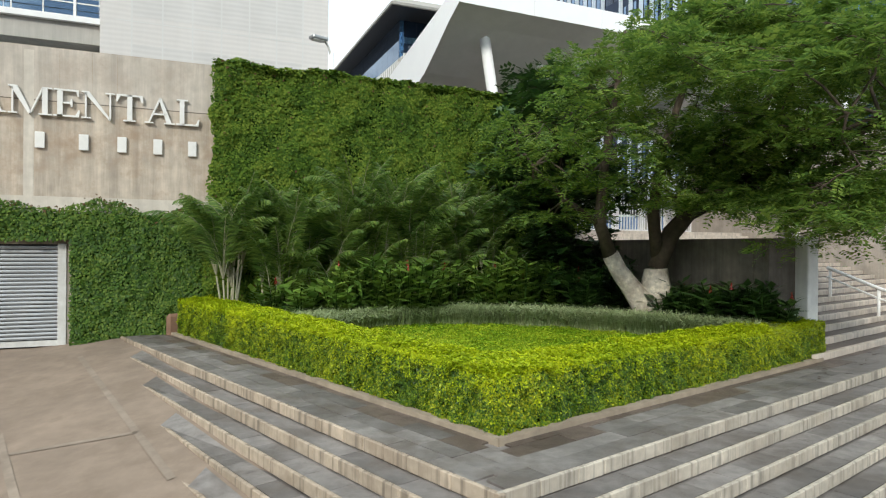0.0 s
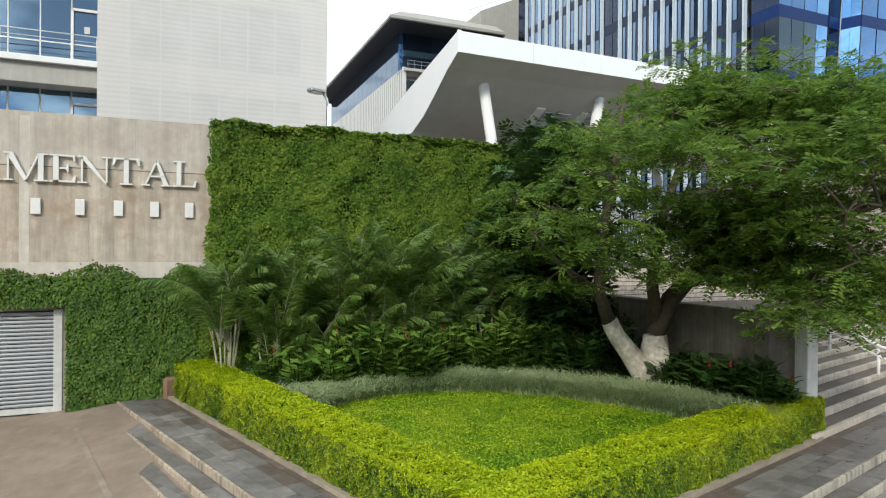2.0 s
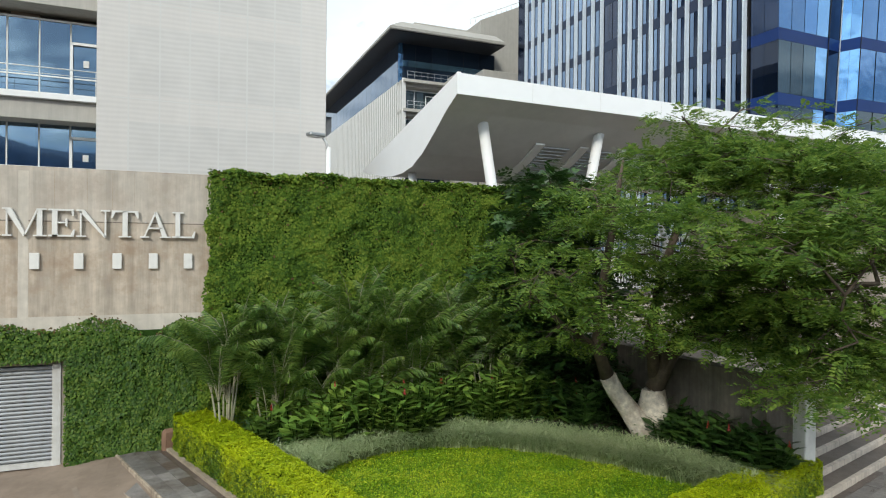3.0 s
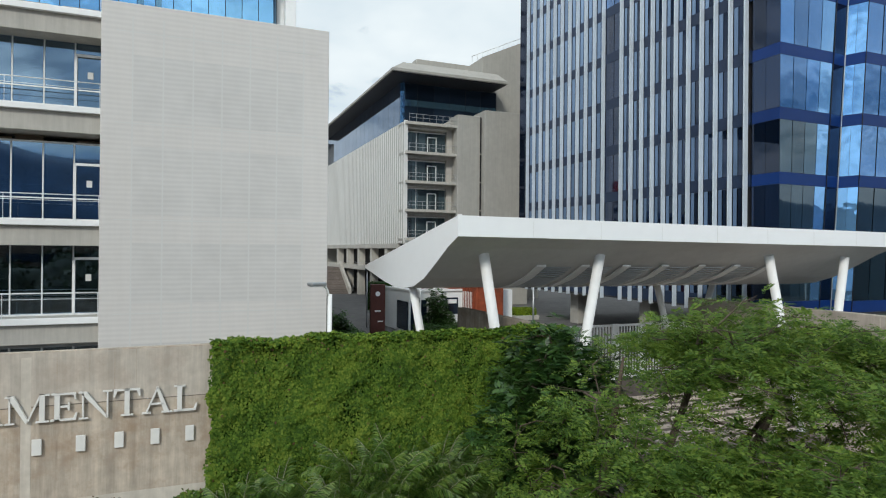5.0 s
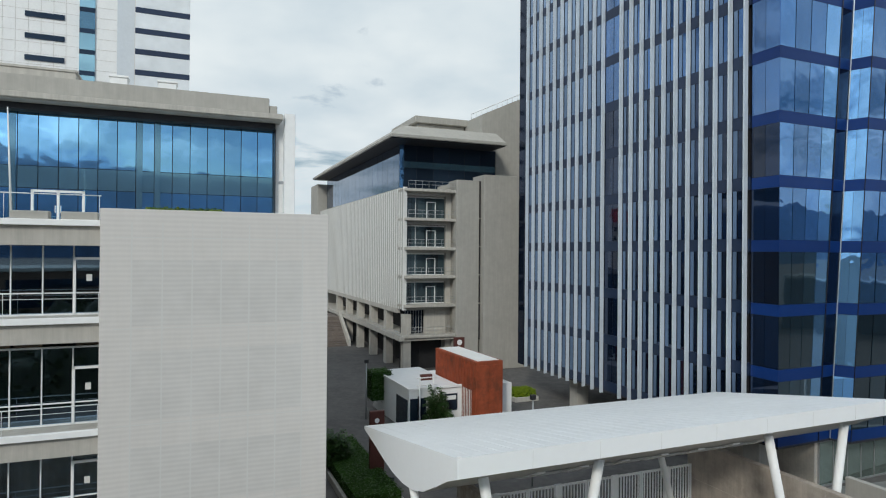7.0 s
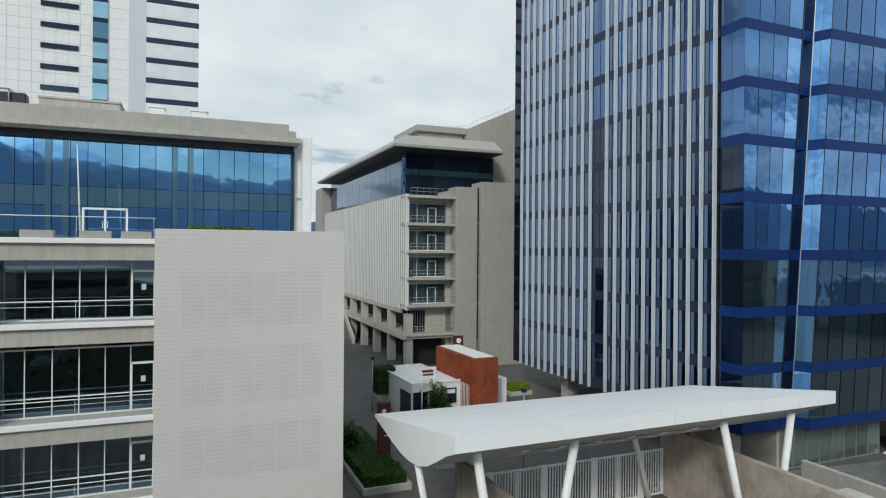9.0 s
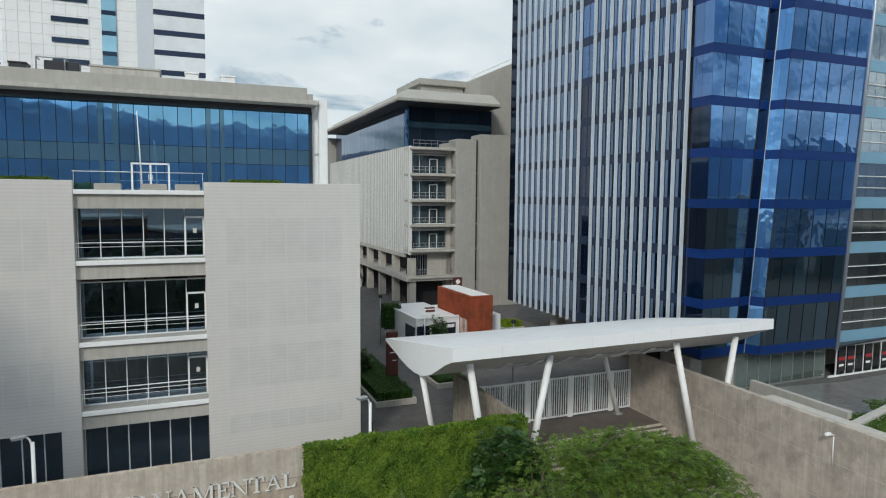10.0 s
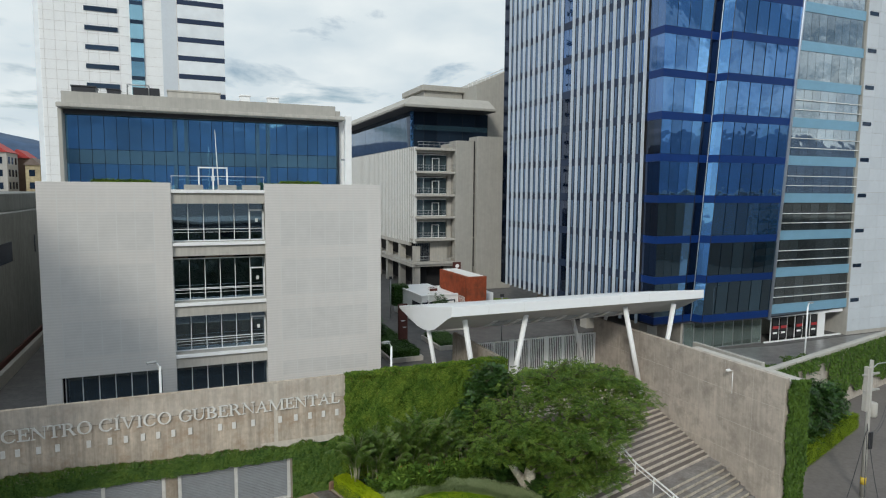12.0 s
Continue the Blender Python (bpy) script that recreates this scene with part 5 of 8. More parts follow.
        tube(fb, [(a1, b1 - 18.9, z1 - 0.02), (a1, b1 - 18.9, z1 + 0.05)], 0.36, 12)
        part("base_plate", fb, STEEL, co)


canopy()


# ---- barred gate ----
GATE_WHITE = material("bright white enamel", (0.93, 0.93, 0.93), 0.35, vary=0.02, scale=3, coarse=0.3, bump=0.02)


def court_gate():
    ob = thing("court_gate", at(12.4, 27.25, UP), "tall white barred metal gate across the court", "gate")
    w = 14.2 / 8
    for i in range(8):
        fr = boxes((0.02, 0, 0.08, w - 0.02, 0.06, 0.2), (0.02, 0, 2.86, w - 0.02, 0.06, 2.98), (0.02, 0, 0.2, 0.12, 0.06, 2.86), (w - 0.12, 0, 0.2, w - 0.02, 0.06, 2.86))
        p = part("gate_leaf", fr, GATE_WHITE, ob, m=pose(i * w, 0, 0))
        bar = bmesh.new()
        box(bar, -0.012, 0.0, 0.16, 0.042, 0.05, 2.9)
        bar = data("bar", bar, GATE_WHITE)
        for j in range(8):
            part("bar", bar, None, p, m=pose(0.22 + j * (w - 0.44) / 7 - 0.015, 0, 0))
        if i % 2:
            part("post", boxes((-0.2, -0.04, 0, 0.2, 0.1, 3.0), bevel=0.01), GATE_WHITE, ob, "broad white gate post", m=pose(i * w, 0, 0))


court_gate()


# ---- lamps ----
def lamp_post(a, b, turn, base=UP):
    ob = thing("lamp_post", at(a, b, base, turn), "slim white lamp post with a small flood head", "street lamp", "court lamps")
    bm = tube(bmesh.new(), [(0, 0, 0), (0, 0, 5.4)], 0.075, 10)
    part("pole", bm, WHITE, ob)
    part("base_plate", boxes((-0.18, -0.18, 0, 0.18, 0.18, 0.04)), STEEL, ob)
    bm = tube(bmesh.new(), [(0, 0, 5.2), (-0.1, 0, 5.55), (-0.25, 0, 5.72)], 0.04, 8)
    part("arm", bm, WHITE, ob)
    hd = part("head", boxes((-0.75, -0.16, 5.68, -0.2, 0.16, 5.8), bevel=0.03), STEEL, ob, "grey lamp head")
    part("lens", boxes((-0.7, -0.12, 5.66, -0.3, 0.12, 5.676)), WHITE, hd)
    return ob


lamp_post(4.3, 19.9, 20)
lamp_post(-10.2, 20.05, 20)
lamp_post(45.6, 20.4, 190)

# ---- court furniture ----
def planter(a0, b0, a1, b1, h=0.45, name="planter_bed"):
    ob = thing(name, at(a0, b0, UP), "low pale concrete planter with dark shrubs", "planter", "court planters")
    w, d = a1 - a0, b1 - b0
    part("kerb", boxes((0, 0, 0, w, 0.22, h), (0, d - 0.22, 0, w, d, h), (0, 0.22, 0, 0.22, d - 0.22, h), (w - 0.22, 0.22, 0, w, d - 0.22, h), bevel=0.02), SLAB, ob)
    part("soil", boxes((0.2, 0.2, 0, w - 0.2, d - 0.2, h - 0.1)), SOIL, ob)
    return ob


PLANTERS = [(8.6, 33.9, 11.9, 46.0), (14.6, 36.6, 17.6, 42.0), (16.5, 44.5, 21.5, 47.0), (30.2, 54.2, 32.9, 56.4)]
for p in PLANTERS:
    planter(*p)

sg = thing("court_sign", at(10.9, 38.4, UP + 0.35), "dark red steel sign pylon with short pale lettering bars", "sign")
part("board", boxes((0, 0, 0, 0.95, 0.3, 4.3), bevel=0.02), RED_DARK, sg)
part("letter_bar", boxes((0.25, -0.012, 2.55, 0.65, -0.002, 2.65)), WHITE, sg)
part("letter_bar", boxes((0.45, -0.012, 1.9, 0.8, -0.002, 1.97)), WHITE, sg)
part("emblem", tube(bmesh.new(), [(0.45, -0.012, 3.7), (0.45, -0.003, 3.7)], 0.16, 12), WHITE, sg)
for a, b in ((19.2, 51.5), (24.6, 56.5)):
    s2 = thing("court_sign", at(a, b, UP), "dark red steel sign pylon with a pale emblem", "sign")
    part("board", boxes((0, 0, 0, 1.1, 0.3, 4.0 if a < 20 else 6.4), bevel=0.02), RED_DARK, s2)
    part("emblem", tube(bmesh.new(), [(0.55, -0.012, 3.2 if a < 20 else 5.9), (0.55, -0.003, 3.2 if a < 20 else 5.9)], 0.28, 12), WHITE, s2)


def kiosk():
    ob = thing("kiosk", at(20.5, 44.8, UP, 2), "kiosk with a rust-red container on a white ground floor", "kiosk")
    part("white_wall", boxes((-3.4, 3.6, 0, 1.4, 13.0, 3.45), (1.4, 1.8, 0, 3.6, 11, 3.45), (3.6, 3.0, 0, 6.0, 9, 3.5), bevel=0.02), WHITE, ob, "white plastered ground floor")
    part("window", boxes((-0.2, 3.55, 1.5, 1.0, 3.598, 2.9)), DARK_GLASS, ob, "dark shop window")
    part("glass_front", boxes((-3.3, 3.55, 0.15, -1.9, 3.598, 2.75)), DARK_GLASS, ob, "dark glazed front")
    for x in (-2.6,):
        part("mullion", boxes((x - 0.04, 3.52, 0.15, x + 0.04, 3.55, 2.95)), DARK_METAL, ob)
    part("menu", boxes((-0.05, 3.53, 2.4, 0.85, 3.546, 2.75)), WHITE, ob, "white menu board")
    c = part("container", boxes((1.42, 1.0, 0.4, 3.95, 9.2, 5.9), bevel=0.03), RUST, ob, "rust-red steel container")
    rib = data("rib", boxes((1.37, -0.05, 0.5, 1.42, 0.05, 5.7)), RUST)
    for i in range(26):
        part("rib", rib, None, c, m=pose(0, 1.3 + i * 0.3, 0))
    part("roof", boxes((1.7, 1.3, 5.904, 3.7, 8.9, 5.95)), WHITE, ob, "pale container roof")
    fr = bmesh.new()
    for x in (-2.6, -1.4):
        tube(fr, [(x, 3.2, 0), (x, 3.2, 4.6)], 0.06, 6)
    for z in (3.9, 4.5):
        tube(fr, [(-2.9, 3.2, z), (-1.1, 3.2, z)], 0.05, 6)
    part("light_frame", fr, WHITE, ob, "white pipe frame")
    part("roof_deck", boxes((-3.2, 3.8, 3.454, 1.3, 12.9, 3.5)), ROOF_WHITE, ob, "dusty white roof deck")
    part("roof_lip", boxes((-3.5, 3.45, 3.454, 1.36, 3.7, 3.62), (-3.5, 3.7, 3.454, -3.3, 13.1, 3.62)), WHITE, ob, "thin white roof edge")
    part("side_glass", boxes((-3.45, 3.9, 0.2, -3.402, 6.5, 2.6)), DARK_GLASS, ob, "dark glazed side")
    part("container_door", boxes((1.6, 0.94, 0.6, 2.6, 0.998, 5.6)), RUST, ob)
    part("container_door", boxes((2.72, 0.94, 0.6, 3.75, 0.998, 5.6)), RUST, ob)


kiosk()
# signal post and slim poles in the court
for a, b, h in ((14.8, 53.5, 5.0), (17.2, 56.0, 3.5), (20.5, 34.5, 5.5)):
    t = thing("slim_pole", at(a, b, UP), "slim grey steel pole in the court", "pole", "court poles")
    part("pole", tube(bmesh.new(), [(0, 0, 0), (0, 0, h)], 0.06, 8), STEEL, t)
    part("cap", boxes((-0.18, -0.12, h, 0.18, 0.12, h + 0.3), bevel=0.02), DARK_METAL, t)
for a, b in ((6.9, 29.0), (10.0, 45), (11.8, 36.5)):
    t = thing("bollard", at(a, b, UP), "short black metal bollard on the paving", "bollard", "court bollards")
    part("post", tube(bmesh.new(), [(0, 0, 0), (0, 0, 0.95)], 0.12, 10), DARK_METAL, t)
    part("cap", tube(bmesh.new(), [(0, 0, 0.954), (0, 0, 1.02)], [0.13, 0.09], 10), DARK_METAL, t)
bn = thing("bench", at(9.6, 44.6, UP), "pale stone bench on black legs", "bench")
part("seat", boxes((-2.2, 0, 0.5, 0.4, 0.8, 0.65), bevel=0.02), SLAB, bn)
for x in (-1.9, 0.0):
    part("leg", boxes((x, 0.3, 0, x + 0.12, 0.5, 0.496)), DARK_METAL, bn)

# ---- right-hand terrace: parapet, roof, pole and street side ----
solid("parapet_east", boxes((36.2, 17.2, UP, 36.6, 25.0, 5.0), bevel=0.02), STUCCO_GREY, M1, "low pale concrete parapet", "wall", kind="structure")
solid("roof_low_east", boxes((27.0, 7.34, LOW - 0.3, 28.4, 16.5, 7.3), bevel=0.02), SLAB, M1, "flat pale concrete roof beside the tall wall", "roof", kind="structure")
solid("wall_terrace_east", boxes((0, 0, 0, 60, 0.4, 4.4 - LOW), bevel=0.02), UPPER_COURSE, at(29.2, 14.5, LOW, 13.5), "concrete terrace wall hung with creeper", "wall", kind="structure")
solid("terrace_coping", boxes((-0.1, -0.08, 0, 60, 0.5, 0.32), bevel=0.02), SLAB, at(29.2, 14.5, 4.404, 13.5), "pale concrete coping of the terrace wall", "coping", kind="structure")

cc = thing("security_camera", at(26.45, 11.4, 6.9), "small white security camera on the concrete wall", "camera")
part("bracket", tube(bmesh.new(), [(0.15, 0, 0), (-0.2, 0, 0.1)], 0.03, 8), WHITE, cc)
part("body", boxes((-0.5, -0.07, 0.05, -0.15, 0.07, 0.2), bevel=0.02), WHITE, cc)
part("conduit", tube(bmesh.new(), [(0.12, 0.0, -0.1), (0.12, 0.0, -1.6)], 0.03, 6), WHITE, cc)


def utility_pole():
    ob = thing("utility_pole", at(33.1, 6.2, LOW), "wooden-grey utility pole with a transformer and cables", "utility pole")
    part("pole", tube(bmesh.new(), [(0, 0, 0), (0, 0, 9.4)], [0.17, 0.12], 10), ROOF_EDGE, ob)
    part("band", tube(bmesh.new(), [(0, 0, 0.9), (0, 0, 1.4)], 0.175, 10), material("yellow paint", (0.6, 0.42, 0.05), 0.6), ob, "yellow painted band")
    part("transformer", tube(bmesh.new(), [(0.45, 0, 5.5), (0.45, 0, 5.6), (0.45, 0, 6.4), (0.45, 0, 6.5)], [0.22, 0.27, 0.27, 0.2], 14), STUCCO_GREY, ob, "grey pole transformer")
    part("cross_arm", boxes((-0.8, -0.06, 8.4, 0.8, 0.06, 8.52), (-0.6, -0.06, 7.3, 0.9, 0.06, 7.42)), ROOF_EDGE, ob)
    part("meter", boxes((-0.5, -0.15, 6.0, -0.25, 0.15, 9.0), bevel=0.02), STUCCO_GREY, ob)
    part("lamp_arm", tube(bmesh.new(), [(0, 0, 8.8), (0.6, 0, 9.1), (1.6, 0, 9.1)], 0.04, 6), STEEL, ob)
    part("joint_box", boxes((-0.1, -0.3, 3.4, 0.25, -0.17, 4.6), bevel=0.05), DARK_METAL, ob)
    for i, (dx, dy, dz) in enumerate(((-9, -6, -3.8), (-8, -7, -3.0), (-9.5, -4, -4.5), (12, 6, -0.5), (14, 7, -1.0))):
        pts = [(dx * f, dy * f, 5.2 - 0.25 * i + dz * f - 1.2 * math.sin(math.pi * f)) for f in np.linspace(0, 1, 9)]
        part("cable", tube(bmesh.new(), pts, 0.022, 5), DARK_METAL, ob, "sagging black cable")


utility_pole()



# ---- planting ----
VINE = leafy("creeper leaf", [(0.044, 0.096, 0.012), (0.082, 0.156, 0.018), (0.126, 0.208, 0.024), (0.20, 0.27, 0.035)], 0.6, 0.25, 0.15)
VINE_LOW = leafy("lower creeper leaf", [(0.032, 0.080, 0.011), (0.058, 0.128, 0.016), (0.092, 0.172, 0.022), (0.15, 0.225, 0.03)], 0.55, 0.2, 0.3)
# VINE darkened: shade on the east walls is put into this leaf colour
SHADED_VINE = leafy("shaded creeper leaf", [(0.040, 0.085, 0.010), (0.066, 0.130, 0.014), (0.10, 0.175, 0.02)], 0.55, 0.2)
VINE_DRY = leafy("dry creeper leaf", [(0.10, 0.05, 0.025), (0.14, 0.08, 0.03), (0.08, 0.09, 0.02)], 0.7, 0.1)
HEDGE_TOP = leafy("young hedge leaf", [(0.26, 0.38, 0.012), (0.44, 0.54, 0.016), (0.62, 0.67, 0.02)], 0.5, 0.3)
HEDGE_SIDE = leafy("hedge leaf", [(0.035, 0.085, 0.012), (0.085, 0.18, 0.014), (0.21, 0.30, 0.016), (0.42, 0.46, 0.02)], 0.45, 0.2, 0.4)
STREET_HEDGE = leafy("street hedge leaf", [(0.16, 0.25, 0.016), (0.23, 0.33, 0.018), (0.31, 0.40, 0.02)], 0.5, 0.25)
TREE_LEAF = leafy("fine tree leaf", [(0.078, 0.152, 0.032), (0.132, 0.232, 0.046), (0.195, 0.30, 0.056), (0.275, 0.37, 0.07)], 0.5, 0.52)
DARK_LEAF = leafy("dark leaf", [(0.022, 0.062, 0.016), (0.040, 0.095, 0.020), (0.065, 0.135, 0.026)], 0.4, 0.2, 0.5)
PALM = leafy("palm frond", [(0.06, 0.125, 0.026), (0.10, 0.19, 0.036), (0.15, 0.25, 0.046), (0.23, 0.32, 0.065)], 0.45, 0.35, 0.5)
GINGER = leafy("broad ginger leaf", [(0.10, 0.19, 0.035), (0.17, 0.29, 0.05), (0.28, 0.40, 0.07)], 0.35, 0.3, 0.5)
# GINGER in darker greens: shade under tree and wall put into the colour
SHADE_GINGER = leafy("shade-darkened ginger leaf", [(0.035, 0.085, 0.02), (0.06, 0.13, 0.028), (0.095, 0.18, 0.036)], 0.35, 0.2, 0.5)
PURPLE = leafy("purple groundcover", [(0.03, 0.02, 0.02), (0.05, 0.03, 0.03), (0.04, 0.06, 0.02)], 0.5, 0.1)
LIRIOPE = leafy("grey-green grass blade", [(0.28, 0.36, 0.17), (0.42, 0.50, 0.26), (0.58, 0.64, 0.38)], 0.5, 0.35)
LAWN = leafy("lawn blade", [(0.12, 0.26, 0.010), (0.23, 0.39, 0.014), (0.35, 0.50, 0.02), (0.55, 0.60, 0.04)], 0.6, 0.3)
LAWN_SOIL = material("lawn ground", (0.075, 0.17, 0.012), 0.9, vary=0.3, scale=12, coarse=1.0, bump=0.5)
FLOWER = leafy("red ginger flower", [(0.22, 0.015, 0.012), (0.34, 0.03, 0.02), (0.42, 0.12, 0.08)], 0.5, 0.1)
STEM = material("pale palm stem", (0.31, 0.30, 0.20), 0.7, vary=0.2, scale=14, coarse=2, bump=0.3)
BARK = material("grey-brown bark", (0.10, 0.075, 0.055), 0.9, vary=0.25, scale=9, coarse=1.5, bump=0.8, grain=25, stain=(0.05, 0.04, 0.03))
LIME_BARK = material("limewashed bark", (0.62, 0.56, 0.47), 0.9, vary=0.26, scale=9, coarse=2.5, bump=1.0, grain=14, stain=(0.24, 0.17, 0.12))
# stem green, and fill behind leaves with the shade between them put in
VINE_BASE = material("dark green for leaf gaps and stems", (0.024, 0.055, 0.010), 0.95, vary=0.3, scale=6, bump=0.6, grain=20, spec=0.05)
R = np.random.default_rng(7)


def unit(v):
    return v / np.maximum(np.linalg.norm(v, axis=1, keepdims=True), 1e-9)


def leaf_quads(p, nrm, tip, length, width, cup=0.15):
    """Rhombic leaves: p base points, nrm the way they face, tip the way they point."""
    n = len(p)
    tip = unit(tip - nrm * np.sum(tip * nrm, axis=1, keepdims=True))
    side = np.cross(nrm, tip)
    L = np.broadcast_to(np.asarray(length, float).reshape(-1, 1), (n, 1))
    W = np.broadcast_to(np.asarray(width, float).reshape(-1, 1), (n, 1))
    v = np.empty((n, 4, 3))
    v[:, 0] = p
    v[:, 1] = p + tip * L * 0.45 + side * W * 0.5 + nrm * L * cup
    v[:, 2] = p + tip * L
    v[:, 3] = p + tip * L * 0.45 - side * W * 0.5 + nrm * L * cup
    return v.reshape(-1, 3), np.arange(4 * n).reshape(-1, 4)


def stuff(name, v, f, mt, label, category, m=None):
    ob = new(name, cloud(name, v, f, mt))
    if m is not None:
        ob.matrix_world = m
    return tagged(ob, label, category, kind="stuff")


def gather(*meshes):
    vs, fs, k = [], [], 0
    for v, f in meshes:
        vs.append(v)
        fs.append(f + k)
        k += len(v)
    return np.concatenate(vs), np.concatenate(fs)


def wave(x, y, s):
    """Smooth unevenness from a few sines."""
    return (np.sin(x * 1.3 + s) * np.cos(y * 1.7 - s) + 0.6 * np.sin(x * 3.1 - y * 2.3 + 2 * s) + 0.4 * np.sin(x * 6.7 + y * 5.1 + s)) / 2.0


LATTICE = np.random.default_rng(77).random((64, 64))


def clumps(x, y, size):
    """Smooth random field from 0 to 1 with lumps about size metres across."""
    u, w = np.asarray(x) / size + 1000.0, np.asarray(y) / size + 1000.0
    i, j = np.floor(u).astype(int), np.floor(w).astype(int)
    f, g = u - i, w - j
    f, g = f * f * (3 - 2 * f), g * g * (3 - 2 * g)
    at_ = lambda p, r: LATTICE[p % 64, r % 64]
    return (at_(i, j) * (1 - f) + at_(i + 1, j) * f) * (1 - g) + (at_(i, j + 1) * (1 - f) + at_(i + 1, j + 1) * f) * g


def woods():
    """Unseen trees added to close the place across the street; the glass fronts mirror them dark."""
    rng = np.random.default_rng(77)
    xs, ys = np.arange(-170, 171, 1.7), np.arange(-118, -29, 1.7)
    gx, gy = np.meshgrid(xs, ys, indexing="ij")
    top = np.zeros_like(gx)
    crowns = []
    for cx in np.arange(-168, 170, 6.5):
        for cy in np.arange(-115, -33, 6.5):
            px, py, h, r = cx + rng.uniform(-2.5, 2.5), cy + rng.uniform(-2, 2), rng.uniform(6.5, 12.5), rng.uniform(3.6, 5.4)
            u = unit(rng.normal(0, 1, (110, 3)) + [0, 0, 0.5])
            crowns.append((np.array([px, py, LOW - 0.9 + 0.5 * h]) + u * [r, r, 0.5 * h] * rng.uniform(0.9, 1.12, (110, 1)), u))
            d2 = (gx - px) ** 2 + (gy - py) ** 2
            top = np.maximum(top, np.where(d2 < r * r, h * (0.35 + 0.6 * np.sqrt(np.maximum(1 - d2 / (r * r), 0))), 0))
    top += rng.uniform(-0.5, 0.5, top.shape) * (top > 0)
    V = np.stack([gx, gy, LOW - 0.9 + top], -1).reshape(-1, 3)
    i, j = np.meshgrid(np.arange(len(xs) - 1), np.arange(len(ys) - 1), indexing="ij")
    k = (i * len(ys) + j).ravel()
    F = np.stack([k, k + len(ys), k + len(ys) + 1, k + 1], 1)
    stuff("far_woods", V, F, material("dark tree crowns", (0.024, 0.030, 0.015), 0.9, vary=0.35, scale=1.2, coarse=0.15, bump=0.6, grain=3.0), "unseen dense dark trees added across the street", "woods")
    p, u = np.concatenate([c[0] for c in crowns]), np.concatenate([c[1] for c in crowns])
    L = rng.uniform(0.5, 1.3, len(p))
    v, f = leaf_quads(p, unit(u + rng.normal(0, 0.5, u.shape)), rng.normal(0, 1, u.shape), L, L * 0.75)
    stuff("far_leaves", v, f, leafy("far tree leaf", [(0.016, 0.024, 0.010), (0.026, 0.038, 0.014), (0.042, 0.054, 0.02)], 0.7, 0.1), "leaf clumps on the unseen added trees", "woods")


woods()


# creeper mats: points on an upright face, leaves hanging like shingles
def creeper(a, z, face, depth, drop, length=0.08):
    n = len(a)
    tuft = lambda x, y: 0.6 * clumps(x, y * 0.8, 0.34) + 0.4 * clumps(x + 7, y * 0.8, 0.15)
    h = tuft(a, z)
    slope_a, slope_z = (tuft(a + 0.05, z) - h) / 0.05, (tuft(a, z + 0.05) - h) / 0.05
    out = depth * (0.45 + 0.52 * h + 0.15 * wave(a * 1.1, z * 0.6, 1.0)) + R.uniform(-0.03, 0.04, n)
    p = np.stack([a, face - out, z], 1)
    nrm = unit(np.stack([R.normal(0, 0.35, n) - 0.22 * slope_a, -np.ones(n), R.normal(0.40, 0.3, n) - 0.22 * slope_z], 1))
    tip = np.stack([R.normal(0, 0.6, n), R.normal(-0.25, 0.2, n), -np.ones(n) * drop + R.normal(0, 0.35, n)], 1)
    L = R.uniform(0.7, 1.3, n) * length * (0.75 + 0.5 * h)
    return p, nrm, tip, L


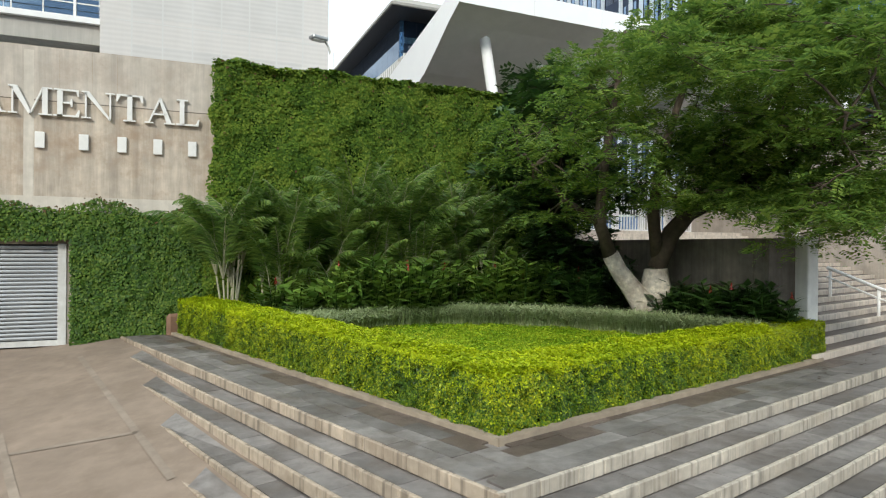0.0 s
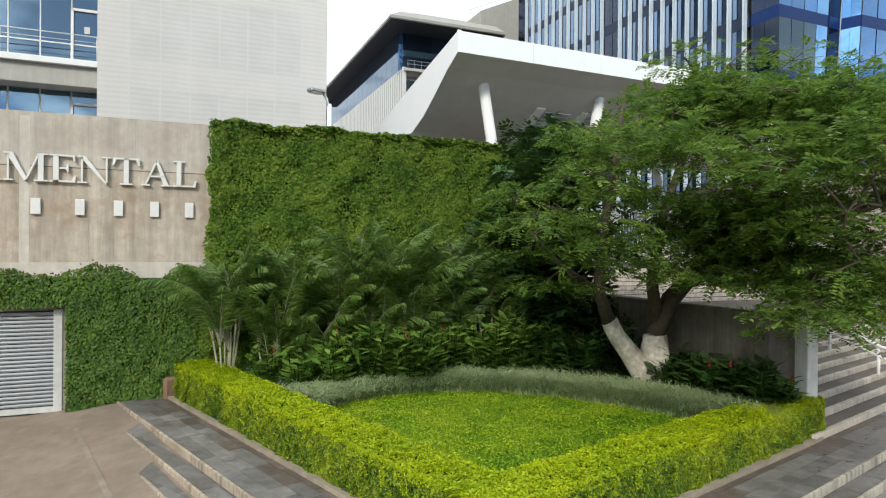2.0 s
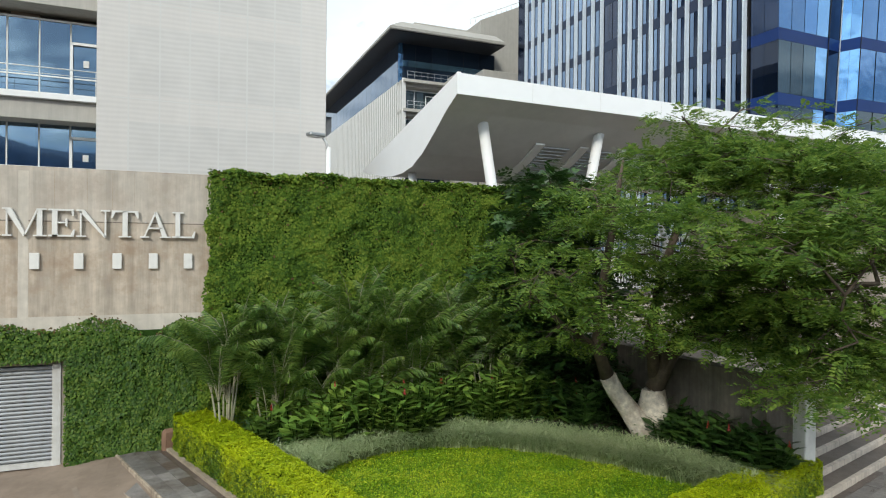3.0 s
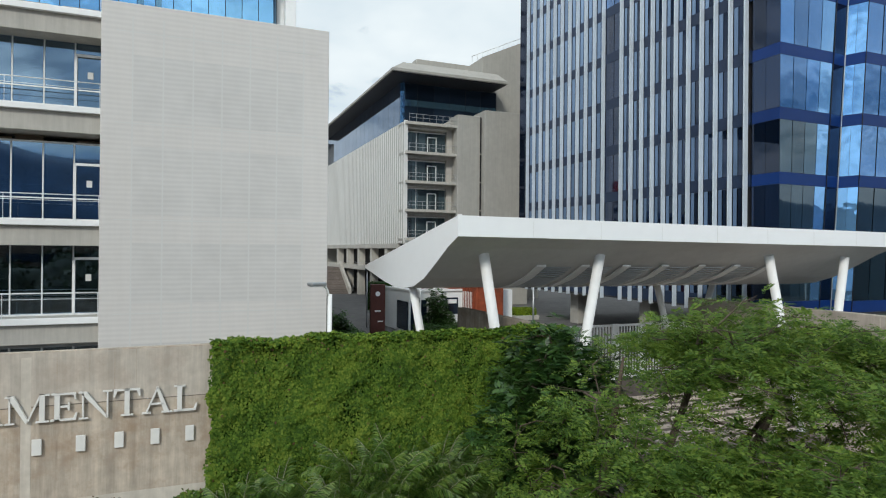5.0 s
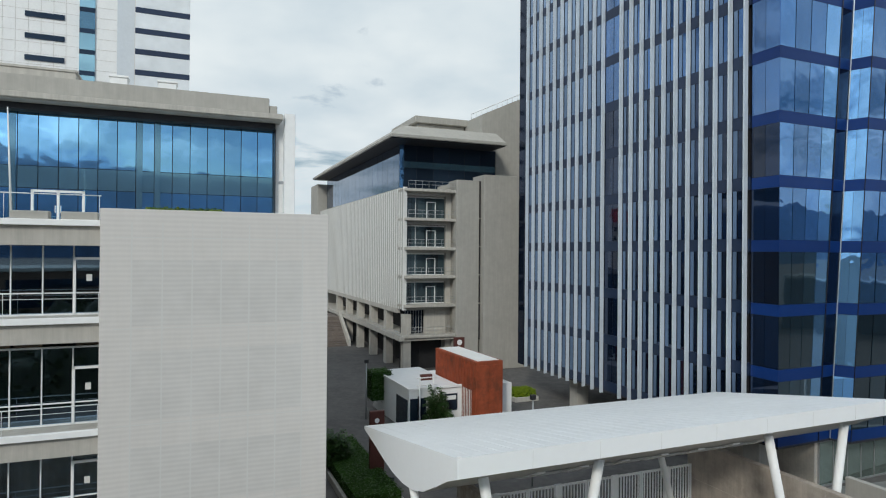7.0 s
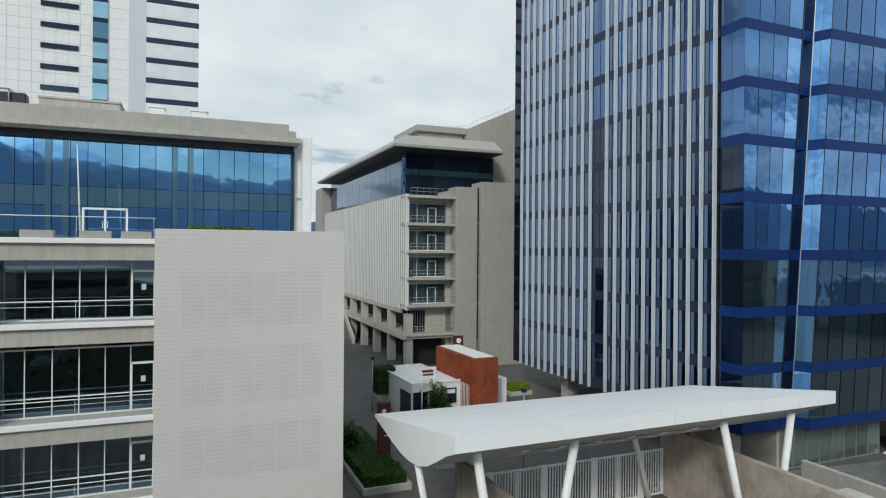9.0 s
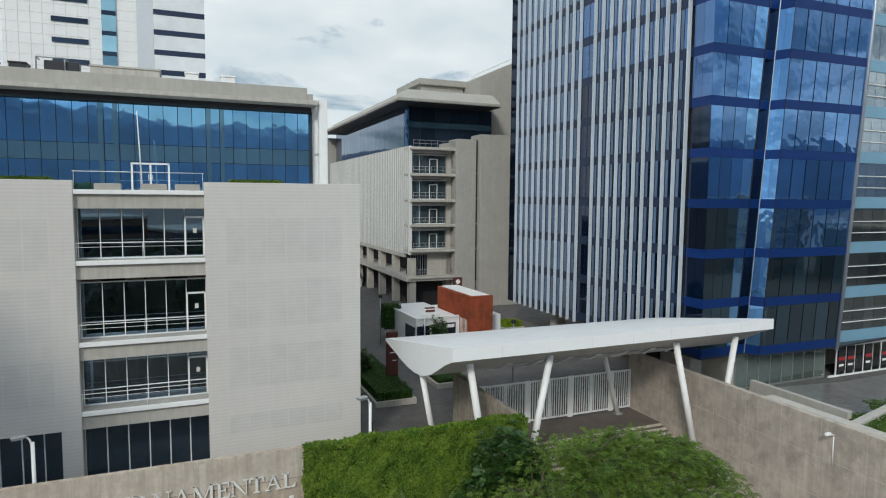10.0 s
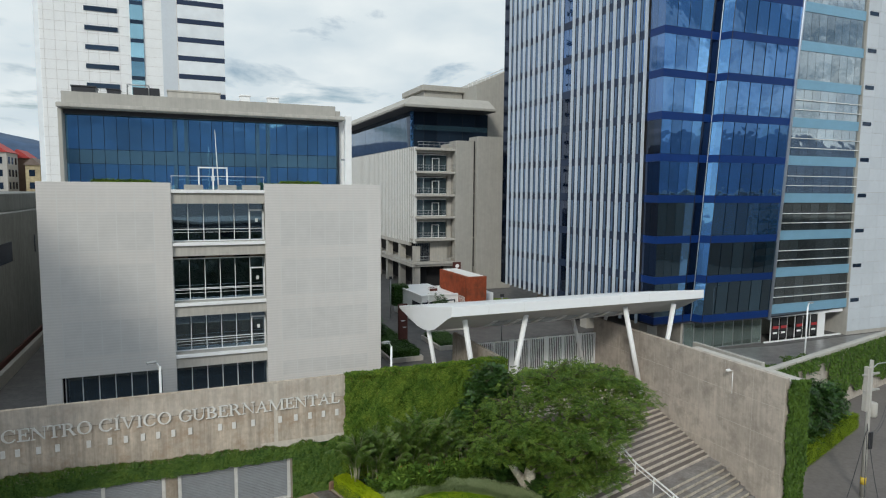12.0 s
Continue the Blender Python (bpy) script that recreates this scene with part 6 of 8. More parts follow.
def vine_wall():
    n = 215000
    a = R.uniform(0.45, 12.4, n)
    z = R.uniform(-0.1, 7.75, n)
    top = 7.50 + 0.10 * wave(a * 1.1, a * 0.3, 2.0) - 0.35 * np.clip(0.9 - (a - 0.45), 0, 1) ** 2 + 0.10 * np.exp(-((a - 1.5) / 0.6) ** 2)
    left = 0.62 + 0.13 * wave(z * 1.6, z * 0.4, 3.0)
    ok = (z < top) & ((a > left) | (z < 3.2)) & (R.random(n) < 0.25 + 1.1 * clumps(a, z * 0.8, 0.34))
    a, z = a[ok], z[ok]
    p, nrm, tip, L = creeper(a, z, 18.40, 0.36, 1.0)
    v, f = leaf_quads(p, nrm, tip, L, L * 0.85)
    # the mat's rounded upper edge
    m = 7000
    a2 = R.uniform(0.7, 12.3, m)
    b2 = R.uniform(18.05, 18.85, m)
    z2 = 7.48 + 0.10 * wave(a2 * 1.1, a2 * 0.3, 2.0) + R.uniform(-0.05, 0.08, m) - 0.25 * np.abs(b2 - 18.4)
    n2 = unit(np.stack([R.normal(0, 0.4, m), R.normal(-0.3, 0.4, m), np.ones(m)], 1))
    t2 = np.stack([R.normal(0, 1, m), R.normal(-0.3, 1, m), R.normal(-0.1, 0.2, m)], 1)
    L2 = R.uniform(0.08, 0.15, m)
    v2, f2 = leaf_quads(np.stack([a2, b2, z2], 1), n2, t2, L2, L2 * 0.85)
    V, F = gather((v, f), (v2, f2))
    stuff("creeper_mat", V, F, VINE, "dense green creeper covering the concrete wall", "creeper", M1)
    k = R.choice(len(p), 1500)
    edge_a = np.abs(p[k, 2] - 7.45) < 0.5
    sel = k[edge_a | (R.random(len(k)) < 0.25)]
    v3, f3 = leaf_quads(p[sel] + [0, -0.04, 0.02], nrm[sel], tip[sel] + R.normal(0, 0.5, (len(sel), 3)), L[sel], L[sel] * 0.7)
    stuff("dry_creeper_leaves", v3, f3, VINE_DRY, "scattered rust-brown creeper leaves on the green mat", "creeper", M1)
    solid("creeper_thicket", boxes((0.72, 18.29, -0.1, 12.3, 18.415, 7.42)), VINE_BASE, M1, "dark fill for shaded gaps in the wall creeper", "creeper", kind="stuff")


vine_wall()


def low_creeper():
    n = 175000
    a = R.uniform(-26, 0.9, n)
    z = R.uniform(-0.2, 4.3, n)
    top = 3.42 + 0.035 * np.clip(-a - 3, 0, 30) + 0.16 * wave(a * 1.3, a * 0.5, 0.5) - 0.32 * np.exp(-((a + 0.75) / 0.35) ** 2) + 0.12 * np.exp(-((a + 2.2) / 0.7) ** 2)
    doors = ((a > -9.45) & (a < -2.72) | (a > -16.65) & (a < -9.98)) & (z < 2.5 + 0.06 * wave(a * 3, a, 1.0))
    ok = (z < top) & ~doors & ~((a < -9.4) & (a > -10.1) & (z < 2.4))
    a, z = a[ok], z[ok]
    p, nrm, tip, L = creeper(a, z, 18.43, 0.24, 1.0)
    v, f = leaf_quads(p, nrm, tip, L * 0.85, L * 0.72)
    stuff("creeper_fringe", v, f, VINE_LOW, "green creeper fringe round the garage gates", "creeper", M1)
    k = np.nonzero((z > top[ok] - 0.16))[0]
    k = R.choice(k, 700)
    v3, f3 = leaf_quads(p[k] + [0, -0.03, 0.06], nrm[k], tip[k] + R.normal(0, 0.8, (len(k), 3)), L[k], L[k] * 0.5)
    stuff("dry_creeper_twigs", v3, f3, VINE_DRY, "brown dry tips along the creeper's upper edge", "creeper", M1)
    solid("creeper_backing", boxes((-26, 18.32, 2.55, 0.7, 18.44, 3.2), (-2.7, 18.32, -0.1, 0.7, 18.49, 2.55)), VINE_BASE, M1, "dark fill for shaded gaps in the creeper fringe", "creeper", kind="stuff")


low_creeper()


def east_creeper():
    sets = []
    n = 16000
    a = R.uniform(26.5, 28.9, n)
    z = R.uniform(-1.0, 7.6, n)
    ok = (a > 26.75 + 0.2 * wave(z * 1.5, z, 1)) & (a < 28.55) & (z < 7.55 - 0.08 * (a - 26.6))
    p, nrm, tip, L = creeper(a[ok], z[ok], 7.32, 0.3, 1.4, 0.15)
    sets.append(leaf_quads(p, nrm, tip, L, L * 0.7))
    n = 30000
    a = R.uniform(29.3, 62, n)
    z = R.uniform(-0.5, 4.6, n)
    hang = np.where((a > 40.2) & (a < 46.2), 0.10 + 0.9 * np.clip(clumps(a, a * 0, 0.7) - 0.55, 0, 1), 0.75 + 0.9 * (clumps(a, a * 0 + 9, 1.6) - 0.3))
    ok = z > 4.4 - 4.4 * np.clip(hang, 0.04, 1)
    p, nrm, tip, L = creeper(a[ok], z[ok], 14.5, 0.35, 1.4, 0.18)
    p[:, 1] += (p[:, 0] - 29.2) * math.tan(radians(13.5))
    sets.append(leaf_quads(p, nrm, tip, L, L * 0.7))
    m = 5000
    a = R.uniform(29.4, 44, m)
    b = 14.5 + (a - 29.2) * math.tan(radians(13.5)) + R.uniform(-0.3, 2.2, m) * np.clip(0.5 + 0.6 * wave(a * 0.8, a * 0.3, 2), 0, 1)
    L = R.uniform(0.1, 0.2, m)
    sets.append(leaf_quads(np.stack([a, b, np.full(m, 4.45) + R.uniform(0, 0.1, m)], 1), unit(np.stack([R.normal(0, .4, m), R.normal(0, .4, m), np.ones(m)], 1)), R.normal(0, 1, (m, 3)), L, L * 0.8))
    V, F = gather(*sets)
    stuff("creeper_curtain", V, F, SHADED_VINE, "hanging green creeper on the east terrace walls", "creeper", M1)


east_creeper()


# clipped hedge in an L
def hedge():
    def arm(frame_m, length, end, wid, n_top, n_side, htop):
        out_t, out_s = [], []
        def put(p, nrm, store, size):
            n = len(p)
            nr = unit(nrm + R.normal(0, 0.33, (n, 3)))
            L = R.uniform(0.7, 1.3, n) * size
            v, f = leaf_quads(p, nr, R.normal(0, 1, (n, 3)) + [0, 0, 0.5], L, L * 0.6)
            store.append((np.array([tuple(frame_m @ Vector(x)) for x in v]), f)) if n < 10 else store.append((v @ np.array(frame_m.to_3x3()).T + np.array(frame_m.translation), f))
        s = R.uniform(0, length, n_top)
        w = R.uniform(0, wid, n_top)
        z = htop(s) + 0.02 * wave(s * 2.2, w * 3, 1) + 0.10 * (clumps(s, w, 0.13) - 0.5) - 0.10 * (np.abs(w / wid - 0.5) * 2) ** 6 + R.uniform(-0.03, 0.03, n_top)
        put(np.stack([w, s, z], 1), np.tile([0, 0, 1.0], (n_top, 1)), out_t, 0.043)
        for w0, sg, k in ((0.0, -1.0, n_side), (wid, 1.0, n_side // 2)):
            s = R.uniform(0, length, k)
            zz = R.uniform(0, 1, k)
            h = htop(s)
            lump = 0.55 * clumps(s + 3 * w0, zz * h, 0.17) + 0.45 * clumps(s, zz * h + 5, 0.08)
            bulge = 0.17 * (lump - 0.55) + 0.03 * wave(s * 1.4, zz * 2, 2)
            p = np.stack([w0 + sg * bulge - sg * 0.06 * (zz > 0.9) + R.uniform(-0.025, 0.02, k), s, 0.06 + zz * (h - 0.08)], 1)
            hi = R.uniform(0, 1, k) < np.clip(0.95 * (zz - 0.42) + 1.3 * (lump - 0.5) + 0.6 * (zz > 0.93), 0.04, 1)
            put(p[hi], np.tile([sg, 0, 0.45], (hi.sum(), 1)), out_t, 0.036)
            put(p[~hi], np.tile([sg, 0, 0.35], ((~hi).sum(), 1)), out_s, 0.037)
        if end:
            k = 9000
            th = R.uniform(-0.5 * math.pi, 0.5 * math.pi, k)
            zz = R.uniform(0, 1, k)
            p = np.stack([wid / 2 + np.sin(th) * wid / 2, length + np.cos(th) * wid * 0.35, 0.1 + zz * (htop(length) - 0.12)], 1)
            nn = np.stack([np.sin(th), np.cos(th), np.full(k, 0.2)], 1)
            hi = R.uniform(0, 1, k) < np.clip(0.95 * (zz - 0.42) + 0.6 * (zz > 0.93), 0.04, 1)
            put(p[hi], nn[hi], out_t, 0.042)
            put(p[~hi], nn[~hi], out_s, 0.042)
        return out_t, out_s

    # arm beside the driveway: local x inwards, y along
    ml = pose(0.7, 7.55, 0, 0, 0, 41.3) @ pose(0.1, 0.05, 0)
    mr = pose(0.7, 7.55, 0, 0, 0, STAIR) @ pose(0.05, 0.1, 0) @ Matrix(((0, 1, 0, 0), (1, 0, 0, 0), (0, 0, 1, 0), (0, 0, 0, 1)))
    t1, s1 = arm(ml, 11.7, True, 1.0, 66000, 86000, lambda s: 0.84 + 0.012 * s + 0 * s)
    t2, s2 = arm(mr, 9.8, True, 1.0, 54000, 76000, lambda s: 0.86 - 0.004 * s + 0 * s)
    ob = thing("clipped_hedge", pose(0, 0, 0), "neatly clipped L-shaped hedge with yellow-green young tops", "hedge")
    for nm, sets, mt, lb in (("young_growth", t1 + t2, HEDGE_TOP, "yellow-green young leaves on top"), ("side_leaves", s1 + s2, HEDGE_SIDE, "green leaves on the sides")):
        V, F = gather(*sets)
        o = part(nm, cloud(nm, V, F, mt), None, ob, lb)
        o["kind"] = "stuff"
    # solid dark boxes: shade inside the hedge is put into their colour
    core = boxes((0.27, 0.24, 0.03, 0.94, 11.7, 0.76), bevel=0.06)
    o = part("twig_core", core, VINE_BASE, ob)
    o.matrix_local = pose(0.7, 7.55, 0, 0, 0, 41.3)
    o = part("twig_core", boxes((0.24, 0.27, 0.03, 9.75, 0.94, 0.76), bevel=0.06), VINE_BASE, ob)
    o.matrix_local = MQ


hedge()


# lawn and the grey grass border round it
def bed_curve(t):
    """The back edge of the lawn, t from 0 at the driveway arm to 1 at the stair arm."""
    pts = [Vector((-3.2, 12.9)), Vector((-2.75, 14.3)), Vector((-0.9, 15.75)), Vector((1.4, 15.95)), Vector((3.7, 15.1)), Vector((5.6, 13.6)), Vector((6.6, 12.9))]
    x = t * (len(pts) - 1)
    i = min(int(x), len(pts) - 2)
    f = x - i
    p0, p1, p2, p3 = pts[max(i - 1, 0)], pts[i], pts[i + 1], pts[min(i + 2, len(pts) - 1)]
    return 0.5 * ((2 * p1) + (p2 - p0) * f + (2 * p0 - 5 * p1 + 4 * p2 - p3) * f * f + (3 * p1 - p0 - 3 * p2 + p3) * f ** 3)


def blades(p, z, h, w, lean, mt, name, label, category):
    n = len(p)
    th = R.uniform(0, 2 * math.pi, n)
    d = np.stack([np.cos(th), np.sin(th), np.zeros(n)], 1)
    s = np.stack([-np.sin(th), np.cos(th), np.zeros(n)], 1)
    H = R.uniform(0.65, 1.2, n)[:, None] * h
    ln = R.uniform(0.3, 1.0, n)[:, None] * lean
    base = np.column_stack([p, np.broadcast_to(z, n)])
    up = np.array([0, 0, 1.0])
    v = np.empty((n, 6, 3))
    v[:, 0], v[:, 1] = base - s * w, base + s * w
    mid = base + up * H * 0.65 + d * H * ln * 0.35
    v[:, 2], v[:, 3] = mid + s * w * 0.8, mid - s * w * 0.8
    end = base + up * H * (1 - 0.35 * ln) + d * H * ln
    v[:, 4], v[:, 5] = end + s * w * 0.12, end - s * w * 0.12
    idx = np.arange(n)[:, None] * 6
    f = np.concatenate([idx + [0, 1, 2, 3], idx + [3, 2, 4, 5]], 1).reshape(-1, 4)
    return stuff(name, v.reshape(-1, 3), f, mt, label, category)


def lawn():
    c, r, l = edge_in(1.0)
    back = [bed_curve(i / 24) for i in range(25)]
    poly = [Vector(c)] + [back[-1] + Vector((0.3, -0.3))] + back[::-1]
    bm = prism([(p.x, p.y) for p in poly], 0.30, 0.425)
    solid("lawn_ground", bm, LAWN_SOIL, pose(0, 0, 0), "mown green lawn inside the hedge", "lawn", kind="structure")
    # blades inside the outline
    n = 150000
    q0 = np.column_stack([R.uniform(-4.5, 7.0, n), R.uniform(8.3, 16.2, n)])
    P = np.array([(p.x, p.y) for p in poly])
    inside = np.zeros(n, bool)
    j = len(P) - 1
    for i in range(len(P)):
        cr = ((P[i, 1] > q0[:, 1]) != (P[j, 1] > q0[:, 1])) & (q0[:, 0] < (P[j, 0] - P[i, 0]) * (q0[:, 1] - P[i, 1]) / (P[j, 1] - P[i, 1] + 1e-12) + P[i, 0])
        inside ^= cr
        j = i
    blades(q0[inside], 0.42, 0.055, 0.006, 0.8, LAWN, "lawn_grass", "short bright green mown grass", "grass")
    # broad small leaves among the grass, in tufts
    g = q0[inside][:85000]
    lump = clumps(g[:, 0], g[:, 1], 0.22)
    g = g[R.random(len(g)) < 0.15 + lump]
    k = len(g)
    lump = clumps(g[:, 0], g[:, 1], 0.22)
    L = R.uniform(0.03, 0.06, k)
    v, f = leaf_quads(np.column_stack([g, 0.43 + 0.05 * lump + R.uniform(0, 0.03, k)]), unit(R.normal(0, 0.35, (k, 3)) + [0, 0, 1]), R.normal(0, 1, (k, 3)), L, L * 0.6)
    stuff("lawn_leaves", v, f, LAWN, "small bright leaves tufted through the lawn", "grass")


def edge_in(d):
    e1 = Vector((math.cos(radians(STAIR)), math.sin(radians(STAIR))))
    e2 = Vector((-math.sin(radians(41.3)), math.cos(radians(41.3))))
    o = Vector((0.7, 7.55)) + e1 * d + e2 * d
    return o, o + e1 * 8, o + e2 * 10


lawn()


def border_grass():
    n = 37000
    t = R.uniform(0.0, 1.0, n)
    w = R.uniform(-0.36, 0.85, n)
    pts = []
    for ti, wi in zip(t, w):
        ti = min(max(ti, 0), 1)
        p = bed_curve(ti)
        d = bed_curve(min(ti + 0.01, 1)) - bed_curve(max(ti - 0.01, 0))
        d.normalize()
        pts.append((p.x - d.y * wi, p.y + d.x * wi))
    pts = np.array(pts)
    loc = (pts - [0.7, 7.55]) @ np.array([math.cos(radians(41.3)), math.sin(radians(41.3))])
    pts = pts[loc > 1.2]
    blades(pts, 0.42, 0.56, 0.011, 1.3, LIRIOPE, "border_grass", "arching grey-green grass border behind the lawn", "grass")


border_grass()


# groundcover under the tree
def outside_border(a, b):
    """True where a grid point lies beyond the grass border, away from the lawn."""
    w = np.column_stack([a * math.cos(radians(GRID)) - b * math.sin(radians(GRID)), a * math.sin(radians(GRID)) + b * math.cos(radians(GRID))])
    cur = np.array([tuple(bed_curve(i / 40)) for i in range(41)])
    mid = np.array([1.4, 11.8])
    rad = np.hypot(*(cur - mid).T)
    ang = np.arctan2(*(cur - mid).T[::-1])
    o = np.argsort(ang)
    d = w - mid
    return np.hypot(d[:, 0], d[:, 1]) > np.interp(np.arctan2(d[:, 1], d[:, 0]), ang[o], rad[o]) + 0.75


def groundcover():
    n = 26000
    a, b = R.uniform(8.3, 12.0, n), R.uniform(10.2, 17.6, n)
    ok = outside_border(a, b)
    a, b = a[ok], b[ok]
    n = len(a)
    h = 0.42 + R.uniform(0.05, 0.55, n) * (0.7 + 0.3 * wave(a * 2, b * 2, 1))
    L = R.uniform(0.06, 0.13, n)
    nr = unit(R.normal(0, 0.5, (n, 3)) + [0, -0.2, 1])
    v, f = leaf_quads(np.stack([a, b, h], 1), nr, R.normal(0, 1, (n, 3)), L, L * 0.5)
    half = n // 2
    stuff("groundcover", v[:4 * half], f[:half], PURPLE, "low dark purple groundcover under the tree", "groundcover", M1)
    stuff("groundcover", v[4 * half:], f[:n - half], DARK_LEAF, "low dark green groundcover under the tree", "groundcover", M1)
    m = 9000
    a, b = R.uniform(0.6, 9.0, m), R.uniform(14.6, 17.6, m)
    ok = outside_border(a, b) & ((a * math.cos(radians(GRID)) - b * math.sin(radians(GRID)) - 0.7) * math.cos(radians(41.3)) + (a * math.sin(radians(GRID)) + b * math.cos(radians(GRID)) - 7.55) * math.sin(radians(41.3)) > 1.35)
    a, b = a[ok], b[ok]
    m = len(a)
    h = 0.42 + R.uniform(0.0, 0.5, m)
    L = R.uniform(0.08, 0.2, m)
    v, f = leaf_quads(np.stack([a, b, h], 1), unit(R.normal(0, 0.5, (m, 3)) + [0, -0.3, 1]), R.normal(0, 1, (m, 3)), L, L * 0.4)
    stuff("groundcover", v, f, DARK_LEAF, "dark low leaves between the palms", "groundcover", M1)


groundcover()


# ---- palms ----
def frond(rng, length, arch, lean):
    """One feathery frond: rachis points and drooping leaflets, rising along +x from the origin."""
    n = 56
    t = np.linspace(0, 1, n)
    el = lean - arch * t ** 2.1
    dx, dz = np.cos(el) * length / n, np.sin(el) * length / n
    x, z = np.cumsum(dx), np.cumsum(dz)
    mid = np.stack([x, np.zeros(n), z], 1)
    sets = []
    k = np.arange(9, n)
    tang = np.stack([np.cos(el), np.zeros(n), np.sin(el)], 1)
    up = np.stack([-np.sin(el), np.zeros(n), np.cos(el)], 1)
    for sg in (-1, 1):
        size = 0.52 * np.sin(np.clip((t[k] - 0.08) / 0.92, 0, 1) * math.pi * 0.86 + 0.35) + 0.07
        side = np.tile([0.0, sg, 0.0], (len(k), 1))
        tipd = unit(tang[k] * 0.75 + side * 0.85 + [0, 0, -0.15] + rng.normal(0, 0.07, (len(k), 3)))
        nr = unit(up[k] * 0.55 + side * 0.6 + rng.normal(0, 0.07, (len(k), 3)))
        v, f = leaf_quads(mid[k], nr, tipd, size, np.full(len(k), 0.030), 0.02)
        v.reshape(-1, 4, 3)[:, 2, 2] -= 0.20 * size * rng.uniform(0.7, 1.2, len(k))
        sets.append((v, f))
    return gather(*sets), mid


def palm(a, b, stems, height, seed, open_foot=False):
    rng = np.random.default_rng(seed)
    ob = thing("areca_palm", at(a, b, 0.40), "clumping areca palm with arching feathery fronds and pale stems", "palm", "palms along the creeper wall")
    fr = []
    for s in range(stems):
        th = rng.uniform(0, 2 * math.pi)
        r0 = rng.uniform(0.08, 0.5)
        hh = height * rng.uniform(0.4, 1.0) * 0.46
        lean = rng.uniform(0.05, 0.3)
        tip = np.array([math.cos(th) * (r0 + lean), math.sin(th) * (r0 + lean) * 0.8, hh])
        bm = tube(bmesh.new(), [(math.cos(th) * r0, math.sin(th) * r0, 0), (math.cos(th) * (r0 + lean * 0.4), math.sin(th) * (r0 + lean * 0.35), hh * 0.5), tuple(tip)], [0.036, 0.03, 0.024], 6)
        part("stem", bm, STEM, ob)
        for k in range(7):
            (v, f), mid = frond(rng, rng.uniform(1.8, 2.7) * height / 4.0, rng.uniform(0.7, 1.9), rng.uniform(1.25, 1.55))
            yaw = th + rng.uniform(-2.4, 2.4)
            if math.sin(yaw) > 0.3 and rng.random() < 0.7:
                yaw = -yaw
            c, sn = math.cos(yaw), math.sin(yaw)
            M = np.array([[c, -sn, 0], [sn, c, 0], [0, 0, 1]])
            fr.append((v @ M.T + tip, f))
            st = bmesh.new()
            tube(st, [tuple(M @ q3 + tip) for q3 in mid[::11]], [0.016, 0.014, 0.012, 0.009, 0.007, 0.005], 5, cap=False)
            part("rachis", st, STEM, ob)
    for k in range(0 if open_foot else 9):
        (v, f), mid = frond(rng, rng.uniform(1.9, 2.9) * height / 4.2, rng.uniform(0.9, 2.0), rng.uniform(1.22, 1.53))
        yaw = rng.uniform(-2.9, -0.2)
        c, sn = math.cos(yaw), math.sin(yaw)
        M = np.array([[c, -sn, 0], [sn, c, 0], [0, 0, 1]])
        foot = np.array([rng.uniform(-0.3, 0.3), rng.uniform(-0.3, 0.1), rng.uniform(0.1, 0.5)])
        fr.append((v @ M.T + foot, f))
        st = bmesh.new()
        tube(st, [tuple(M @ q3 + foot) for q3 in mid[::11]], [0.018, 0.015, 0.012, 0.01, 0.008, 0.006], 5, cap=False)
        part("rachis", st, STEM, ob)
    V, F = gather(*fr)
    o = part("fronds", cloud("fronds", V, F, PALM), None, ob, "feathery green fronds")
    o["kind"] = "stuff"


for i, (a, b, n, h) in enumerate(((1.1, 17.1, 7, 4.1), (2.4, 17.1, 6, 4.0), (3.6, 17.0, 6, 4.1), (4.9, 17.1, 6, 4.6), (6.1, 17.0, 7, 4.8), (7.4, 17.0, 6, 4.6), (8.7, 16.8, 5, 4.2))):
    palm(a, b, n, h, 30 + i, i == 0)


